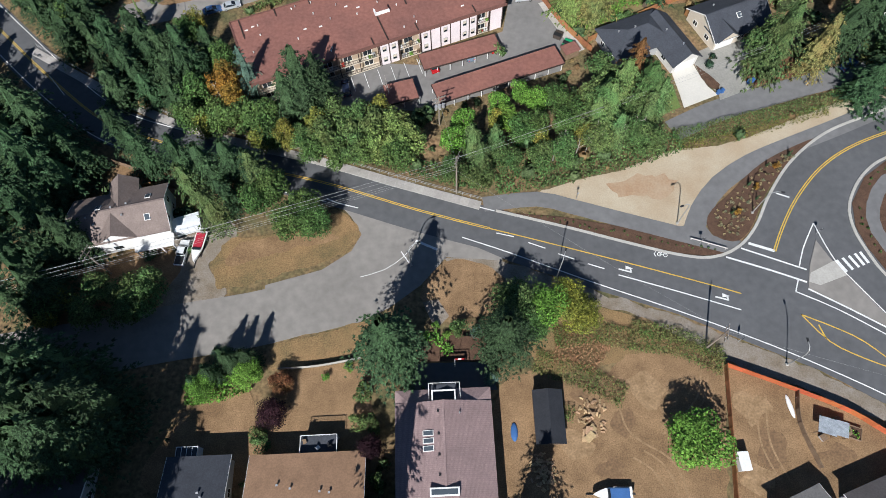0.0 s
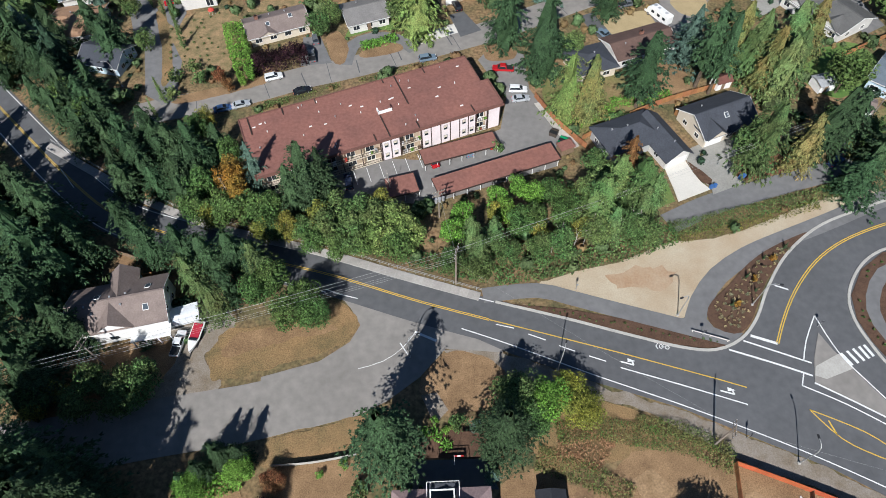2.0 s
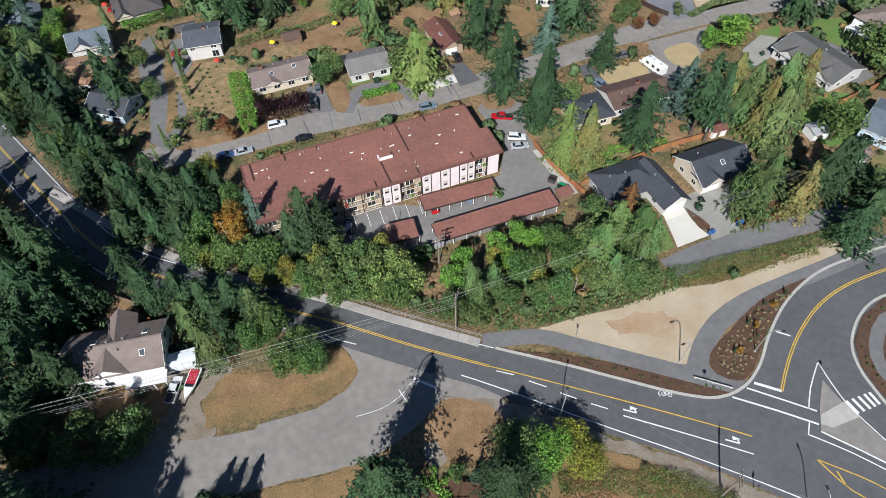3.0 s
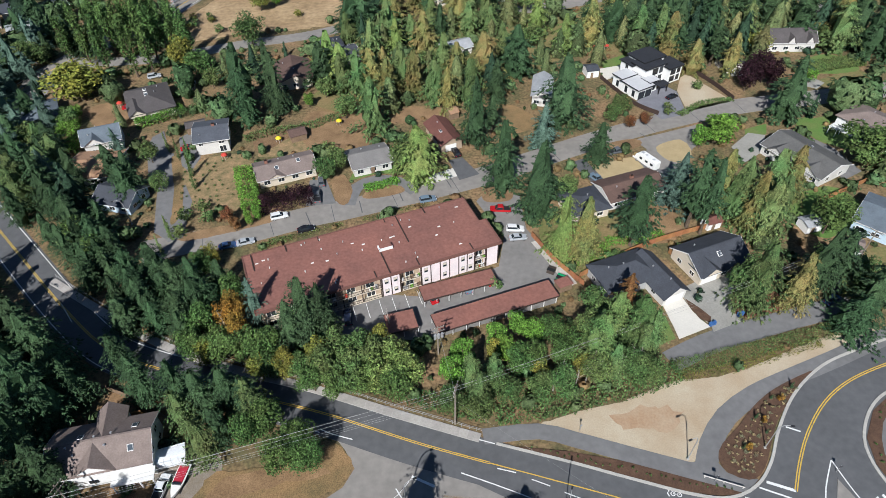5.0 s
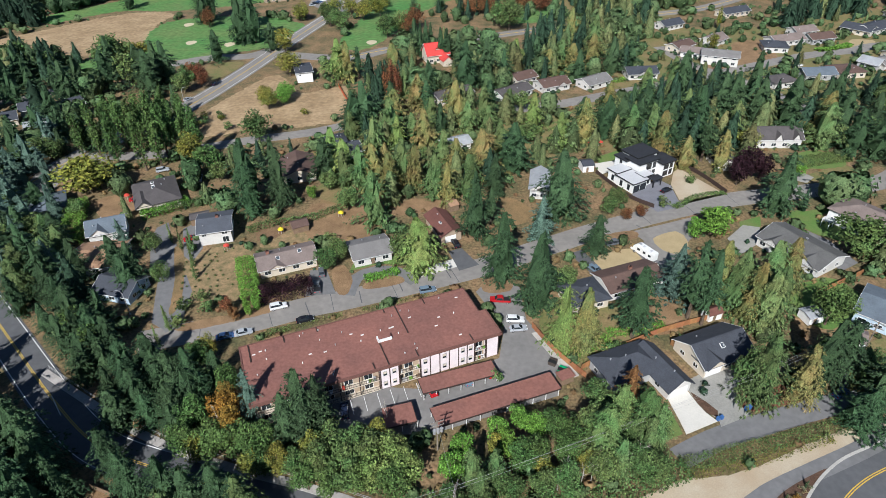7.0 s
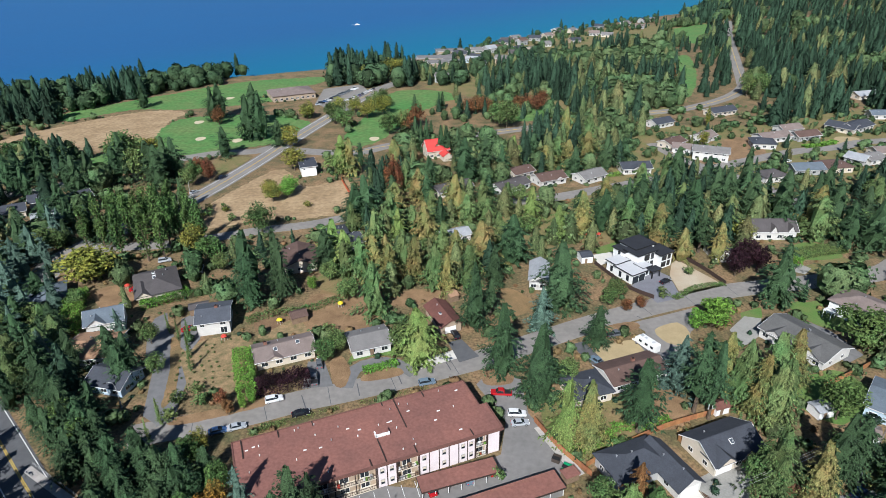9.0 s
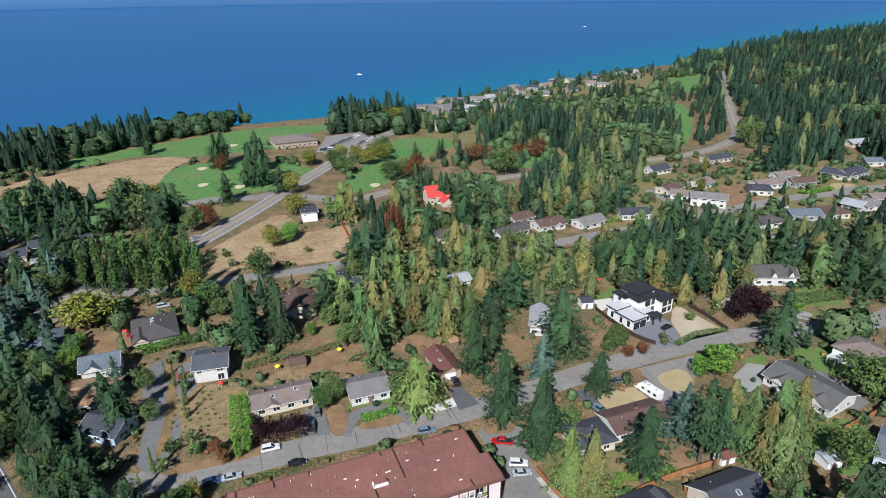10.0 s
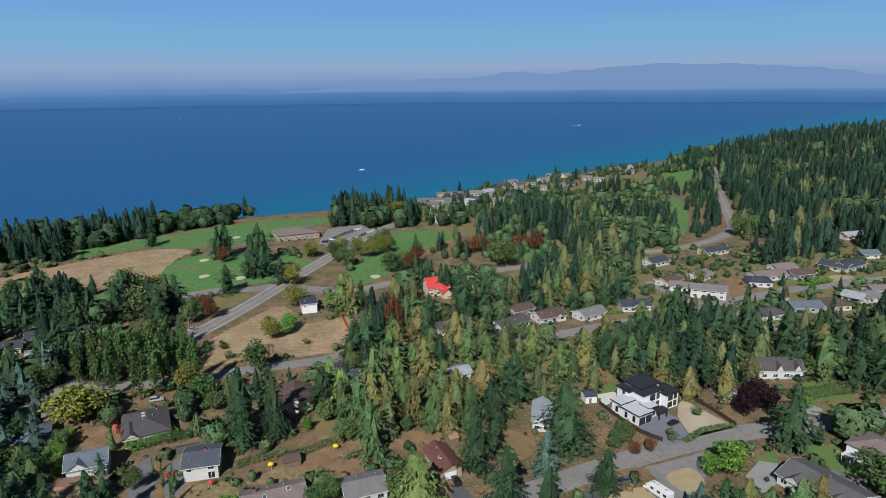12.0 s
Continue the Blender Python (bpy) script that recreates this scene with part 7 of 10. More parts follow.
P1, P2, P3 = (3.3, 64.1), (46.6, 29.3), (0.5, 81.2)
PW = (-64.7, 49.5)
PFW = (-100.4, 38.4)
utility_pole(P1, 13.2, 70)
utility_pole(P2, 10.6, 70)
utility_pole(P3, 9.5, 20, 2, 3, "utility pole carrying three grey transformers")
utility_pole(PW, 10.5, 70)
PE = (104.3, 103.8)
utility_pole(PE, 11, 120)
wires = thing("power_lines", pose(0, 0, 0), "sagging overhead power lines between poles", "power line")
for k, z0 in enumerate((13.0, 12.9, 11.7, 11.5, 8.8, 8.2)):
    o = (k % 3 - 1) * 0.9
    part("wire", wire((P1[0] + o * 0.4, P1[1] + o, z0), (PFW[0] + o * 0.3, PFW[1] + o, z0 - 1), 1.6), "wire", wires)
for k, z0 in enumerate((13.0, 12.9, 11.6)):
    o = (k - 1) * 0.9
    part("wire", wire((P1[0] + o * 0.4, P1[1] + o, z0), (PE[0] + o * 0.4, PE[1] + o, 10.8), 1.8), "wire", wires)
part("wire", wire((P1[0], P1[1], 11.5), (P3[0], P3[1], 9.0), 0.6), "wire", wires)
part("wire", wire((P1[0], P1[1], 8.5), (P2[0], P2[1], 10.2), 1.0, 0.011), "wire", wires)
part("wire", wire((P2[0], P2[1], 10.2), (130, 0, 11), 1.0, 0.011), "wire", wires)


def street_lamp(pos, h, turn, material="metal_rail", label="slim grey steel street lamp with curved arm"):
    ob = thing("street_lamp", pose(pos[0], pos[1], 0, 0, 0, turn), label, "street lamp", "street lamps")
    bm = bmesh.new()
    tube(bm, [(0, 0, -0.2), (0, 0, h * 0.8), (0.3, 0, h * 0.94), (0.9, 0, h), (1.8, 0, h + 0.05)], [0.12, 0.09, 0.08, 0.07, 0.06], 8)
    part("pole", bm, material, ob)
    part("lamp_head", boxes((1.7, -0.16, h - 0.03, 2.4, 0.16, h + 0.12)), "metal_dark", ob)
    part("base", boxes((-0.22, -0.22, -0.1, 0.22, 0.22, 0.25)), "concrete", ob)


for p, t_ in (((46.6, 54.8), 200), ((21.4, 44.4), 70), ((60.3, 25.7), 90), ((61.9, 56.4), -10), ((-6.3, 48.4), 20), ((-80.6, 127.8), 200)):
    street_lamp(p, 8.5, t_)
for p in ((-146.6, 222.1), (-108.0, 268.8), (-82.1, 347.8), (250.9, 487.1)):
    street_lamp(p, 9.5, 30)


rail = thing("barrier_rail", pose(48.3, 51.2, 0.07, 0, 0, -21.2), "low pale wooden barrier across the footpath", "barrier")
part("rail", boxes((0, -0.06, 0.5, 7.1, 0.06, 0.66)), "pale_concrete", rail)
for x in (0.2, 3.5, 6.8):
    part("post", boxes((x, -0.06, -0.1, x + 0.12, 0.06, 0.5)), "pale_concrete", rail)


def sign(pos, turn, material, label, w=0.75, h=0.75):
    ob = thing("road_sign", pose(pos[0], pos[1], 0, 0, 0, turn), label, "road sign")
    part("post", boxes((-0.04, -0.04, -0.1, 0.04, 0.04, 2.6)), "metal_rail", ob)
    part("panel", boxes((-w / 2, -0.07, 1.9, w / 2, -0.04, 1.9 + h)), material, ob)


M["sign_yellow"] = mat("yellow sign face", (0.75, 0.5, 0.03), 0.5, var=0.05)
M["sign_black"] = mat("dark sign back", (0.05, 0.05, 0.055), 0.6, var=0.1)
sign((-112.7, 134.7), 10, "sign_yellow", "yellow warning sign on a steel post")
sign((52.7, 30.3), 45, "sign_black", "diamond road sign on a steel post")
sign((73.0, 51.1), 0, "sign_black", "small road sign on the splitter island", 0.6, 0.6)
sign((27.5, 61.5), 0, "metal_rail", "small grey sign beside the path", 0.4, 0.5)
sign((50.1, 50.2), -15, "sign_black", "small road sign in the mulch strip", 0.6, 0.6)


def fence(pts, h, material, label, board=0.9, name="fence"):
    """Posts with board panels between them."""
    line = spline(pts, board * 2)
    ob = thing(name, pose(0, 0, 0), label, "fence")
    for a, b in zip(line, line[1:]):
        d = b - a
        t_ = math.degrees(math.atan2(d.y, d.x))
        p = part("fence_panel", boxes((0.06, -0.025, 0.08, d.length - 0.06, 0.025, h), (0.0, -0.05, h * 0.25, d.length, -0.02, h * 0.25 + 0.09), (0.0, -0.05, h * 0.8, d.length, -0.02, h * 0.8 + 0.09)), material, ob)
        p.matrix_local = pose(a.x, a.y, 0, 0, 0, t_)
        q = part("post", boxes((-0.06, -0.06, -0.2, 0.06, 0.06, h + 0.12)), material, ob)
        q.matrix_local = pose(a.x, a.y, 0, 0, 0, t_)
    return ob


M["fence_orange"] = mat("orange-red stained boards", (0.42, 0.11, 0.04), 0.75, scale=0.8, var=0.25, per_object=0.12)
fence([(49.2, 26.0), (59.8, 21.3), (68.4, 17.0), (73.7, 13.0), (82.3, 7.6)], 1.9, "fence_orange", "orange-red stained timber fence along the road")
fence([(49.2, 26.0), (47.5, 15.1), (45.8, 4.4), (44.2, -3.9)], 1.8, "cedar_wood", "brown timber fence between two yards")
fence([(60.6, 21.3), (59.4, 15.5), (60.9, 8.1)], 1.5, "wood", "grey timber garden fence")
fence([(25.9, 117.6), (30.3, 107.9), (35.9, 99.5)], 1.8, "cedar_wood", "orange-brown cedar fence beside the parking lot")
fence([(35.4, 102.3), (45.0, 107.9), (59.1, 114.3), (76.6, 119.6)], 1.8, "cedar_wood", "long cedar garden fence behind new houses")
fence([(105.1, 126.8), (111.6, 129.7), (123.2, 135.2)], 1.8, "cedar_wood", "cedar garden fence across a lawn")
fence([(59.4, 109.7), (62.9, 101.8)], 1.8, "cedar_wood", "cedar fence between new houses")
fence([(-30.5, 29.0), (-23.8, 29.2), (-15.7, 30.3)], 1.2, "concrete", "low pale concrete retaining wall", name="retaining_wall")
fence([(-68.5, 75.0), (-61.4, 71.9), (-52.4, 66.6)], 1.6, "wood", "grey timber garden fence under trees")
fence([(61.6, 198.3), (68.4, 181.0), (75.2, 173.3)], 1.6, "dark_trim", "dark brown timber fence beside the modern house")
fence([(93.4, 204.6), (99.0, 193.3), (102.8, 181.1)], 1.6, "dark_trim", "dark brown timber fence by the stone garden")
fence([(78.9, 224.2), (87.6, 214.5)], 1.6, "dark_trim", "dark timber fence behind a lawn")
fence([(-41.4, 290.4), (-33.3, 264.5)], 1.8, "fence_orange", "orange timber fence at the vacant field")
fence([(60.2, 19.8), (59.7, 17.4)], 1.0, "white_paint", "short white garden fence")

# firewood, lumber and clutter in the dirt yard
M["cut_wood"] = mat("split firewood", (0.45, 0.31, 0.17), 0.85, scale=2, var=0.3, per_object=0.25)
wr = random.Random(4)


def log_pile(pos, n, spread, label, size=1.0):
    ob = thing("wood_pile", pose(pos[0], pos[1], 0), label, "firewood")
    for k in range(n):
        a, d = wr.uniform(0, 6.28), spread * wr.random() ** 0.7
        p = part("log", boxes((-0.35 * size, -0.13, -0.1, 0.35 * size, 0.13, 0.1)), "cut_wood", ob)
        p.matrix_local = pose(d * math.cos(a), d * math.sin(a) * 1.4, 0.12 + wr.random() * 0.5 * (1 - d / spread), wr.uniform(-20, 20), wr.uniform(-20, 20), wr.uniform(0, 180))


log_pile((14.9, 9.6), 90, 2.2, "scattered pile of split firewood on dirt")
log_pile((24.5, 18.5), 60, 2.6, "loose split logs scattered on dirt")
ob = thing("lumber_stack", pose(*(23.5, 15.4), 0), "untidy stack of pale plywood sheets", "lumber")
for k in range(7):
    p = part("sheet", boxes((-0.9, -0.6, 0, 0.9, 0.6, 0.05)), "cut_wood", ob)
    p.matrix_local = pose(wr.uniform(-0.7, 0.7), wr.uniform(-0.7, 0.7), 0.1 + k * 0.09, wr.uniform(-4, 4), wr.uniform(-4, 4), wr.uniform(0, 90))
M["grey_tarp"] = mat("grey translucent tarpaulin", (0.34, 0.37, 0.40), 0.5, scale=1.2, var=0.35)
ob = thing("tarp_shelter", pose(*(64.2, 14.5), 0, 0, 0, -20), "makeshift shelter under pale tarpaulins", "shelter")
for x0, y0, x1, y1, zz in ((-2.4, -1.6, 0.6, 1.2, 1.9), (0.4, -1.2, 2.6, 1.4, 1.6)):
    p = part("tarp", boxes((x0, y0, zz, x1, y1, zz + 0.08)), "grey_tarp", ob)
    for x in (x0 + 0.1, x1 - 0.1):
        for y in (y0 + 0.1, y1 - 0.1):
            part("post", boxes((x - 0.04, y - 0.04, -0.1, x + 0.04, y + 0.04, zz)), "wood", ob)
for p, m in (((66.0, 15.7), "green_metal"), ((67.4, 13.7), "wood"), ((62.8, 13.0), "metal_pale")):
    c = thing("crate", pose(*p, 0, 0, 0, 25), "small crate of garden clutter in the dirt", "crate")
    part("box", boxes((-0.5, -0.5, 0, 0.5, 0.5, 0.6)), m, c)
    part("lid", boxes((-0.53, -0.53, 0.6, 0.53, 0.53, 0.66)), "wood", c)
ob = thing("canoe", pose(58.8, 18.4, 0.0, 0, 0, 96), "white upturned canoe leaning beside the fence", "canoe")
bm = bmesh.new()
bmesh.ops.create_uvsphere(bm, u_segments=14, v_segments=8, radius=1)
bmesh.ops.scale(bm, vec=(2.1, 0.42, 0.3), verts=bm.verts)
bmesh.ops.translate(bm, vec=(0, 0, 0.2), verts=bm.verts)
part("hull", bm, "white_paint", ob)
ob = thing("raised_planter", pose(67.8, 13.7, 0, 0, 0, -22), "timber raised planter full of bright green plants", "planter")
part("frame", boxes((-1.6, -1.1, -0.1, 1.6, -0.98, 0.6), (-1.6, 0.98, -0.1, 1.6, 1.1, 0.6), (-1.6, -0.98, -0.1, -1.48, 0.98, 0.6), (1.48, -0.98, -0.1, 1.6, 0.98, 0.6)), "wood", ob)
part("soil", boxes((-1.48, -0.98, 0.0, 1.48, 0.98, 0.45)), "mulch", ob)
prng = random.Random(31)
for k in range(14):
    px_, py_ = prng.uniform(-1.2, 1.2), prng.uniform(-0.7, 0.7)
    V, F, _ = leafy_geo(prng, 0.55, 0.3, 0.0, 4, 30, 0.12)
    q = share("plant", mesh_of("plant", V, F, "leaf_lime"), ob, pose(px_, py_, 0.42))
for p in ((61.9, 86.2), (69.2, 88.7)):
    for k in range(2):
        c = thing("wheelie_bin", pose(p[0] + 0.9 * k, p[1] + 0.3 * k, 0.05, 0, 0, 20), "blue plastic recycling bin at the kerb", "bin", "recycling bins")
        part("body", boxes((-0.3, -0.3, 0, 0.3, 0.3, 0.9)), "blue_canvas", c)
        part("lid", boxes((-0.33, -0.34, 0.9, 0.33, 0.34, 0.98)), "blue_canvas", c)
ob = thing("flag_pole", pose(*(1.2, 28.0), 0, 0, 0, 0), "white flagpole with a red and white flag", "flag")
bm = bmesh.new()
tube(bm, [(0, 0, 0), (0, 0, 6)], [0.06, 0.04], 8)
part("pole", bm, "white_paint", ob)
part("flag", boxes((0.05, -0.02, 5.0, 0.5, 0.02, 5.8), (1.1, -0.02, 5.0, 1.6, 0.02, 5.8)), "tail", ob)
part("flag_field", boxes((0.5, -0.02, 5.0, 1.1, 0.02, 5.8)), "white_paint", ob)
for p in ((-919.5, 2438.2), (-84.4, 864.7), (458.6, 1822.0)):
    c = thing("motor_boat", pose(p[0] * 1.045, p[1] * 1.045, -5.0, 0, 0, 10), "tiny white motor boat on the sea", "boat")
    part("hull", boxes((-3, -1.0, -0.3, 2.6, 1.0, 0.8), (2.6, -0.5, -0.1, 4, 0.5, 0.8)), "white_paint", c)
    part("cabin", boxes((-1.0, -0.8, 0.8, 1.2, 0.8, 1.8)), "white_paint", c)
    part("wake", boxes((-26 if p[0] > 100 else -9, -0.7, -0.1, -4, 0.7, 0.12)), "white_paint", c)
ob = thing("garden_arbor", pose(*(125.6, 158.1), 0, 0, 0, 30), "white timber garden arbor on a lawn", "arbor")
for x in (0, 2.4):
    for y in (0, 2.4):
        part("post", boxes((x - 0.08, y - 0.08, -0.1, x + 0.08, y + 0.08, 2.4)), "white_paint", ob)
part("roof", boxes(*[(-0.4, k * 0.4 - 0.05, 2.4, 2.8, k * 0.4 + 0.05, 2.55) for k in range(7)], *[(k * 0.4 - 0.05, -0.4, 2.55, k * 0.4 + 0.05, 2.8, 2.68) for k in range(7)]), "white_paint", ob)
M["garden_yellow"] = mat("yellow plastic", (0.7, 0.55, 0.03), 0.5, var=0.15)
for p, m, words in (((-46.8, 164.8), "garden_yellow", "round yellow garden tent"), ((-28.7, 173.7), "garden_yellow", "yellow heap under a cover"), ((-104.1, 189.0), "garden_red", "red garden parasol beside a house"), ((-61.9, 156.7), "garden_red", "red awning over a terrace"), ((64.4, 219.8), "garden_red", "red garden play set"), ((68.7, 220.5), "garden_red", "red garden play set")):
    ob = thing("garden_canopy", pose(*p, 0, 0, 0, 20), words, "canopy")
    bm = bmesh.new()
    tube(bm, [(0, 0, 1.5), (0, 0, 1.8), (0, 0, 2.2)], [1.0, 0.85, 0.08], 8)
    part("cover", bm, m, ob)
    for k in range(4):
        a = k * 1.57
        part("post", boxes((math.cos(a) * 0.8 - 0.04, math.sin(a) * 0.8 - 0.04, -0.1, math.cos(a) * 0.8 + 0.04, math.sin(a) * 0.8 + 0.04, 1.6)), "metal_pale", ob)


# ---- single trees ----
for p in ((-9.8, 29.1),):
    tree("great_fir", p, 26 * trng.uniform(0.9, 1.08), 1.1)
for p in ((9.8, 30.9),):
    tree("great_fir", p, 17 * trng.uniform(0.9, 1.08), 1.35)
for p in ((12.4, 38.0),):
    tree("maple", p, 9.5 * trng.uniform(0.9, 1.08), 1.35)
for p in ((18.4, 37.5),):
    tree("maple", p, 8.5 * trng.uniform(0.9, 1.08), 1.3, "leaf_lime")
for p in ((16.0, 34.0),):
    tree("maple", p, 7.5 * trng.uniform(0.9, 1.08), 1.2, "leaf_dark")
for p in ((24.2, 35.5), (21.7, 38.8),):
    tree("maple", p, 8.0 * trng.uniform(0.9, 1.08), 1.25, "leaf_gold")
for p in ((40.4, 12.9),):
    tree("maple", p, 8 * trng.uniform(0.9, 1.08), 1.75, "leaf_lime")
for x, y, h in ((-38.0, 30.0, 8.5), (-41.5, 28.0, 8.0), (-35.2, 30.4, 8.5), (-44.3, 26.6, 7.0), (-39.8, 31.2, 7.5)):
    tree("cedar", (x, y), h, 1.0, "fir", "dark green conifer in a garden hedge")
for p in ((-35.1, 27.7), (-43.1, 25.6),):
    tree("maple", p, 6 * trng.uniform(0.9, 1.08), 1.2, "leaf_lime")
for p in ((-29.4, 26.0),):
    tree("maple", p, 5 * trng.uniform(0.9, 1.08), 1.3, "leaf_rust")
for p in ((-30.8, 20.9),):
    tree("maple", p, 5.5 * trng.uniform(0.9, 1.08), 1.3, "leaf_purple")
for p in ((-32.4, 15.8), (-33.0, 17.6), (-12.6, 8.8), (-15.1, 23.9), (-16.0, 18.7), (-13.6, 18.2), (2.5, 34.8),):
    tree("bush", p, 3.5 * trng.uniform(0.9, 1.08), 1, "leaf")
for p in ((-13.2, 14.5),):
    tree("maple", p, 6.5 * trng.uniform(0.9, 1.08), 1, "leaf_purple")
for p in ((5.5, 34.2), (7.5, 25.3),):
    tree("spruce", p, 5 * trng.uniform(0.9, 1.08), 1.2)
for p in ((-21.9, 27.2), (-17.9, 28.7), (1.5, 34.9), (-2.1, 35.6), (-0.1, 33.9),):
    tree("bush", p, 1.6 * trng.uniform(0.9, 1.08), 1.2, "leaf_lime")
for p in ((-58.4, 21.2), (-59.6, 16.7), (-62.1, 20.6), (-66.0, 15.5),):
    tree("great_fir", p, 25 * trng.uniform(0.9, 1.08), 1.15)
for p in ((-64.5, 20.3), (-67.9, 21.2), (-70.6, 25.2), (-66.2, 23.5), (-72.0, 22.2), (-65.0, 27.4), (-74.9, 28.7), (-76.0, 24.7),):
    tree("fir", p, 27 * trng.uniform(0.9, 1.08), 1.1)
for p in ((-77.3, 76.3), (-75.8, 67.0), (-81.7, 72.2), (-77.4, 60.1), (-77.2, 49.3),):
    tree("fir", p, 24 * trng.uniform(0.9, 1.08), 1)
for p in ((-74.8, 71.9), (-77.4, 61.0),):
    tree("fir", p, 15 * trng.uniform(0.9, 1.08), 1)
for p in ((-73.7, 51.7), (-69.3, 53.7), (-72.8, 44.3), (-75.7, 41.4),):
    tree("fir", p, 17 * trng.uniform(0.9, 1.08), 1.1)
for p in ((-64.3, 44.8), (-58.6, 44.0), (-54.3, 45.4), (-65.3, 40.0), (-72.9, 42.5), (-58.3, 39.7), (-55.7, 41.7),):
    tree("maple", p, 8.5 * trng.uniform(0.9, 1.08), 1.1, "leaf")
for p in ((-70.4, 43.0), (-73.1, 39.3),):
    tree("alder", p, 7 * trng.uniform(0.9, 1.08), 1, "leaf_yellow")
for p in ((-65.5, 78.9), (-58.9, 72.5),):
    tree("great_fir", p, 14 * trng.uniform(0.9, 1.08), 1.15)
for p in ((-51.0, 70.7), (-45.9, 68.5), (-41.2, 69.6),):
    tree("great_fir", p, 15 * trng.uniform(0.9, 1.08), 1.1)
for p in ((-36.5, 67.7),):
    tree("cedar", p, 13 * trng.uniform(0.9, 1.08), 1.2)
for p in ((-37.3, 68.0), (-41.6, 61.9),):
    tree("fir", p, 14 * trng.uniform(0.9, 1.08), 0.95)
for p in ((-33.0, 64.1), (-26.3, 59.4), (-29.3, 56.6), (-36.1, 61.8), (-24.6, 56.3),):
    tree("maple", p, 10 * trng.uniform(0.9, 1.08), 1, "leaf_dark")
for p in ((-44.2, 59.2), (-49.2, 65.6),):
    tree("cedar", p, 13 * trng.uniform(0.9, 1.08), 1)
for p in ((-27.7, 86.1),):
    tree("great_fir", p, 23 * trng.uniform(0.9, 1.08), 1.1)
for p in ((-72.2, 105.5), (-66.7, 106.5), (-60.4, 101.3), (-65.9, 95.6), (-54.0, 95.0), (-68.9, 90.8),):
    tree("cedar", p, 12 * trng.uniform(0.9, 1.08), 1.35, "fir", "broad dark green cedar above the road")
for p in ((-62.5, 99.7), (-69.5, 100.1), (-57.1, 91.8), (-51.9, 96.5), (-61.6, 90.4), (-54.8, 86.9),):
    tree("fir", p, 11 * trng.uniform(0.9, 1.08), 1.4)
for p in ((-45.0, 90.3), (-42.4, 85.4),):
    tree("maple", p, 12 * trng.uniform(0.9, 1.08), 0.75, "leaf_orange")
for p in ((-39.3, 90.2),):
    tree("spruce", p, 17 * trng.uniform(0.9, 1.08), 0.8)
for p in ((-24.6, 87.8), (-30.5, 83.5),):
    tree("fir", p, 17 * trng.uniform(0.9, 1.08), 1)
for p in ((-51.5, 82.2), (-46.0, 81.2), (-40.8, 80.9), (-51.5, 88.3), (-45.1, 82.6), (-36.4, 78.5), (-35.1, 81.3),):
    tree("alder", p, 11 * trng.uniform(0.9, 1.08), 1, "leaf_dark")
for p in ((-48.9, 80.7), (-36.6, 76.4), (-31.5, 76.9),):
    tree("alder", p, 9 * trng.uniform(0.9, 1.08), 1, "leaf_yellow")
for p in ((-21.0, 79.9), (-17.4, 77.5), (-15.2, 79.6), (-22.9, 74.9), (-18.3, 73.3), (-12.8, 77.3),):
    tree("alder", p, 11 * trng.uniform(0.9, 1.08), 1.05, "leaf")
for p in ((-8.3, 77.1), (-5.4, 73.4), (-9.4, 72.9), (-12.7, 73.0),):
    tree("alder", p, 11 * trng.uniform(0.9, 1.08), 1, "cedar_lime", "yellow-green leafy roadside tree")
for p in ((-24.9, 80.2), (-12.0, 81.8),):
    tree("alder", p, 9 * trng.uniform(0.9, 1.08), 1, "leaf_yellow")
for p in ((-15.1, 72.5), (-8.3, 70.8), (-20.6, 71.4), (-25.2, 73.0),):
    tree("maple", p, 10 * trng.uniform(0.9, 1.08), 1, "leaf_dark")
for p in ((6.8, 72.0), (8.1, 67.2), (11.3, 71.8),):
    tree("cedar", p, 12 * trng.uniform(0.9, 1.08), 0.9)
for p in ((12.9, 82.0), (18.0, 85.7), (20.7, 83.2), (3.0, 73.7), (5.5, 77.9), (14.9, 78.9),):
    tree("alder", p, 9 * trng.uniform(0.9, 1.08), 1, "leaf_lime")
for p in ((16.8, 75.1), (24.8, 82.9), (26.1, 76.1), (20.4, 76.4), (27.9, 80.4), (33.8, 80.1),):
    tree("maple", p, 10 * trng.uniform(0.9, 1.08), 0.9, "leaf_dark")
for p in ((32.9, 83.2), (36.9, 85.3), (35.1, 88.6),):
    tree("alder", p, 11 * trng.uniform(0.9, 1.08), 1, "leaf")
for p in ((39.0, 84.5), (42.8, 81.2), (34.1, 77.2),):
    tree("cedar", p, 16 * trng.uniform(0.9, 1.08), 1.1, "leaf", "dense green cedar at the edge of the wood")
for p in ((42.5, 89.2),):
    tree("cedar", p, 16 * trng.uniform(0.9, 1.08), 0.9, "leaf_rust")
for p in ((42.9, 77.2), (36.4, 73.3), (45.8, 80.0),):
    tree("cedar", p, 13 * trng.uniform(0.9, 1.08), 1)
for p in ((21.4, 73.5), (29.6, 74.5), (12.6, 78.3),):
    tree("alder", p, 8 * trng.uniform(0.9, 1.08), 0.9, "leaf_yellow")
for p in ((39.5, 73.3), (32.5, 72.2), (42.6, 71.7), (25.3, 69.8), (20.6, 68.7), (14.0, 69.0), (8.1, 65.3), (2.7, 66.9),):
    tree("maple", p, 9 * trng.uniform(0.9, 1.08), 1, "leaf")
for p in ((37.2, 132.6), (28.3, 126.3),):
    tree("maple", p, 8 * trng.uniform(0.9, 1.08), 1, "leaf")
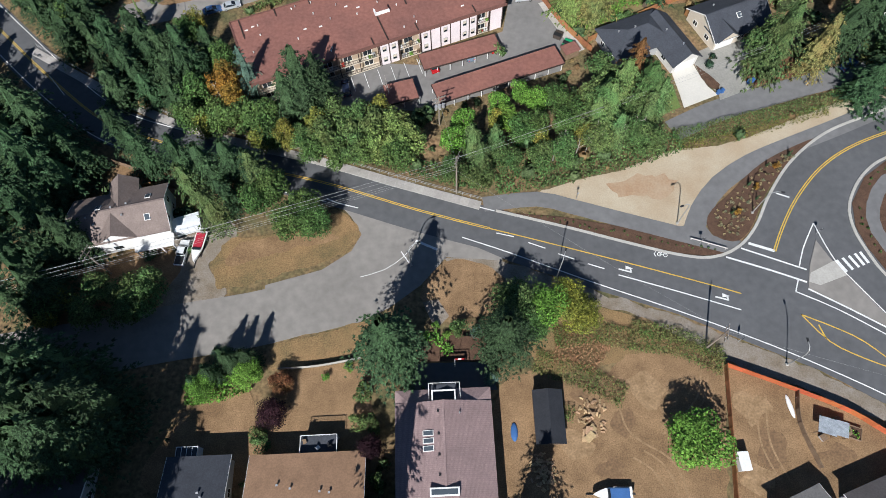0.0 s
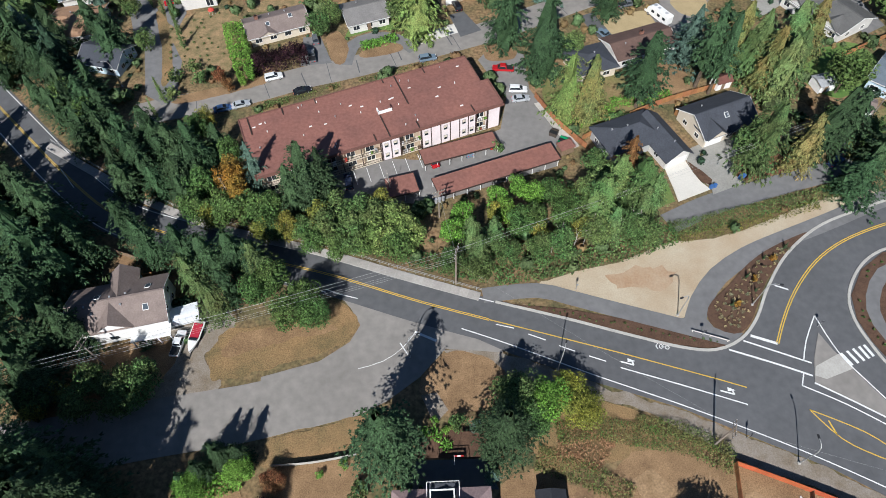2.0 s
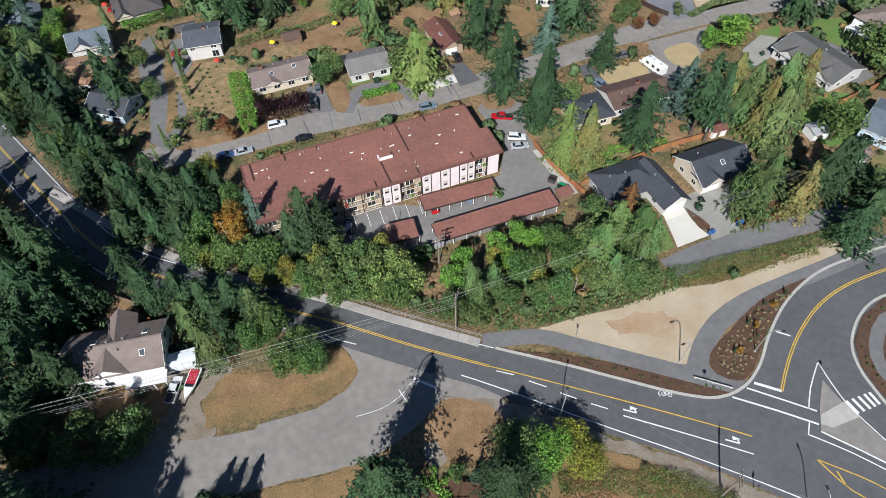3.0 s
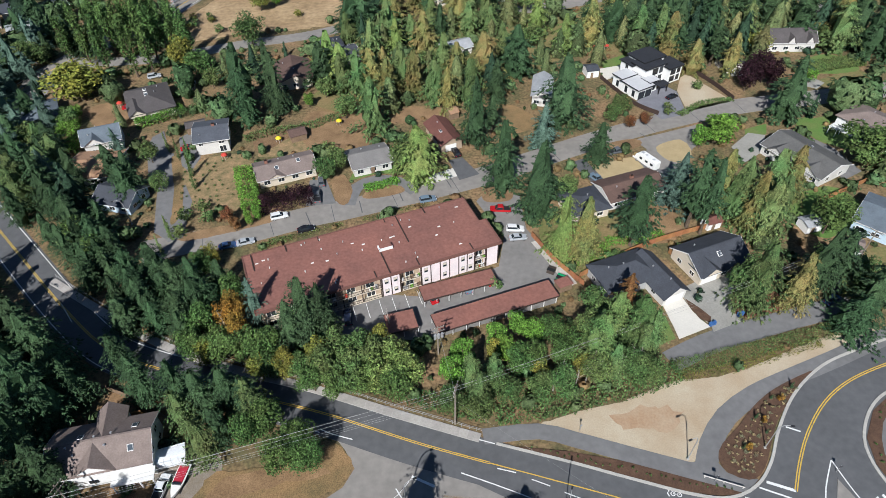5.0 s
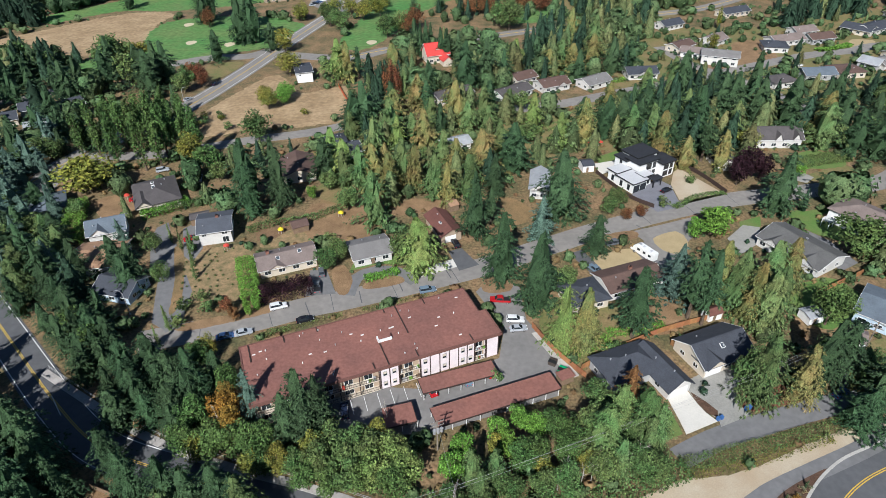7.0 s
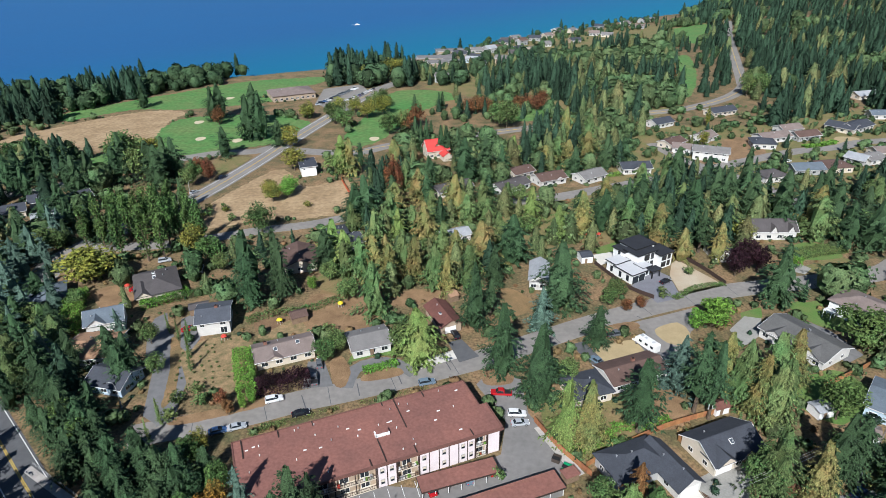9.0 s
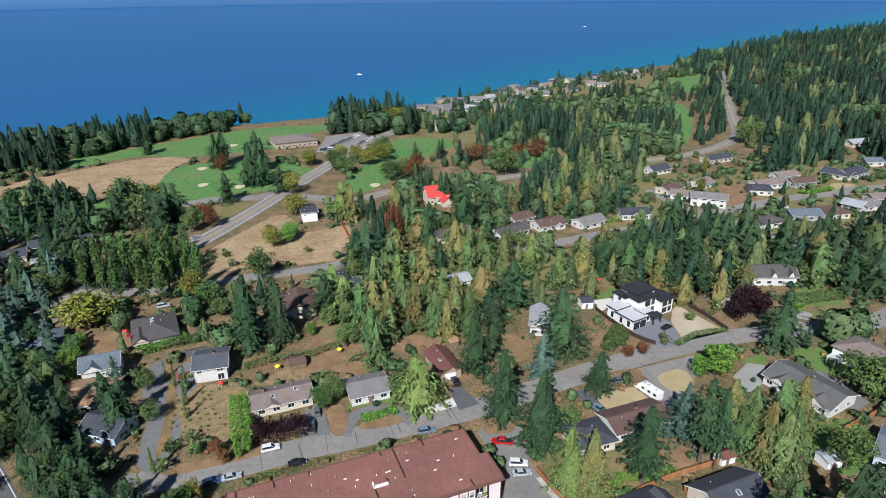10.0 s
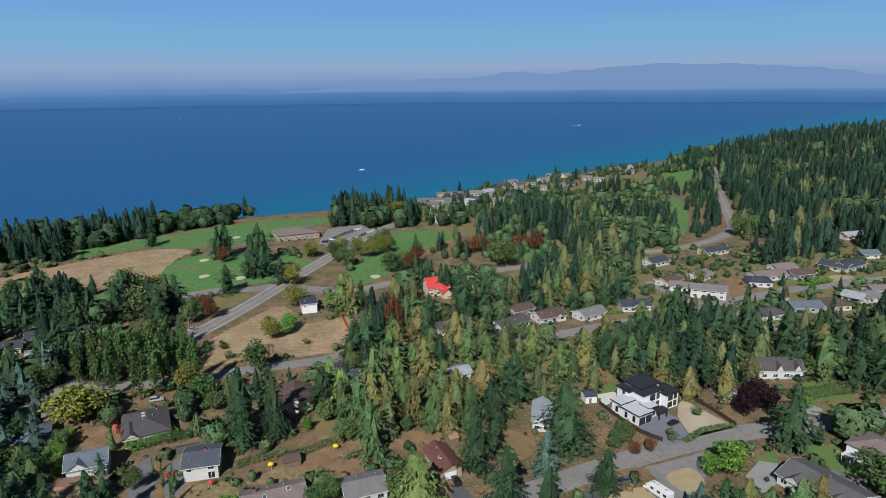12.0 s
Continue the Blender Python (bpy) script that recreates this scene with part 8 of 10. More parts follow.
for p in ((94.2, 103.4), (103.0, 99.2), (100.0, 94.0),):
    tree("maple", p, 7 * trng.uniform(0.9, 1.08), 1.1, "leaf")
for p in ((62.6, 109.8), (42.7, 107.0), (45.6, 107.8), (14.8, 100.1),):
    tree("bush", p, 3.5 * trng.uniform(0.9, 1.08), 1.1, "leaf")
for p in ((-27.3, 148.5), (-30.1, 144.9),):
    tree("maple", p, 9 * trng.uniform(0.9, 1.08), 1.1, "leaf")
for p in ((-7.2, 148.1),):
    tree("maple", p, 11 * trng.uniform(0.9, 1.08), 1, "leaf")
for p in ((-48.5, 135.6), (-46.6, 127.6), (-48.4, 125.6),):
    tree("alder", p, 6 * trng.uniform(0.9, 1.08), 0.7, "leaf_lime")
for p in ((-66.4, 129.2), (-62.7, 132.3), (-60.3, 127.7), (-66.5, 122.7),):
    tree("bush", p, 3.8 * trng.uniform(0.9, 1.08), 1.2, "leaf")
for p in ((-54.4, 127.0), (-51.7, 123.6),):
    tree("alder", p, 6 * trng.uniform(0.9, 1.08), 1, "leaf_rust")
for p in ((-68.1, 121.2), (-68.7, 115.2), (-69.8, 148.7), (-67.4, 142.4), (-72.3, 156.6),):
    tree("slim_cedar", p, 8 * trng.uniform(0.9, 1.08), 0.9)
for p in ((-55.9, 107.1), (-47.0, 98.4)):
    tree("maple", p, 9 * trng.uniform(0.9, 1.08), 0.9, "leaf_dark", "leafy tree beside the apartment gable")
for p in ((-54.6, 110.8),):
    tree("maple", p, 8, 0.8, "leaf_yellow", "yellowing tree at the street end")
for p in ((-56.9, 102.5), (-50.4, 103.1)):
    tree("cedar", p, 11 * trng.uniform(0.9, 1.08), 1.2, "fir", "dark conifer beside the apartment gable")
for p in ((-28.5, 76.7), (-34.3, 77.0),):
    tree("maple", p, 7 * trng.uniform(0.9, 1.08), 1, "leaf")
for p in ((-126.0, 221.2), (-124.0, 226.3), (-118.8, 228.6), (-111.5, 222.8), (-108.1, 230.7), (-101.1, 222.1), (-98.7, 227.3), (-91.1, 218.9), (-86.2, 216.0), (-115.7, 213.0), (-104.8, 209.8), (-99.7, 211.9),):
    tree("poplar", p, 24 * trng.uniform(0.9, 1.08), 1)
for p in ((-89.6, 216.6),):
    tree("maple", p, 11 * trng.uniform(0.9, 1.08), 0.9, "leaf_yellow")
for p in ((-75.0, 199.7), (-84.6, 213.5),):
    tree("maple", p, 9 * trng.uniform(0.9, 1.08), 1, "leaf")
for p in ((-121.9, 175.9), (-126.4, 169.2),):
    tree("spruce", p, 15 * trng.uniform(0.9, 1.08), 1.2)
for p in ((-115.5, 177.0), (-83.4, 155.9), (-76.3, 141.5),):
    tree("maple", p, 8 * trng.uniform(0.9, 1.08), 1, "leaf")
for p in ((-100.1, 143.6), (-103.0, 133.4), (-115.6, 147.2), (-84.1, 137.5), (-83.3, 141.4), (-109.4, 128.9),):
    tree("fir", p, 15 * trng.uniform(0.9, 1.08), 1.1)
for p in ((-80.3, 161.8), (-76.0, 157.9), (-72.0, 153.8),):
    tree("slim_cedar", p, 8 * trng.uniform(0.9, 1.08), 0.9)
for p in ((-34.6, 191.2), (-26.7, 177.4),):
    tree("maple", p, 9 * trng.uniform(0.9, 1.08), 1.1, "leaf")
for p in ((59.3, 170.6), (63.3, 175.7),):
    tree("maple", p, 7 * trng.uniform(0.9, 1.08), 1.2, "leaf")
for p in ((64.0, 166.8), (69.0, 168.2),):
    tree("maple", p, 5 * trng.uniform(0.9, 1.08), 1.2, "leaf_rust")
for p in ((82.1, 154.5),):
    tree("alder", p, 9 * trng.uniform(0.9, 1.08), 1.2, "leaf_lime")
for p in ((114.2, 192.2),):
    tree("maple", p, 13 * trng.uniform(0.9, 1.08), 1.1, "leaf_purple")
for p in ((108.7, 187.0), (117.7, 188.5),):
    tree("maple", p, 11 * trng.uniform(0.9, 1.08), 1, "leaf_purple")
for p in ((132.9, 191.1),):
    tree("maple", p, 6 * trng.uniform(0.9, 1.08), 1, "leaf_lime")
for p in ((126.0, 141.7),):
    tree("maple", p, 9 * trng.uniform(0.9, 1.08), 1.1, "leaf")
for p in ((-89.1, 256.1), (-94.8, 250.6), (-82.7, 244.3), (-30.9, 159.0), (78.5, 174.6), (92.9, 189.0),):
    tree("bush", p, 4 * trng.uniform(0.9, 1.08), 1.2, "leaf")
for p in ((-67.4, 232.5),):
    tree("maple", p, 13 * trng.uniform(0.9, 1.08), 1.25, "leaf")
for p in ((-72.6, 272.4), (-69.7, 265.0),):
    tree("maple", p, 9 * trng.uniform(0.9, 1.08), 1.2, "leaf_yellow")
for p in ((-150.1, 331.6), (-154.7, 326.8),):
    tree("maple", p, 13 * trng.uniform(0.9, 1.08), 1.5, "leaf_yellow")
for p in ((-63.5, 275.6), (-64.2, 269.7),):
    tree("maple", p, 9 * trng.uniform(0.9, 1.08), 1.2, "leaf_lime")
for p in ((-96.4, 257.7), (-87.9, 254.0), (-97.2, 248.4), (-52.7, 258.4),):
    tree("bush", p, 3 * trng.uniform(0.9, 1.08), 1.3, "leaf_yellow")
for p in ((-67.1, 306.3),):
    tree("maple", p, 13 * trng.uniform(0.9, 1.08), 1.2, "leaf_yellow")
for p in ((-156.7, 312.1), (-136.2, 296.2), (-128.9, 298.5), (-150.9, 292.5), (-128.4, 286.6), (-125.4, 300.2),):
    tree("fir", p, 22 * trng.uniform(0.9, 1.08), 1.5)
for p in ((-160.5, 317.5), (-156.6, 320.4), (-140.4, 296.4),):
    tree("maple", p, 22 * trng.uniform(0.9, 1.08), 1, "leaf")
for p in ((-107.0, 392.9), (-104.1, 363.4), (-96.1, 362.8),):
    tree("fir", p, 28 * trng.uniform(0.9, 1.08), 1.2)
for p in ((-137.7, 406.0), (-134.5, 410.8),):
    tree("fir", p, 25 * trng.uniform(0.9, 1.08), 1.2)
for p in ((-130.9, 394.9),):
    tree("maple", p, 14 * trng.uniform(0.9, 1.08), 1, "leaf_rust")
for p in ((-109.7, 331.6), (-83.4, 348.1),):
    tree("fir", p, 16 * trng.uniform(0.9, 1.08), 1.7)
for p in ((-161.8, 288.1), (-197.4, 443.2),):
    tree("fir", p, 18 * trng.uniform(0.9, 1.08), 1.3)
for p in ((-110.9, 295.2), (-106.1, 291.5),):
    tree("maple", p, 14 * trng.uniform(0.9, 1.08), 0.7, "leaf_rust")
for p in ((-112.9, 290.1), (-114.2, 286.1),):
    tree("maple", p, 12 * trng.uniform(0.9, 1.08), 0.9, "leaf")
for p in ((-198.4, 293.0), (-196.8, 302.0), (-193.7, 311.3), (-169.0, 282.6), (-187.4, 292.3), (-161.6, 275.6), (-198.6, 284.5), (-185.6, 275.5), (-156.6, 251.6),):
    tree("fir", p, 20 * trng.uniform(0.9, 1.08), 1.4)
for p in ((-216.0, 316.1), (-192.2, 314.5), (-203.9, 320.2),):
    tree("maple", p, 16 * trng.uniform(0.9, 1.08), 1.2, "leaf")
for p in ((-14.8, 278.8), (-11.9, 270.4), (-17.1, 270.8),):
    tree("poplar", p, 18 * trng.uniform(0.9, 1.08), 1, "leaf_rust")
for p in ((-4.6, 337.7), (-1.4, 337.5), (1.7, 331.5), (9.2, 325.3), (12.2, 325.1), (17.7, 314.0),):
    tree("fir", p, 18 * trng.uniform(0.9, 1.08), 1)
for p in ((-56.5, 391.9), (-49.0, 380.9), (-33.2, 423.4), (-27.8, 432.2), (-20.7, 367.6), (-14.0, 374.1),):
    tree("maple", p, 15 * trng.uniform(0.9, 1.08), 1.2, "leaf")
for p in ((-4.2, 381.8), (-8.7, 373.4),):
    tree("maple", p, 14 * trng.uniform(0.9, 1.08), 1.2, "leaf_rust")
for p in ((-28.5, 529.4), (-21.4, 537.3),):
    tree("maple", p, 16 * trng.uniform(0.9, 1.08), 1.1, "leaf_yellow")
for p in ((-5.7, 422.2), (10.9, 421.0), (13.4, 424.3),):
    tree("fir", p, 12 * trng.uniform(0.9, 1.08), 1.2)
for p in ((64.8, 416.3), (71.5, 421.0), (76.5, 415.5), (31.0, 410.3), (37.1, 413.2), (42.5, 409.5), (83.7, 432.7),):
    tree("maple", p, 11 * trng.uniform(0.9, 1.08), 1.4, "leaf_rust")
for p in ((47.2, 384.1), (51.6, 376.2),):
    tree("maple", p, 17 * trng.uniform(0.9, 1.08), 1.3, "leaf")
for p in ((-1.7, 332.5), (1.6, 350.2), (4.3, 350.0),):
    tree("fir", p, 14 * trng.uniform(0.9, 1.08), 0.9)
for p in ((174.6, 368.8),):
    tree("poplar", p, 15, 0.8, "leaf_gold", "slim yellow autumn tree behind a house")
for p in ((196.0, 487.0),):
    tree("maple", p, 17 * trng.uniform(0.9, 1.08), 0.55, "leaf_rust")
for p in ((-76.3, 405.1), (-56.0, 407.7), (-46.6, 418.0), (-36.9, 403.8), (-76.2, 345.1), (-27.0, 412.4), (-49.8, 516.6)):
    tree("maple", p, 14 * trng.uniform(0.85, 1.08), 1.2, "leaf_yellow", "broad yellow-green tree by the golf course")
for p in ((81.6, 344.1),):
    tree("cedar", p, 20 * trng.uniform(0.9, 1.08), 1.1, "cedar_bronze")
for p in ((89.1, 323.1),):
    tree("cedar", p, 24 * trng.uniform(0.9, 1.08), 1.3)
for p in ((155.4, 329.4),):
    tree("alder", p, 12 * trng.uniform(0.9, 1.08), 1, "leaf_yellow")
for p in ((247.4, 459.7), (235.5, 444.8), (244.5, 444.1),):
    tree("maple", p, 20 * trng.uniform(0.9, 1.08), 1, "leaf")
for p in ((-118.6, 194.8),):
    tree("maple", p, 15 * trng.uniform(0.9, 1.08), 1.3, "leaf_gold")
for p in ((-102.7, 133.5), (-94.7, 127.1), (-86.6, 120.1), (-90.6, 114.0), (-86.2, 125.6), (-97.8, 120.6), (-83.2, 107.8), (-79.1, 113.5),):
    tree("fir", p, 12 * trng.uniform(0.9, 1.08), 1.2)
for p in ((-92.0, 120.6), (-83.2, 113.0),):
    tree("maple", p, 9 * trng.uniform(0.9, 1.08), 1.1, "leaf_dark")
for p in ((-81.1, 80.0), (-86.4, 83.0), (-86.2, 77.5), (-90.9, 83.2), (-91.8, 79.1),):
    tree("great_fir", p, 25 * trng.uniform(0.9, 1.08), 1.0)
for p in ((-75.3, 74.4), (-71.6, 71.8), (-77.4, 69.4),):
    tree("fir", p, 17 * trng.uniform(0.9, 1.08), 0.95)
for p in ((-77.7, 106.8), (-72.6, 97.6), (-80.8, 110.6),):
    tree("fir", p, 11 * trng.uniform(0.9, 1.08), 1.1)
for p in ((-88.5, 117.0), (-84.0, 116.2), (-93.0, 123.5), (-81.5, 103.5), (-97.0, 128.0), (-63.5, 102.1),):
    tree("fir", p, 13 * trng.uniform(0.9, 1.08), 1.2)
for p in ((-146.8, 210.4), (-138.0, 203.1), (-148.3, 228.4),):
    tree("spruce", p, 16 * trng.uniform(0.9, 1.08), 1.2)
for p in ((-161.6, 229.2), (-156.1, 236.3), (-147.2, 238.1), (-133.9, 227.7),):
    tree("fir", p, 16 * trng.uniform(0.9, 1.08), 1.2)
for p in ((-127.5, 238.0), (-120.3, 234.5), (-116.0, 237.3), (-109.0, 233.9), (-103.3, 230.6),):
    tree("poplar", p, 20 * trng.uniform(0.9, 1.08), 1)
# firs outside the view, added only for the shade they cast into it
for p, h in (((-12.8, -2), 28), ((-15, -12), 24), ((10.5, -4), 21), ((38, -15), 17), ((20, -12), 14), ((47, -18), 20), ((-60, -8), 42), ((-54, -9), 28), ((-66, -10), 43), ((-75, -14), 36), ((-81, -10), 35), ((-58, -22), 38), ((-88, -11), 34), ((-95, -9), 33), ((-72, -20), 38), ((-98, 30), 32), ((-106, 34), 34), ((-114, 30), 36), ((-122, 36), 38), ((-96, 16), 30), ((-104, 20), 32), ((-112, 16), 34), ((-132, 30), 40), ((-128, 44), 40), ((-118, 46), 38)):
    tree("fir", p, h)
# crowns that stand out between the gardens
for x, y, h, w in ((-41.8, 302.1, 20, 1.64), (38.7, 288.3, 9.5, 1.78), (46.2, 309.9, 15.6, 1.66), (43.6, 233.9, 17.3, 1.29), (-3.4, 143.4, 18.1, 1.44), (52.1, 219.4, 15.2, 1.41), (32.0, 110.4, 19.6, 0.9),):
    tree("cedar", (x, y), h, w, "cedar_lime")
for x, y, h, w in ((-37.3, 298.6, 20.0, 1.12), (-14.9, 294.0, 19.9, 1.41), (-3.1, 264.6, 15.2, 1.68), (12.7, 244.1, 19.8, 1.25), (-0.6, 219.5, 18.1, 1.36), (10.6, 199.7, 15.2, 1.28), (19.8, 199.2, 18.8, 1.4), (-4.3, 190.3, 17.2, 0.99), (-13.1, 186.9, 16.2, 1.13), (6.7, 180.1, 16.0, 1.01), (83.0, 301.0, 20, 1.42), (62.2, 302.2, 12.6, 2.02), (74.3, 305.5, 14.1, 1.66), (62.2, 223.8, 19.2, 1.19), (87.6, 208.7, 19.5, 1.1), (93.9, 199.4, 13.7, 1.4), (107.0, 198.6, 16.1, 1.09), (156.8, 221.8, 20, 1.42), (36.9, 109.0, 19.6, 0.9), (76.7, 126.0, 20, 0.9), (81.5, 116.7, 20, 0.9), (94.8, 126.6, 20, 0.91),):
    tree("cedar", (x, y), h, w, "cedar_bronze")
for x, y, h, w in ((81.8, 91.5, 16.7, 0.94),):
    tree("cedar", (x, y), h, w, "cedar_bronze")
for x, y, h, w in ((-32.2, 300.6, 16.3, 1.49), (19.9, 165.5, 14.5, 1.43), (91.2, 208.5, 14.9, 1.77), (103.1, 205.5, 18.1, 1.63), (50.6, 113.0, 22.5, 1.56), (67.0, 119.3, 25, 1.1), (69.6, 116.5, 24.2, 1.0),):
    tree("old_fir", (x, y), h, w)
for x, y, h, w in ((-8.3, 299.0, 11.7, 1.61), (-25.3, 239.7, 22.1, 1.59), (-29.3, 236.6, 18.8, 1.45), (-14.5, 254.6, 15.9, 1.46), (6.0, 230.8, 15.6, 1.23), (19.4, 281.8, 24, 1.21), (29.4, 287.0, 24, 1.23), (37.9, 288.3, 17.8, 1.24), (58.0, 315.0, 14.9, 2.0), (31.4, 200.7, 20.0, 1.49), (-36.1, 199.0, 16.9, 1.58), (23.1, 184.9, 16.1, 1.11), (14.2, 159.2, 24, 0.9), (19.9, 136.7, 24, 1.04), (42.1, 169.4, 25, 1.29), (49.3, 148.0, 14.7, 1.34), (-60.6, 185.1, 24, 1.16), (-51.1, 186.7, 24, 0.91), (-48.8, 180.2, 22.2, 0.9), (-57.8, 174.7, 19.7, 0.99), (74.4, 289.7, 15.8, 1.44), (93.1, 300.2, 18.5, 1.43),):
    tree("fir", (x, y), h, w)
for x, y, h, w in ((104.0, 307.6, 14.2, 2.04), (72.0, 226.9, 18.4, 1.3), (78.1, 226.5, 19.4, 1.19), (84.5, 226.1, 17.1, 1.36), (114.2, 261.5, 24, 1.33), (120.3, 234.8, 23.8, 1.24), (124.8, 231.8, 22.3, 1.22), (123.1, 231.9, 24, 1.13), (145.1, 259.3, 24, 1.21), (105.5, 221.0, 24, 1.11), (134.2, 231.2, 22.3, 1.3), (104.5, 222.4, 23.2, 1.11), (146.5, 229.7, 24, 1.53), (160.0, 216.9, 24, 1.52), (169.3, 204.0, 22.3, 1.61), (142.6, 220.1, 11.8, 2.01), (28.2, 125.0, 25, 1.06), (114.0, 169.0, 21.9, 1.4), (93.7, 97.3, 17.3, 1.23), (87.2, 93.8, 22.4, 0.9), (98.1, 88.3, 20.7, 1.01), (91.1, 82.5, 12.4, 1.93),):
    tree("fir", (x, y), h, w)
for x, y, h, w in ((-91.2, 147.3, 12.9, 1.45), (-130.1, 182.0, 11.9, 1.5),):
    tree("fir", (x, y), h, w)
for x, y, h, w in ((-13.9, 227.0, 20, 1.17), (-19.6, 212.6, 18.3, 1.17), (24.3, 242.3, 17.9, 1.39), (-8.4, 196.6, 17.2, 1.11), (-29.1, 193.7, 15.0, 1.28), (-23.3, 191.3, 17.4, 1.12), (-17.1, 169.1, 19.5, 1.16), (2.5, 184.1, 17.2, 1.11), (14.2, 183.5, 17.1, 1.06), (69.7, 310.0, 15.0, 1.91), (111.2, 265.7, 20, 1.25), (119.5, 219.0, 18.1, 1.17), (86.4, 217.4, 19.0, 1.11), (152.8, 213.5, 18.8, 1.64), (79.7, 121.9, 20, 0.9), (89.5, 125.4, 20, 0.97), (83.8, 113.7, 19.0, 0.9), (85.7, 114.7, 20, 0.9), (72.3, 92.0, 20, 1.21),):
    tree("cedar", (x, y), h, w)
for x, y, h, w in ((34.3, 156.8, 16.1, 1.28), (65.9, 127.9, 18, 1.34), (-93.6, 158.8, 11.3, 1.02), (-137.9, 180.7, 17.0, 1.53),):
    tree("spruce", (x, y), h, w)
for x, y, h, w in ((122.5, 213.4, 9.3, 1.58), (-88.4, 213.6, 14, 0.91),):
    tree("maple", (x, y), h, w, "leaf_yellow")
for x, y, h, w in ((153.5, 242.0, 11, 1.64), (88.0, 157.0, 11, 1.84),):
    tree("alder", (x, y), h, w, "leaf_lime")
for x, y, h, w in ((101.3, 115.0, 14, 0.98), (127.2, 144.5, 14, 1.57), (-81.0, 207.9, 10.3, 1.38),):
    tree("maple", (x, y), h, w, "leaf_dark")
for x, y, h, w in ((71.2, 93.1, 14, 0.9),):
    tree("maple", (x, y), h, w, "leaf")
for x, y, h, w in ((-118.9, 194.6, 14, 1.85),):
    tree("maple", (x, y), h, w, "leaf_gold")


# ---- groves ----
def clear_of(p):
    return not any(b[0] < p[0] < b[2] and b[1] < p[1] < b[3] and inside(p, a) for b, a in
                   [((min(q[0] for q in a), min(q[1] for q in a), max(q[0] for q in a), max(q[1] for q in a)), a) for a in KEEP_AREAS])


def filled(poly, n, gap, kinds, h0, h1, wide, seed):
    """Trees that fill an area between those already placed, clear of houses and yards."""
    rng = random.Random(seed)
    got = 0
    for p in scatter(poly, n * 3, gap, seed):
        if clear_of(p) and all((p[0] - q[0]) ** 2 + (p[1] - q[1]) ** 2 > gap * gap for q in PLACED):
            k = rng.choice(kinds)
            kind, tone = k if isinstance(k, tuple) else (k, "")
            f = {"maple": 0.6, "alder": 0.6}.get(kind, 1.0)
            tree(kind, p, rng.uniform(h0, h1) * f, wide * rng.uniform(0.9, 1.15), tone)
            got += 1
            if got >= n:
                break


# clearing round the yellow maple
KEEP_AREAS.append([(-116.5, 163.2), (-131.3, 193.1), (-111.3, 192.0), (-100.9, 168.7)])
filled([(-43.7, 221.6), (-27.5, 242.2), (-17.1, 281.3), (2.4, 299.9), (30.9, 294.1), (50.3, 256.4), (47.5, 226.9), (30.5, 203.4), (21.7, 179.6), (-10.4, 167.4), (-30.1, 182.2)], 26, 5.0, ["cedar", "cedar", ("cedar", "cedar_bronze"), ("cedar", "cedar_lime"), "fir", ("maple", "leaf")], 12, 17, 1.35, 71)
filled([(57.9, 231.8), (78.2, 254.8), (113.3, 266.3), (156.0, 271.0), (137.3, 233.1), (115.0, 220.6), (76.6, 215.1)], 18, 5.0, ["fir", "fir", "fir", "cedar", ("cedar", "cedar_bronze")], 14, 19, 1.3, 72)
filled([(142.4, 211.5), (171.0, 249.4), (209.6, 253.8), (205.7, 223.7), (165.4, 205.5)], 14, 5.0, ["fir", "fir", "cedar", ("maple", "leaf")], 14, 20, 1.3, 73)
filled([(-138.5, 216.9), (-132.5, 242.3), (-108.4, 262.2), (-92.8, 229.3), (-123.0, 220.9)], 20, 4.0, ["poplar", "poplar", ("alder", "leaf"), "fir"], 15, 22, 1.0, 74)
filled([(-149.3, 174.3), (-162.2, 213.6), (-154.3, 243.5), (-141.3, 226.8), (-144.1, 203.9), (-134.6, 173.6)], 22, 4.2, ["fir", "spruce", ("maple", "leaf")], 11, 17, 1.2, 75)
filled([(-111.1, 103.6), (-94.9, 91.4), (-86.5, 77.4), (-85.7, 69.0), (-86.5, 58.6), (-95.8, 51.6)], 12, 4.0, ["fir", "fir", "cedar"], 15, 21, 1.1, 77)
filled([(-120.6, 144.3), (-123.6, 166.6), (-111.5, 160.0), (-101.4, 143.4), (-104.1, 134.1), (-114.7, 134.6)], 8, 5.0, ["fir", "cedar", ("maple", "leaf")], 12, 18, 1.2, 76)
filled([(-123.8, 144.5), (-137.9, 167.3), (-130.9, 173.4), (-114.9, 160.2), (-102.8, 138.6), (-111.3, 139.0)], 14, 3.8, ["fir", "fir", "spruce", ("maple", "leaf")], 12, 18, 1.2, 79)
filled([(-40.7, 182.8), (-40.2, 198.5), (-24.5, 206.3), (-20.9, 187.4), (-25.9, 178.4)], 7, 3.5, [("maple", "leaf"), ("alder", "leaf_lime"), "spruce"], 9, 12, 1.0, 80)


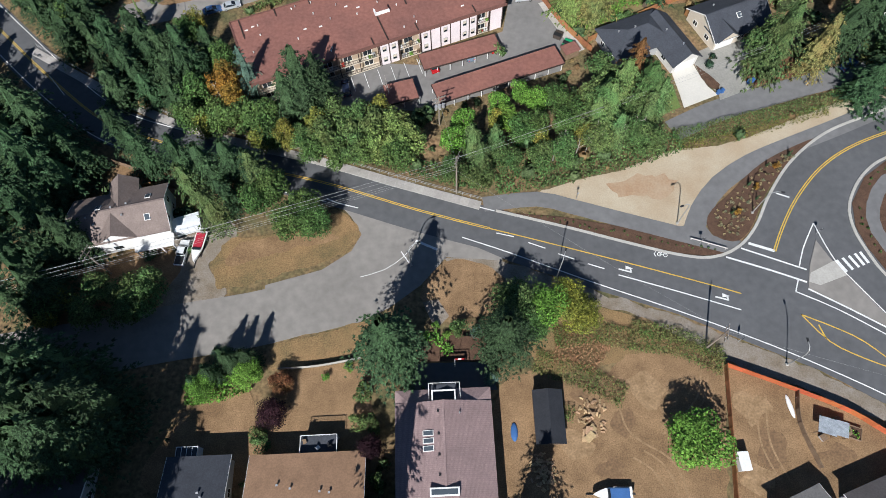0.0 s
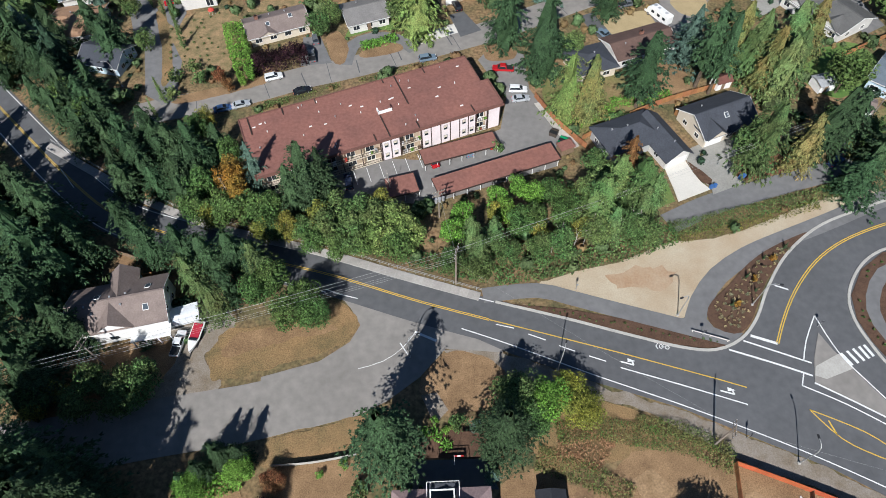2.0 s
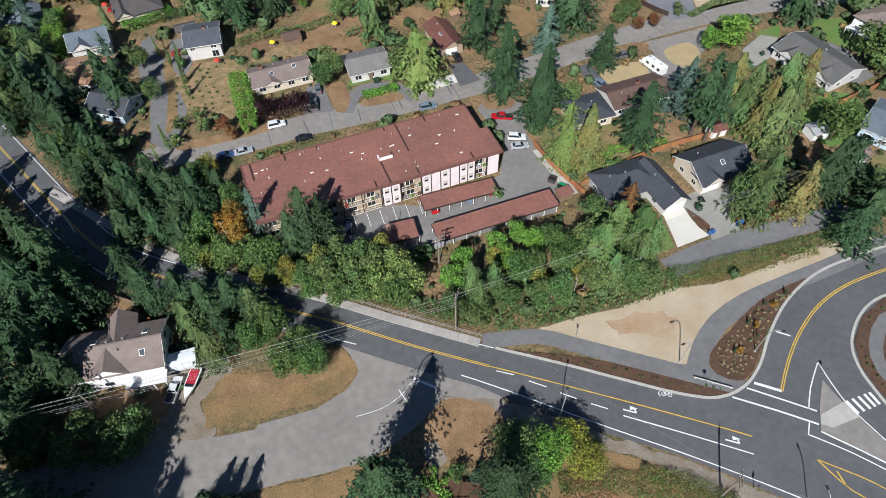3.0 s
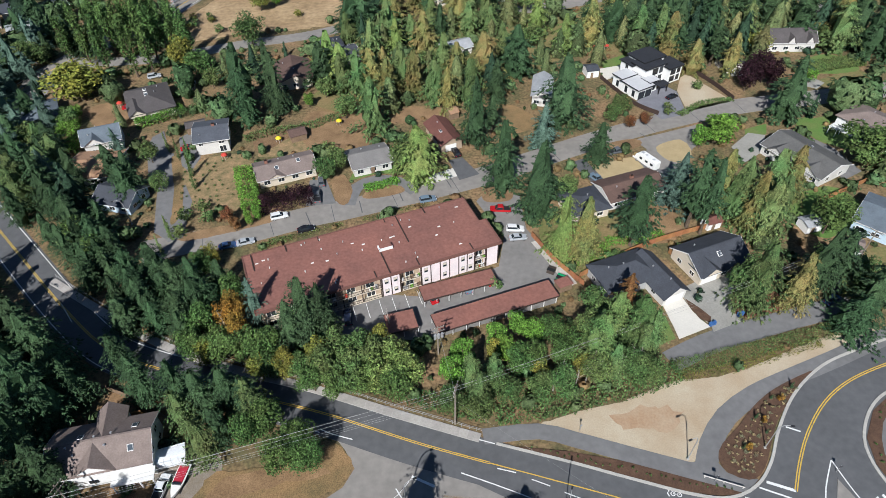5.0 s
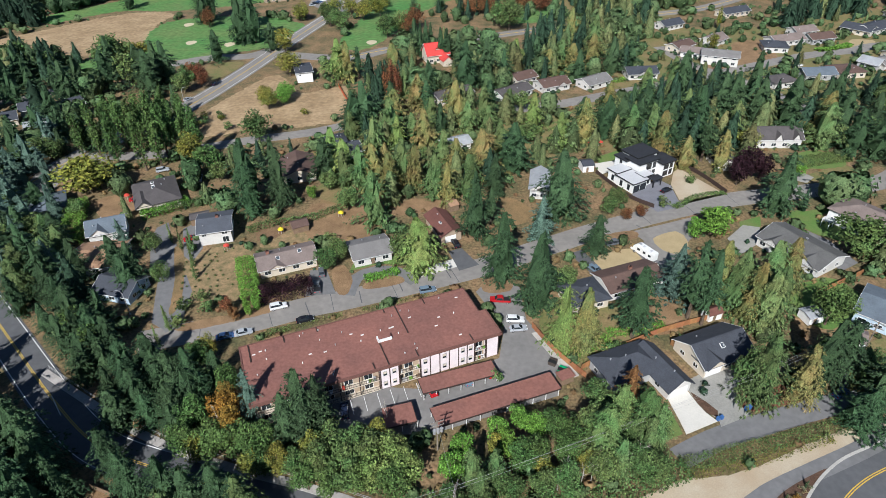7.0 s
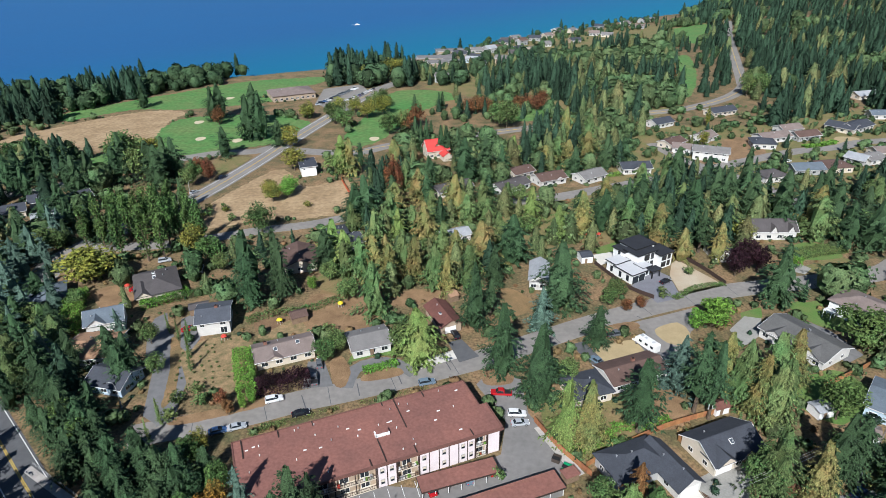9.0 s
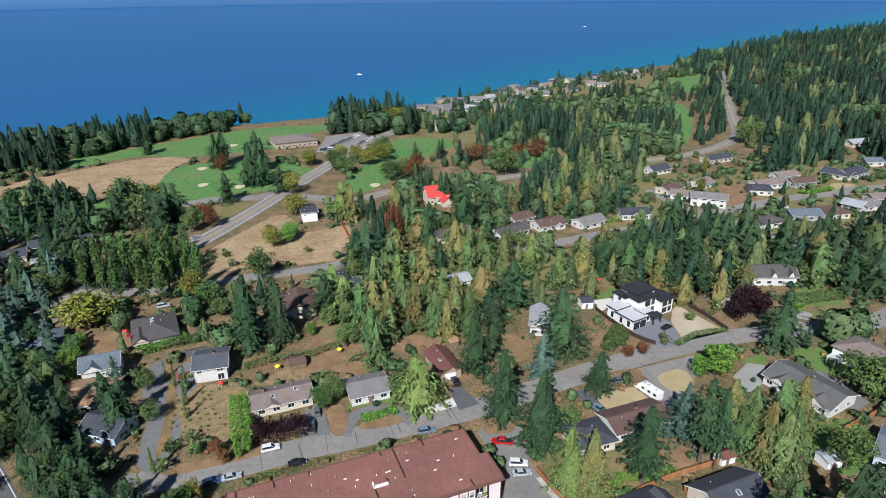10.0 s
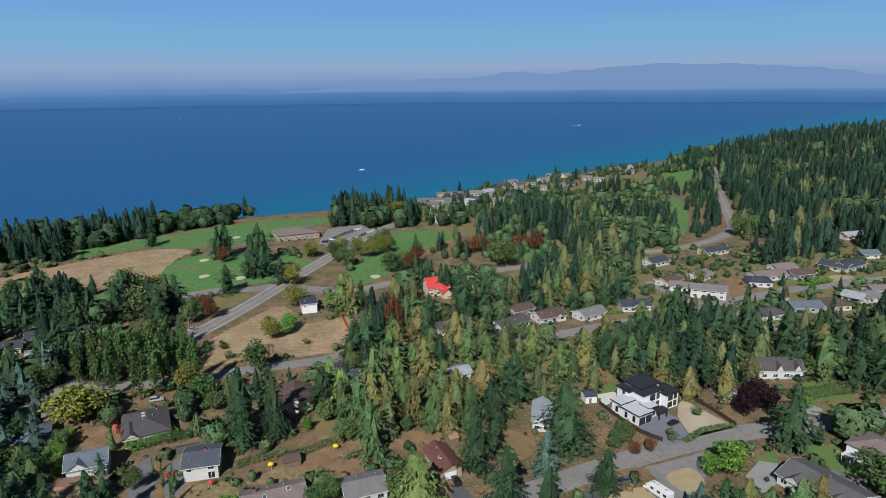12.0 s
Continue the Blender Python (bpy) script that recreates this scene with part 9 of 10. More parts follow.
# ---- bare dead trunks at the edge of the wood ----
M["dead_bark"] = mat("bleached dead wood", (0.40, 0.36, 0.31), 0.9, scale=1.0, var=0.25)
dead_rng = random.Random(14)
for p in ((21.8, 70.2), (23.8, 70.8), (26.4, 71.1), (28.6, 71.8), (30.7, 72.2), (32.8, 72.7), (35.3, 73.4), (38.0, 73.3), (40.5, 74.1), (42.4, 74.7), (25.4, 72.8), (32.2, 74.6), (-10.3, 88.2), (-46.6, 88.7), (28.8, 80.6)):
    h = dead_rng.uniform(5, 9)
    ob = thing("dead_tree", pose(p[0], p[1], 0, 0, 0, dead_rng.uniform(0, 360)), "bare bleached dead tree at the wood edge", "tree", "dead trees")
    bm = bmesh.new()
    tube(bm, [(0, 0, -0.2), (dead_rng.uniform(-0.3, 0.3), 0.1, h * 0.5), (dead_rng.uniform(-0.7, 0.7), dead_rng.uniform(-0.7, 0.7), h)], [0.17, 0.11, 0.03], 6)
    part("trunk", bm, "dead_bark", ob)
    for k in range(6):
        a, z0 = dead_rng.uniform(0, 6.28), h * dead_rng.uniform(0.4, 0.9)
        r = dead_rng.uniform(0.6, 1.6)
        bm = bmesh.new()
        tube(bm, [(0, 0, z0), (r * 0.5 * math.cos(a), r * 0.5 * math.sin(a), z0 + 0.5), (r * math.cos(a), r * math.sin(a), z0 + 1.2)], [0.06, 0.045, 0.015], 4)
        part("branch", bm, "dead_bark", ob)


# ---- hedges and low planting ----
def leaf_mass(name, pts, w, h, tone, label, density=22, category="hedge", size=0.22, kind="stuff", z=0.0):
    """Leaf cards packed over a hedge-shaped body along a plan line."""
    rng = random.Random(int(abs(pts[0][0]) * 10) + len(pts))
    line = spline(pts, 1.0)
    V, F = [], []
    nn = normals(line)
    for p, q in zip(line, nn):
        for _ in range(int(density * w)):
            u, v = rng.uniform(-0.5, 0.5), rng.uniform(0.05, 1.0)
            if rng.random() < 0.55:
                v = rng.uniform(0.8, 1.05)
            else:
                u = rng.choice((-0.5, 0.5)) * rng.uniform(0.85, 1.08)
            bump_h = h * (0.85 + 0.3 * noise.noise((p.x * 0.4, p.y * 0.4, 2.0)))
            c = Vector((p.x + q.x * u * w + rng.uniform(-0.6, 0.6), p.y + q.y * u * w + rng.uniform(-0.6, 0.6), z + v * bump_h))
            nr = Vector((rng.uniform(-1, 1), rng.uniform(-1, 1), rng.uniform(0.2, 1.4))).normalized()
            a = nr.orthogonal().normalized() * size * rng.uniform(0.6, 1.4)
            b = nr.cross(a) * 0.7
            i = len(V)
            V += [c - a, c + b, c + a, c - b]
            F.append((i, i + 1, i + 2, i + 3))
    ob = new(name, mesh_of(name, V, F, tone))
    return tagged(ob, label, category, kind=kind)


leaf_mass("hedge", [(50.3, 75.0), (58.4, 76.5), (67.4, 78.6), (79.1, 81.3), (89.8, 84.0)], 3.0, 1.2, "leaf", "untrimmed hedge bank along the lane", 48, "hedge", 0.14)
leaf_mass("hedge", [(50.5, 73.1), (61.6, 74.8), (73.2, 77.7), (83.8, 80.7)], 2.0, 0.5, "leaf_yellow", "yellowed weeds at the edge of the dirt lot", 28, "hedge", 0.14)
leaf_mass("hedge", [(-18.1, 139.6), (-14.2, 140.8), (-9.6, 142.5)], 2.2, 1.3, "leaf_lime", "neatly clipped green hedge", 60)
leaf_mass("hedge", [(-4.1, 33.5), (-2.2, 33.4), (0.3, 31.0)], 1.0, 1.0, "leaf_lime", "bright clipped hedge in a garden", 60)
leaf_mass("hedge", [(-45.8, 25.1), (-40.8, 25.7), (-35.9, 27.1)], 3.0, 2.0, "leaf_lime", "bright green hedge behind a yard", 40)
leaf_mass("hedge", [(-94.6, 176.6), (-84.7, 180.6), (-76.3, 184.5)], 3.0, 2.6, "leaf", "dense green hedge behind houses", 30)
leaf_mass("hedge", [(-115.3, 210.6), (-103.3, 215.1), (-96.4, 217.0)], 2.0, 1.5, "leaf", "clipped hedge along a street", 30)
leaf_mass("hedge", [(-42.4, 117.6), (-29.9, 122.8), (-24.2, 124.6)], 1.2, 0.5, "weeds", "low shrubs beside the apartment roof", 40, size=0.14)
leaf_mass("hedge", [(-44.4, 116.3), (-41.1, 118.6), (-36.9, 119.6)], 1.6, 0.9, "leaf", "low hedge at the street side", 50, size=0.16)
leaf_mass("hedge", [(-18.4, 126.5), (-9.5, 129.3), (-1.1, 132.2)], 0.9, 0.3, "weeds", "narrow grass strip beside the street", 40, size=0.12)
leaf_mass("hedge", [(82.0, 173.0), (92.4, 179.8), (101.9, 181.2)], 1.6, 0.8, "leaf", "low hedge edging the stone garden", 40)
leaf_mass("hedge", [(139.3, 201.3), (148.8, 203.5), (158.0, 204.9)], 6, 1.6, "leaf", "broad ivy bank beside the street", 60)
leaf_mass("hedge", [(212.1, 326.5), (222.2, 328.6), (233.6, 333.6)], 3, 1.6, "leaf_lime", "clipped green hedge on a street corner", 30, size=0.35)
leaf_mass("hedge", [(81.8, 284.6), (97.5, 290.0)], 3, 1.4, "leaf_lime", "clipped hedge on a far street", 20)
leaf_mass("hedge", [(-46.0, 131.4), (-39.9, 133.3), (-33.2, 135.2)], 4.0, 5.6, "leaf_purple", "tall dark purple hedge by the street", 80)
leaf_mass("hedge", [(-48.0, 129.7), (-50.8, 137.4), (-53.4, 146.2)], 4.5, 5.5, "leaf_lime", "tall unclipped lime green hedge beside a field", 50)
leaf_mass("hedge", [(-94.3, 176.6), (-88.1, 179.8), (-82.4, 184.9)], 3.5, 3.0, "leaf_lime", "clipped lime green hedge behind a garden", 40)
leaf_mass("hedge", [(-110.1, 160.0), (-114.7, 172.6), (-118.5, 184.9)], 5.0, 4.0, "leaf_lime", "tall lime green hedge beside gabled houses", 40)
leaf_mass("undergrowth", [(20.0, 32.4), (26.8, 33.1), (32.8, 31.8), (41.7, 29.8), (48.6, 26.3)], 3.2, 1.1, "weeds", "bramble thicket along the road bank", 57, "thicket", 0.13)
leaf_mass("undergrowth", [(34.2, 33.7), (42.1, 31.8), (48.5, 28.1)], 2.2, 1.2, "weeds", "bramble thicket along the gravel shoulder", 57, "thicket", 0.13)
leaf_mass("undergrowth", [(16.0, 28.4), (21.8, 26.0), (26.5, 23.8), (30.2, 21.6)], 3.5, 0.9, "weeds", "green weeds across the dirt yard", 46, "thicket", 0.13)
leaf_mass("undergrowth", [(19.9, 31.3), (23.4, 30.6), (27.1, 27.9)], 5.5, 0.7, "dead_bramble", "dead brown brambles on the bank", 52, "thicket", 0.14)
leaf_mass("undergrowth", [(15.6, 20.3), (20.8, 18.7)], 2.0, 1.0, "weeds", "weeds beside the shed", 52, "thicket", 0.13)
leaf_mass("undergrowth", [(11.7, 65.2), (21.1, 66.4), (32.0, 68.8), (41.7, 70.8), (50.0, 73.6)], 3.5, 1.8, "leaf", "leafy thicket at the edge of the wood", 24, "thicket")
leaf_mass("undergrowth", [(-26.1, 78.8), (-15.1, 74.3), (-4.4, 70.2), (7.1, 66.2)], 3.0, 1.6, "leaf", "leafy thicket above the pavement", 24, "thicket")
leaf_mass("undergrowth", [(-74.1, 101.8), (-61.2, 94.2), (-50.3, 88.6), (-38.6, 83.6), (-26.1, 79.1)], 3.0, 1.6, "leaf", "leafy thicket beside the shaded pavement", 22, "thicket")
leaf_mass("undergrowth", [(44.9, 114.5), (53.6, 115.0), (59.8, 116.8)], 2.5, 0.8, "leaf_lime", "garden perennials by a fence", 26, "thicket")
leaf_mass("undergrowth", [(32.2, 106.3), (38.3, 109.8), (44.3, 111.5)], 3.5, 0.9, "leaf_lime", "overgrown garden bed by a fence", 26, "thicket")
leaf_mass("undergrowth", [(97.9, 101.8), (100.6, 94.3), (103.6, 90.7)], 8, 1.0, "weeds", "weedy garden undergrowth", 40, "thicket")
leaf_mass("undergrowth", [(-57.3, 166.3), (-50.8, 169.9), (-40.1, 172.0), (-29.7, 178.3)], 3, 1.5, "leaf", "garden shrubs behind the bungalows", 20, "thicket")
# young shrubs in the beds
srng = random.Random(9)
BED = [(53.4, 54.7), (55.0, 57.2), (58.8, 60.2), (62.9, 63.9), (67.3, 67.2), (72.5, 69.8), (74.2, 69.6), (69.9, 65.9), (66.0, 61.9), (62.9, 57.4), (60.5, 53.8), (58.4, 51.9), (56.5, 51.3), (54.0, 52.2)]
M["tuft"] = foliage("dry ornamental grass", (0.36, 0.27, 0.15), (0.24, 0.21, 0.10), 0.6, 0.2)
M["sage"] = foliage("grey-green ground cover", (0.15, 0.17, 0.10), (0.20, 0.17, 0.10), 0.6, 0.2)
for p in scatter(BED, 64, 0.95, 3):
    tree("bush", p, srng.uniform(0.4, 0.65), 1.15, "tuft", "pale tuft of ornamental grass in the bed", 2, z=0.1)
for p in scatter(BED, 26, 1.4, 4):
    tree("bush", p, srng.uniform(0.2, 0.4), 2.6, "sage", "low grey-green ground cover in the bed", 2, z=0.1)
for p in ((68.7, 66.6), (69.6, 66.9), (63.6, 61.8), (64.3, 62.3), (58.5, 56.5), (59.3, 56.6)):
    tree("bush", p, srng.uniform(1.1, 1.4), 1.1, "leaf_orange", "young orange autumn shrub in the bed", 2, z=0.1)
for p in ((67.4, 66.9), (62.6, 62.7), (57.7, 56.4), (72.6, 69.3), (63.4, 59.4)):
    tree("spruce", p, srng.uniform(1.8, 2.6), 0.75, "fir", "small dark young conifer in the bed", 2, z=0.1)
for p in scatter([(83.0, 57.4), (82.1, 52.3), (83.0, 47.8), (85.0, 43.0), (86.0, 43.6), (84.0, 48.0), (83.2, 52.3), (84.0, 56.9)], 14, 1.2, 5) + scatter([(86.9, 61.5), (92.6, 65.6), (98.5, 67.6), (98.5, 68.4), (92.4, 66.8), (86.5, 63.0)], 12, 1.2, 6):
    tree("bush", p, srng.uniform(0.4, 0.7), 1.0, "leaf_dark", "tiny shrub in the island mulch", 2, z=0.14)
for p in scatter([(90.0, 47.0), (88.2, 52.0), (89.4, 56.4), (93.5, 60.4), (99.0, 61.5), (104.0, 50.0)], 30, 1.5, 8):
    tree("bush", p, srng.uniform(0.7, 1.3), 1.2, srng.choice(["weeds", "leaf_yellow", "leaf_rust"]), "autumn shrub on the central island", 2, z=0.14)
for t_ in range(30):
    a, b = Vector((16.8, 58.1)), Vector((53.0, 47.8))
    p = a.lerp(b, (t_ + 0.5) / 30) + Vector((srng.uniform(-0.4, 0.4), srng.uniform(0.0, 0.8)))
    tree("bush", (p.x, p.y), srng.uniform(0.35, 0.6), 1.0, "leaf", "tiny shrub in the mulch strip", 2)
for p in scatter([(-69.8, 135.0), (-73.1, 150.2), (-59.2, 158.0), (-52.4, 146.0), (-52.3, 135.2)], 40, 1.6, 7):
    tree("bush", p, srng.uniform(0.5, 1.0), 1.0, "leaf", "low weed clump on a dry field", 2)


# ---- far woods ----
def near_line(p, line, d):
    d2 = d * d
    for a, b in zip(line, line[1:]):
        ax, ay, bx, by = a[0], a[1], b[0], b[1]
        vx, vy = bx - ax, by - ay
        t = max(0.0, min(1.0, ((p[0] - ax) * vx + (p[1] - ay) * vy) / (vx * vx + vy * vy + 1e-9)))
        if (ax + vx * t - p[0]) ** 2 + (ay + vy * t - p[1]) ** 2 < d2:
            return True
    return False


def open_ground(poly, h):
    """Open land whose southern margin also stays clear of tall trees."""
    for k in range(4):
        f = 1 - h * k / 330
        KEEP_AREAS.append([(x * f, y * f) for x, y in poly])


open_ground([(-113.6, 259.6), (-119.5, 296.6), (-112.8, 339.4), (-85.7, 361.7), (-61.1, 436.3), (-51.2, 427.5), (-66.6, 370.0), (-74.0, 337.1), (-85.3, 294.6), (-101.3, 252.9)], 15)
open_ground([(-40.0, 383.4), (-21.4, 463.5), (4.8, 481.0), (22.1, 466.1), (16.7, 439.4), (-7.7, 409.2), (-20.1, 346.4), (-53.2, 348.5)], 14)
open_ground([(-1.9, 401.5), (21.5, 453.1), (89.1, 448.4), (83.3, 418.4), (55.6, 390.7), (3.8, 405.5)], 14)
open_ground([(-6.8, 525.7), (-1.9, 633.5), (74.6, 724.2), (156.2, 800.4), (254.8, 887.7), (343.1, 950.9), (294.9, 803.4), (214.5, 743.6), (125.6, 640.2), (54.7, 528.3)], 14)
open_ground([(-74.4, 406.2), (-77.6, 478.9), (-51.3, 506.2), (-43.6, 480.5), (-61.0, 405.4)], 12)
open_ground([(389.8, 835.0), (401.7, 833.8), (255.3, 479.4), (242.6, 476.2)], 9)

SUBURB = [(108.8, 331.8), (141.6, 369.9), (175.7, 374.1), (193.8, 351.8), (257.3, 382.0), (304.4, 385.8), (233.6, 280.0), (206.8, 271.5), (157.5, 266.1), (158.5, 284.2), (129.4, 288.2), (96.6, 286.0)]
KEEP_AREAS.append(SUBURB)
BOUNDS = [(min(q[0] for q in a), min(q[1] for q in a), max(q[0] for q in a), max(q[1] for q in a)) for a in KEEP_AREAS]
LBOUNDS = [(min(q[0] for q in l) - d, min(q[1] for q in l) - d, max(q[0] for q in l) + d, max(q[1] for q in l) + d) for l, d in KEEP_LINES]


def free(p):
    for b, a in zip(BOUNDS, KEEP_AREAS):
        if b[0] < p[0] < b[2] and b[1] < p[1] < b[3] and inside(p, a):
            return False
    for b, (l, d) in zip(LBOUNDS, KEEP_LINES):
        if b[0] < p[0] < b[2] and b[1] < p[1] < b[3] and near_line(p, l, d):
            return False
    return p[1] < coast_y(p[0]) - 9


def low_conifer(rng, h, r, tufts=70, taper=0.55, core=6):
    """A distant conifer: drooping sprays set over a jagged core."""
    V, F = [], []
    size = 1.25 * math.sqrt(math.pi * r * h * 0.7 / tufts)
    seed = rng.random() * 50
    for k in range(tufts):
        while True:
            u = rng.random()
            env = min(1.0, 0.6 + u * 3) * (1 - u) ** taper
            if rng.random() < env + 0.12:
                break
        a = rng.random() * 6.283
        c, d = math.cos(a), math.sin(a)
        q = r * (env + 0.02) * (1 + 0.45 * noise.noise((c * 1.5 + seed, d * 1.5, u * 6.0))) * rng.uniform(0.6, 0.95)
        s = size * rng.uniform(0.6, 1.35) * (0.6 + 0.4 * env)
        z = h * (0.06 + 0.92 * u)
        a += rng.uniform(-0.5, 0.5)
        e, f = math.cos(a), math.sin(a)
        i = len(V)
        V += [(c * q - e * 0.3 * s, d * q - f * 0.3 * s, z + 0.25 * s), (c * q + e * 0.2 * s + f * 0.32 * s, d * q + f * 0.2 * s - e * 0.32 * s, z - 0.05 * s),
              (c * q + e * 0.8 * s, d * q + f * 0.8 * s, z - s * rng.uniform(0.2, 1.0)), (c * q + e * 0.2 * s - f * 0.32 * s, d * q + f * 0.2 * s + e * 0.32 * s, z - 0.05 * s)]
        F.append((i, i + 1, i + 2, i + 3))
    rings = []
    for u, g in ((0.04, 0.7), (0.2, 0.8), (0.45, 0.8), (0.72, 0.8), (0.95, 0.6)):
        rings.append(len(V))
        for j in range(core):
            a, q = 6.283 * j / core, r * (1 - u) ** taper * g * rng.uniform(0.6, 1.2)
            V.append((q * math.cos(a), q * math.sin(a), h * (u + rng.uniform(-0.04, 0.04))))
    for c, d in zip(rings, rings[1:]):
        for j in range(core):
            F.append((c + j, c + (j + 1) % core, d + (j + 1) % core, d + j))
    return np.array(V), np.array(F)


def low_leafy(rng, h, r, n=90, core=6):
    """A distant broadleaf crown: leaf clumps scattered over a lumpy core."""
    V, F = [], []
    seed = rng.random() * 50
    size = 1.15 * math.sqrt(math.pi * 2 * r * h * 0.55 / n)
    for k in range(n):
        d = Vector((rng.gauss(0, 1), rng.gauss(0, 1), rng.gauss(0.25, 0.9))).normalized()
        q = (1 + 0.55 * noise.noise((d.x * 1.6 + seed, d.y * 1.6, d.z * 1.6))) * rng.uniform(0.72, 1.0)
        p = Vector((d.x * r * q, d.y * r * q, h * (0.53 + 0.45 * d.z * q)))
        m = (d + Vector((rng.uniform(-0.7, 0.7), rng.uniform(-0.7, 0.7), rng.uniform(-0.2, 0.8)))).normalized()
        t = m.orthogonal().normalized()
        t = t * math.cos(k * 2.4) + m.cross(t) * math.sin(k * 2.4)
        o = m.cross(t) * 0.6
        s = size * rng.uniform(0.35, 0.75)
        i = len(V)
        V += [tuple(p - t * s), tuple(p + o * s), tuple(p + t * s), tuple(p - o * s)]
        F.append((i, i + 1, i + 2, i + 3))
    rings = []
    for u in (0.08, 0.3, 0.55, 0.78, 0.93):
        rings.append(len(V))
        for j in range(core):
            a = 6.283 * (j + 0.5 * (len(rings) % 2)) / core
            q = r * 0.78 * math.sqrt(max(0.02, 1 - (2 * u - 1.02) ** 2)) * (1 + 0.5 * noise.noise((math.cos(a) * 1.6 + seed, math.sin(a) * 1.6, u * 3)))
            V.append((q * math.cos(a), q * math.sin(a), h * u * rng.uniform(0.94, 1.04)))
    for c, d in zip(rings, rings[1:]):
        for j in range(core):
            F.append((c + j, c + (j + 1) % core, d + (j + 1) % core, d + j))
    return np.array(V), np.array(F)


def woods(name, pts, shapes, material, hmin, hmax, label, seed):
    """Many distant trees joined in one mesh."""
    rng = np.random.default_rng(seed)
    VV, FF, n = [], [], 0
    for p in pts:
        V, F = shapes[rng.integers(len(shapes))]
        s = hmin + (hmax - hmin) * min(1.0, max(0.0, rng.normal(0.5, 0.4) + 0.5 * noise.noise((p[0] * 0.03, p[1] * 0.03, 1.3))))
        w = s * rng.uniform(0.8, 1.3)
        a = rng.uniform(0, 6.28)
        c, d = math.cos(a), math.sin(a)
        X = np.stack([(V[:, 0] * c - V[:, 1] * d) * w + p[0], (V[:, 0] * d + V[:, 1] * c) * w + p[1], V[:, 2] * s - 0.3], 1)
        VV.append(X)
        FF.append(F + n)
        n += len(V)
    if not VV:
        return None
    V, F = np.concatenate(VV), np.concatenate(FF)
    me = bpy.data.meshes.new(name)
    me.vertices.add(len(V))
    me.vertices.foreach_set("co", V.ravel())
    me.loops.add(F.size)
    me.loops.foreach_set("vertex_index", F.ravel().astype(np.int32))
    me.polygons.add(len(F))
    me.polygons.foreach_set("loop_start", np.arange(0, F.size, 4, dtype=np.int32))
    me.update()
    me.validate()
    me.materials.append(M[material])
    return tagged(new(name, me), label, "woods", kind="stuff")


wrng = random.Random(21)
CON = [low_conifer(wrng, 1.0, 0.22, 120, 0.62) for _ in range(7)]
CED = [low_conifer(wrng, 1.0, 0.25, 120, 0.5) for _ in range(6)]
FARCON = [low_conifer(wrng, 1.0, 0.22, 62, 0.6, 5) for _ in range(7)]
SHRUB = [low_leafy(wrng, 1.0, 0.6, 30, 4) for _ in range(5)]
SHRUB_FAR = [low_leafy(wrng, 1.0, 0.6, 22, 4) for _ in range(5)]
LEA = [low_leafy(wrng, 1.0, 0.44, 84) for _ in range(5)]
LEA_NEAR = [low_leafy(wrng, 1.0, 0.44, 150) for _ in range(5)]
taken = {}
for q in PLACED:
    taken.setdefault((int(q[0] // 6), int(q[1] // 6)), []).append(q)


def spread(poly, n, gap, seed):
    """Random places in an area, clear of roads, houses, yards and other trees."""
    rng = random.Random(seed)
    xs, ys = [p[0] for p in poly], [p[1] for p in poly]
    out = []
    for _ in range(n * 5):
        p = (rng.uniform(min(xs), max(xs)), rng.uniform(min(ys), max(ys)))
        if not inside(p, poly):
            continue
        cx, cy = int(p[0] // 6), int(p[1] // 6)
        if any((p[0] - q[0]) ** 2 + (p[1] - q[1]) ** 2 < gap * gap for i in (-1, 0, 1) for j in (-1, 0, 1) for q in taken.get((cx + i, cy + j), ())):
            continue
        if not free(p):
            continue
        taken.setdefault((cx, cy), []).append(p)
        out.append(p)
        if len(out) >= n:
            break
    return out


def mixed(poly, n, gap, seed, conifer, cedar, leaf, h0, h1, where, coarse=False, leaf_mat="leaf_far", near=False):
    """Drifts of species: a slow noise over the ground decides what grows where, and leaves small clearings."""
    pts = [p for p in spread(poly, n, gap, seed) if noise.noise((p[0] * 0.03, p[1] * 0.03, 7.7)) > -0.42]
    tot = conifer + cedar + leaf
    rng = random.Random(seed)
    key = sorted(pts, key=lambda p: noise.noise((p[0] * 0.018, p[1] * 0.018, seed * 0.37)) + rng.uniform(-0.22, 0.22))
    a, b = int(len(pts) * conifer / tot), int(len(pts) * (conifer + cedar) / tot)
    woods("conifer_woods", key[:a], FARCON if coarse else CON, "fir_far", h0, h1, "dark fir woods " + where, seed)
    woods("cedar_woods", key[a:b], FARCON if coarse else CED, "cedar_far", h0 * 0.85, h1 * 0.9, "olive cedars " + where, seed + 1)
    woods("leafy_woods", key[b:], LEA_NEAR if near or len(pts) < 240 and not coarse else LEA, leaf_mat, h0 * 0.55, h1 * 0.68, "leafy trees " + where, seed + 2)


for k in ("fir", "cedar", "leaf"):
    base = {"fir": (0.030, 0.058, 0.034), "cedar": (0.085, 0.13, 0.052), "leaf": (0.058, 0.108, 0.044)}[k]
    M[k + "_far"] = mat("distant " + k, base, 0.8, scale=0.05, var=0.85, col2={"fir": (0.022, 0.043, 0.024), "cedar": (0.12, 0.11, 0.046), "leaf": (0.082, 0.105, 0.044)}[k], fine=2.0, per_island=0.5, spec=0.1, bump=0.5)

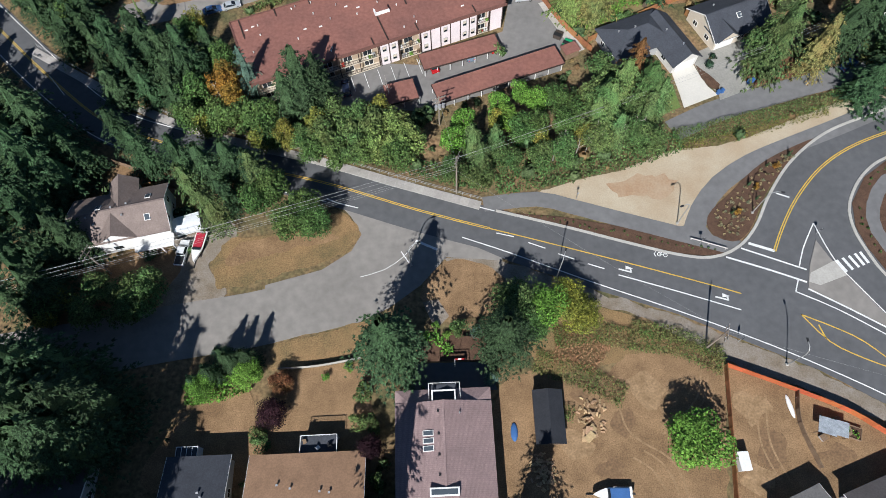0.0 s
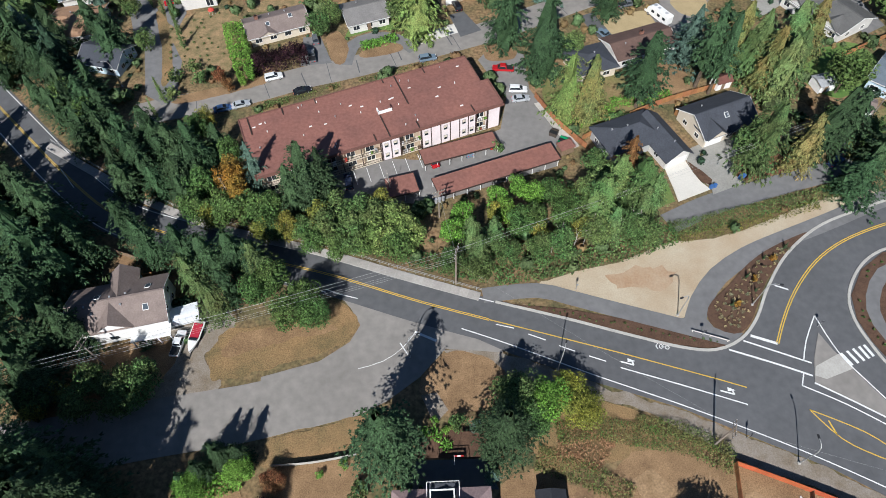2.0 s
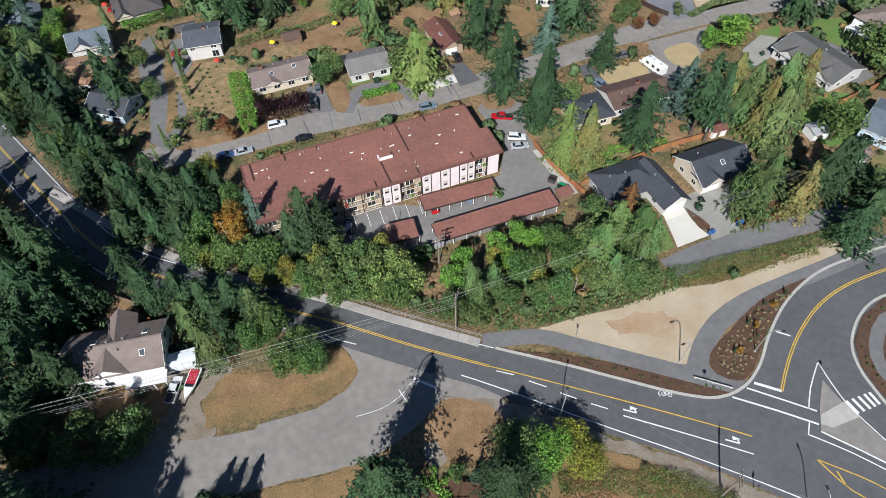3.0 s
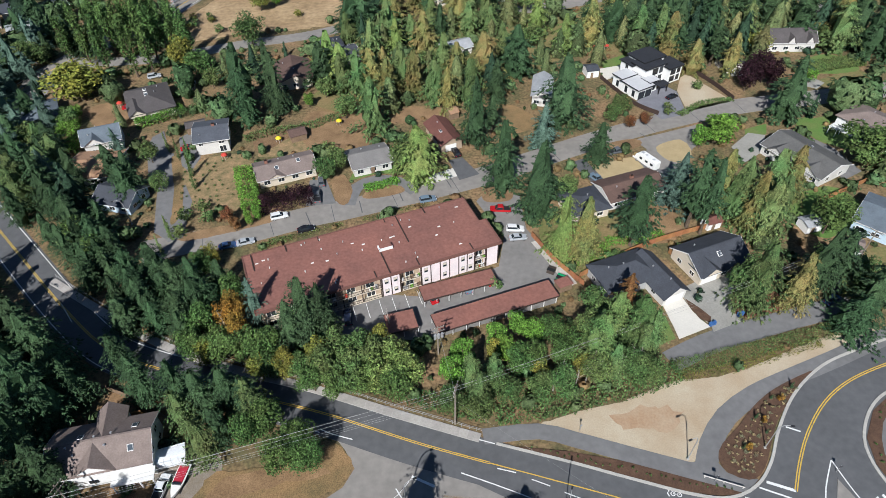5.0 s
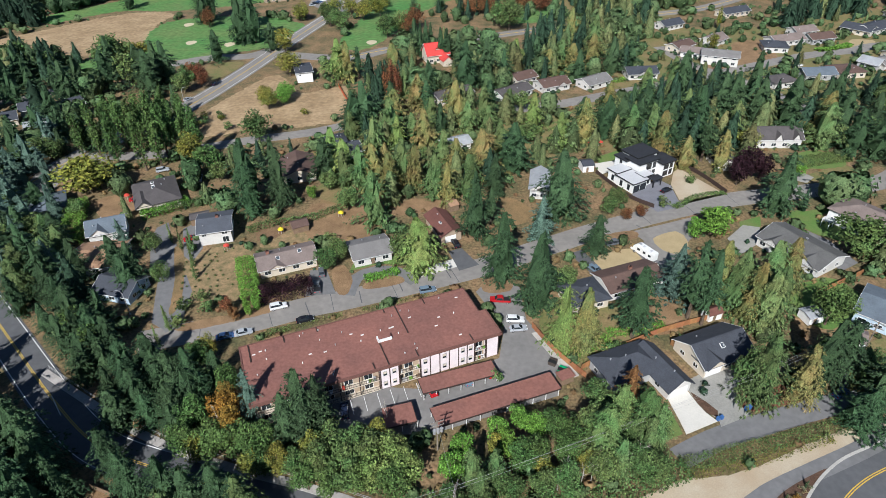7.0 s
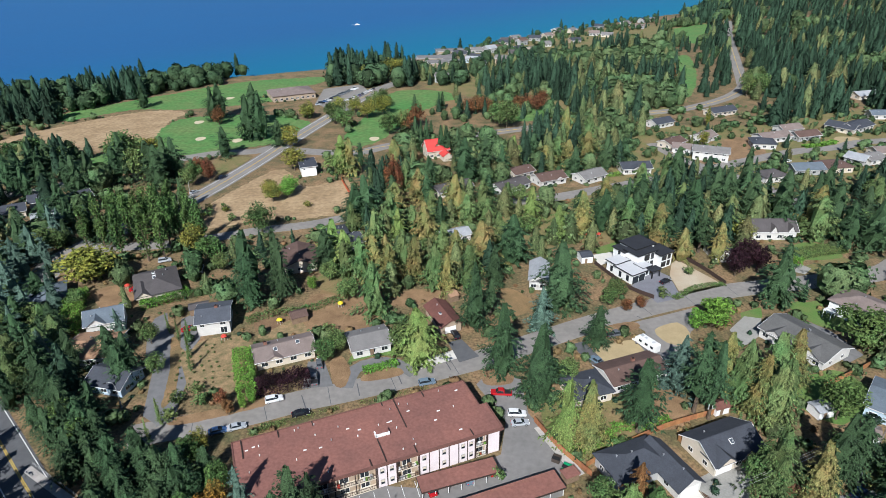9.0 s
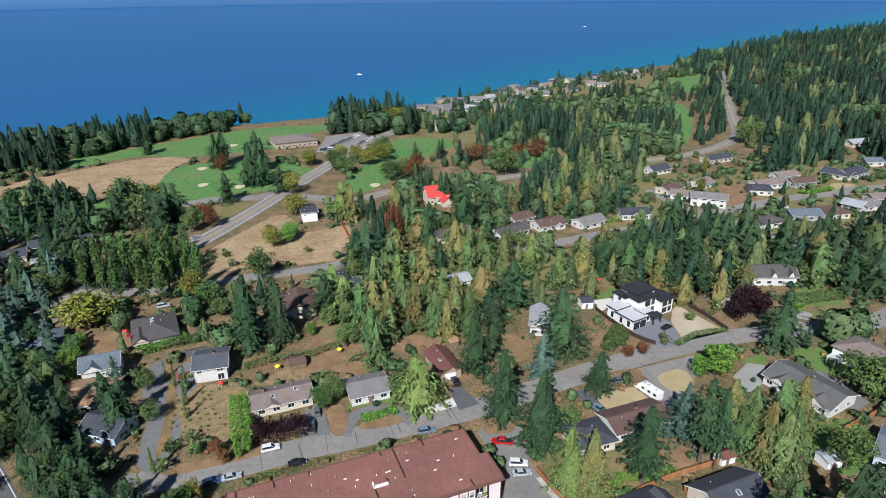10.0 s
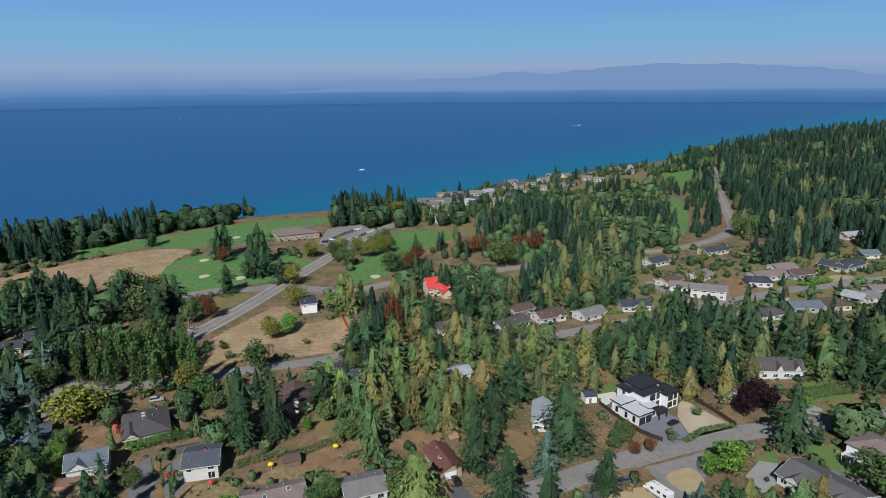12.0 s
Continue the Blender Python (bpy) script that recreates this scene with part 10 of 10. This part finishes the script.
M["leaf_shore"] = mat("dark shore leaves", (0.038, 0.074, 0.036), 0.8, scale=0.05, var=0.8, col2=(0.05, 0.078, 0.034), fine=2.0, per_island=0.5, spec=0.1, bump=0.5)
M["dry_shrub"] = mat("dry shrub", (0.2, 0.15, 0.06), 0.85, col2=(0.15, 0.08, 0.04), scale=0.1, var=0.3, per_island=0.3)
# belts of trees, nearest first
mixed([(-60, 200), (0, 175), (30, 190), (100, 250), (100, 262), (30, 252), (-20, 300), (-30, 245)], 40, 4.0, 31, 3, 5, 2, 11, 16, "between gardens")
mixed([(60, 205), (130, 205), (230, 230), (300, 260), (300, 320), (180, 300), (100, 268)], 210, 4.5, 32, 6, 3, 2, 12, 19, "behind the street")
mixed([(-20, 265), (40, 280), (130, 300), (130, 400), (60, 375), (0, 345), (-40, 325)], 170, 4.6, 33, 3, 4, 6, 11, 20, "along the golf road")
mixed([(-140, 225), (-90, 235), (-85, 290), (-120, 290)], 40, 4.5, 34, 2, 0, 3, 11, 19, "beside the arterial road")
mixed([(-300, 150), (-150, 160), (-150, 300), (-220, 280), (-320, 260)], 230, 5.0, 35, 3, 1, 4, 11, 20, "around houses in the west")
mixed([(-130, 120), (-85, 128), (-80, 200), (-140, 200)], 40, 5.0, 36, 3, 1, 2, 9, 17, "in gardens")
mixed([(-80, 140), (20, 160), (20, 240), (-70, 235)], 45, 6.0, 37, 1, 2, 4, 6, 14, "in back gardens")
mixed([(110, 95), (260, 120), (300, 200), (120, 170), (90, 130)], 100, 5.0, 38, 3, 2, 3, 9, 19, "in eastern gardens")
mixed([(200, 330), (600, 330), (700, 700), (300, 640), (250, 480)], 1100, 4.6, 39, 8, 2, 2, 12, 24, "covering the eastern slope")
mixed([(300, 640), (700, 700), (1100, 1500), (1000, 1850), (600, 1250), (380, 900)], 1200, 6.8, 40, 8, 1, 2, 13, 27, "running to the point", True)
mixed([(700, 330), (1700, 600), (2600, 2500), (1800, 2600), (1100, 1800), (700, 700)], 900, 14.0, 41, 9, 1, 2, 18, 30, "on the far ridge", True)
mixed([(33.1, 467.2), (93.4, 466.8), (99.1, 417.4), (90.2, 362.6), (146.2, 391.8), (183.6, 427.9), (197.0, 483.7), (229.8, 582.4), (249.3, 666.8), (173.7, 618.9), (106.9, 541.9), (47.1, 499.0)], 620, 4.8, 42, 4, 2, 6, 15, 25, "behind the shore houses")
mixed([(184.7, 424.5), (250.9, 574.8), (286.8, 637.2), (380.1, 823.9), (399.3, 821.9), (243.7, 480.3), (205.2, 429.9)], 160, 5.0, 53, 8, 1, 1, 12, 19, "beside the straight road")
mixed([(-298.3, 372.9), (-271.3, 395.2), (-253.6, 401.8), (-237.0, 406.0), (-246.6, 429.4), (-226.9, 456.4), (-198.2, 490.1), (-145.4, 525.0), (-154.2, 560.6), (-244.2, 495.5), (-352.6, 450.8)], 330, 5.0, 43, 5, 0, 4, 15, 24, "on the bluff above the sea", False, "leaf_shore", True)
mixed([(-75, 480), (10, 500), (30, 600), (-75, 555)], 120, 4.6, 44, 5, 0, 3, 18, 25, "behind the clubhouse", False, "leaf_shore")
mixed([(0, 458), (92, 452), (125, 545), (60, 560), (8, 525)], 150, 5.0, 54, 2, 1, 6, 12, 19, "above the shore village")
mixed([(-223.0, 272.0), (-208.8, 291.1), (-183.3, 311.3), (-182.2, 333.9), (-213.1, 345.8), (-230.6, 327.5), (-249.5, 311.1)], 120, 4.2, 45, 4, 1, 4, 11, 19, "along the golf road")
VILLAGE = [(-6.8, 525.7), (-1.9, 633.5), (74.6, 724.2), (156.2, 800.4), (254.8, 887.7), (343.1, 950.9), (294.9, 803.4), (214.5, 743.6), (125.6, 640.2), (54.7, 528.3)]
village = [p for p in scatter(VILLAGE, 330, 4.5, 47) if p[1] < coast_y(p[0]) - 10]
edge = scatter([(-14.0, 505.0), (-8.0, 552.0), (48.7, 577.0), (98.6, 614.8), (150.0, 630.0), (139.0, 520.5), (98.0, 480.0), (60.0, 482.8), (36.5, 486.5)], 150, 6.0, 57)
woods("leafy_woods", edge[:80], LEA_NEAR, "leaf_shore", 7, 13, "dark leafy trees behind the shore houses", 58)
woods("cedar_woods", edge[80:110], CED, "cedar_far", 9, 15, "olive cedars behind the shore houses", 59)
woods("conifer_woods", edge[110:], CON, "fir_far", 10, 17, "dark firs behind the shore houses", 65)
course = scatter([(-1.0, 408.0), (20.0, 440.0), (60.0, 448.0), (90.0, 430.0), (84.0, 395.0), (20.0, 388.0)], 34, 7.0, 94)
woods("leafy_woods", course[:20], LEA_NEAR, "leaf_far", 5, 10, "leafy trees on the dry golf slope", 95)
woods("conifer_woods", course[20:], CON, "fir_far", 7, 13, "firs on the dry golf slope", 96)
woods("garden_trees", village[:150], LEA, "leaf_shore", 3, 8, "small leafy trees among shore houses", 47)
woods("garden_shrubs", village[150:240], SHRUB_FAR, "leaf_far", 2, 5, "shrubs among shore houses", 46)
woods("conifer_woods", village[240:], CON, "fir_far", 7, 15, "dark firs among shore houses", 48)
mixed([(240, 640), (262, 722), (300, 790), (350, 880), (395, 850), (300, 650), (262, 615)], 150, 5.0, 55, 5, 1, 4, 9, 17, "round the far fairway")
mixed([(186, 455), (205, 512), (234, 592), (258, 640), (215, 600), (180, 500)], 90, 4.6, 56, 5, 2, 4, 10, 18, "beside the far fairway")
mixed([(160, 220), (300, 240), (330, 330), (200, 300)], 60, 6.0, 48, 3, 2, 2, 10, 18, "among far bungalows")
mixed([(300, 200), (700, 250), (700, 420), (320, 330)], 420, 5.5, 49, 4, 2, 4, 8, 20, "in the eastern suburb")
mixed([(-150, 30), (-95, 20), (-60, 60), (-90, 130), (-190, 150)], 40, 5.0, 50, 4, 2, 1, 11, 17, "west of the bend")
# unseen woods behind the view, very tall to throw shade over the south-west yards
mixed([(-125, -50), (-62, -50), (-64, -18), (-125, -16)], 60, 4.6, 51, 9, 0, 1, 36, 46, "out of view, added to cast shade")
mixed([(330, 1010), (290, 1030), (480, 1320), (1060, 1900), (1180, 1850), (640, 1250), (430, 960)], 520, 7.5, 52, 6, 1, 2, 13, 22, "along the shore", True)


KEEP_AREAS.remove(SUBURB)
BOUNDS.pop()
garden = spread([(-140, 60), (130, 70), (190, 200), (130, 300), (-130, 300)], 1150, 1.8, 60)
woods("garden_shrubs", garden[:770], SHRUB, "leaf_far", 1.0, 4.0, "garden shrubs between the houses", 61)
woods("garden_shrubs", garden[770:], SHRUB, "dry_shrub", 0.8, 2.4, "dry brown shrubs and weeds between the houses", 62)
# planting along the house fronts
hr = random.Random(77)
front_spots = []
for A, turn, L, W, door, garage in FRONTS:
    c, sn = math.cos(radians(turn)), math.sin(radians(turn))
    for _ in range(int(L * 0.55)):
        u, v = hr.uniform(-2.5, L + 2.5), hr.uniform(-2.6, -0.9)
        if hr.random() < 0.35:
            u, v = hr.choice((hr.uniform(-4, -1), L + hr.uniform(1, 4))), hr.uniform(-3, W)
        if door is not None and abs(u - door) < 1.0 or garage is not None and abs(u - garage[0]) < garage[1] / 2 + 0.5 and v < 0:
            continue
        front_spots.append((A[0] + c * u - sn * v, A[1] + sn * u + c * v))
woods("garden_shrubs", front_spots[::2], SHRUB, "leaf_far", 0.8, 2.4, "rounded shrubs along house fronts", 66)
woods("garden_shrubs", front_spots[1::4], SHRUB, "fir_far", 0.8, 2.8, "dark shrubs along house fronts", 67)
woods("garden_shrubs", front_spots[3::4], SHRUB, "dry_shrub", 0.6, 1.6, "dry shrubs along house fronts", 68)
far_garden = spread([(-340, 200), (400, 230), (420, 420), (-340, 420)], 900, 2.6, 63)
woods("garden_shrubs", far_garden, SHRUB_FAR, "leaf_far", 1.5, 5.5, "shrubs around far houses and fairways", 64)


far_trees = spread(SUBURB, 130, 4.5, 81)
woods("garden_trees", far_trees[::2], LEA, "leaf_far", 2.5, 6, "leafy trees in far gardens", 82)
woods("garden_trees", far_trees[1::4], CED, "cedar_far", 3, 7, "cedars in far gardens", 83)
woods("garden_trees", far_trees[3::4], CON, "fir_far", 4, 9, "firs in far gardens", 84)
belt = spread([(113.0, 262.0), (128.0, 284.0), (157.0, 281.0), (155.0, 263.0), (205.0, 268.0), (234.0, 276.0), (232.0, 258.0), (160.0, 246.0)], 90, 4.4, 91)
woods("conifer_woods", belt[::3] + belt[1::3], CON, "fir_far", 11, 16, "dark fir belt in front of the bungalows", 92)
woods("cedar_woods", belt[2::3], CED, "cedar_far", 9, 14, "olive cedars in front of the bungalows", 93)
slope_trees = spread([(-61.5, 338.4), (-36.1, 342.1), (3.7, 394.1), (88.1, 402.9), (143.5, 406.7), (125.0, 372.9), (72.9, 363.7), (16.2, 344.2), (-34.7, 326.8)], 90, 4.5, 85)
woods("garden_trees", slope_trees[::2], LEA, "leaf_far", 6, 13, "leafy trees along the golf road", 86)
woods("garden_trees", slope_trees[1::2], CED, "cedar_far", 8, 17, "cedars along the golf road", 87)
shore_trees = spread([(172.5, 636.2), (214.5, 743.6), (298.8, 814.4), (514.7, 1115.2), (414.2, 870.9), (375.6, 824.3), (250.1, 686.9), (219.1, 583.3)], 170, 5.5, 88)
woods("garden_trees", shore_trees[::2], LEA, "leaf_far", 7, 15, "leafy trees above the shore", 89)
woods("garden_trees", shore_trees[1::2], CON, "fir_far", 10, 20, "dark firs above the shore", 90)


# ---- distance: self-lit backdrops with island range, haze, far sea and sky painted in ----
def range_mesh(name, dist, a0, a1, zlow):
    """A long ridge that climbs to its summit at two thirds of its length."""
    V, F = [], []
    n = 200
    for k in range(n + 1):
        a = radians(a0 + (a1 - a0) * k / n)
        u = k / n
        env = min(1.0, (u / 0.62) ** 0.75) if u < 0.66 else 1 - 0.9 * ((u - 0.66) / 0.34) ** 1.6
        e = -0.9 + 2.75 * env + 0.42 * noise.noise((k * 0.06, 2.7, 0)) + 0.2 * noise.noise((k * 0.17, 1.1, 4)) + 0.06 * noise.noise((k * 0.5, 0.3, 8))
        x, y = dist * math.sin(a), dist * math.cos(a)
        V += [(x, y, zlow), (x, y, max(zlow, 110 + dist * math.tan(radians(e)))), (x * 1.01, y * 1.01, zlow)]
    for k in range(n):
        i = 3 * k
        F += [(i, i + 3, i + 4, i + 1), (i + 1, i + 4, i + 5, i + 2)]
    return V, F


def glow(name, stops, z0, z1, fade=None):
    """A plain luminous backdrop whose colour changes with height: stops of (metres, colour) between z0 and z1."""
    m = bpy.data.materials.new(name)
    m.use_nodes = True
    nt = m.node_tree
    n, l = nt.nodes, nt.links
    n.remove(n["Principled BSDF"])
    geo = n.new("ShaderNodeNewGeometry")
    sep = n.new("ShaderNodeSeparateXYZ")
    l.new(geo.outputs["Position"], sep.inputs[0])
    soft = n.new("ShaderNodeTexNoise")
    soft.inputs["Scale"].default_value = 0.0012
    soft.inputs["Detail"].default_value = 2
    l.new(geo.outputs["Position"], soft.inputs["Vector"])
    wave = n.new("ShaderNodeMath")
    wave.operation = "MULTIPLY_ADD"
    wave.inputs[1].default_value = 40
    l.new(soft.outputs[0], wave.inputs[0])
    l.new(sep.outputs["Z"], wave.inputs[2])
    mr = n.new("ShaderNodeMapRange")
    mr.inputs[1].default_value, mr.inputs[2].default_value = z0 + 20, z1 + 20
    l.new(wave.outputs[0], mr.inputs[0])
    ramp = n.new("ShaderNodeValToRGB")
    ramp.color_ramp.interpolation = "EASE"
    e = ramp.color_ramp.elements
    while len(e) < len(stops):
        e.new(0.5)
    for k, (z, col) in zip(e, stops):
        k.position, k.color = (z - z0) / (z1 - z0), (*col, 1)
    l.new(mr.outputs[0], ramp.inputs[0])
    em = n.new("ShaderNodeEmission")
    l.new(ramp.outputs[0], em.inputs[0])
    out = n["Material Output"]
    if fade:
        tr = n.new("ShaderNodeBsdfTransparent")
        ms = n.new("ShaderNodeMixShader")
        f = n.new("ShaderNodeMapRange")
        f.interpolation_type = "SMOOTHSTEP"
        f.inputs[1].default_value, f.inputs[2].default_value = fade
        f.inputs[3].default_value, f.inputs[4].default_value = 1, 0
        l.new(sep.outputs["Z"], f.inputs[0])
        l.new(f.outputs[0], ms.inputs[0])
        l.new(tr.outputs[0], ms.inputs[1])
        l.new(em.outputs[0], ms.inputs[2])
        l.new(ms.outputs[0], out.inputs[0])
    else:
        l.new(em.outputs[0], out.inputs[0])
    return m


# hills glow by themselves; the haze over them is part of their colour
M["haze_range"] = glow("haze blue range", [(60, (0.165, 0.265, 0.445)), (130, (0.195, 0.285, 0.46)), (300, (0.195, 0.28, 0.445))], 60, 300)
# far sea, haze and sky are painted as emission colours by height
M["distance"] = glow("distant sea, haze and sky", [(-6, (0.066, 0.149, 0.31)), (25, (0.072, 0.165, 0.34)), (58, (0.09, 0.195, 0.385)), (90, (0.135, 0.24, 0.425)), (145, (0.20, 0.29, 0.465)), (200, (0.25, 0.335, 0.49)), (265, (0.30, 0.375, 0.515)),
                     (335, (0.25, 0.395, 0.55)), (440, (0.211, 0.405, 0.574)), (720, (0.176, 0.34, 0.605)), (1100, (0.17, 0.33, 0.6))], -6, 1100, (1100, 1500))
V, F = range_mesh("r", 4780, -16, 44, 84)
tagged(new("backdrop", mesh_of("backdrop", V, F, "haze_range")), "self-lit blue island hills with haze painted into their colour", "hills", kind="structure")
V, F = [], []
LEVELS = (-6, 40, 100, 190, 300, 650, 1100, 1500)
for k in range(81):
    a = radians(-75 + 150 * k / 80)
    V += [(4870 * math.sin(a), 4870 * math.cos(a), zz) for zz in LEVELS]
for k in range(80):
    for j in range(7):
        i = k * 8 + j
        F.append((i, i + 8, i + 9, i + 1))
tagged(new("backdrop", mesh_of("backdrop", V, F, "distance")), "self-lit backdrop painted with far sea, lavender haze and blue sky", "haze", kind="structure")
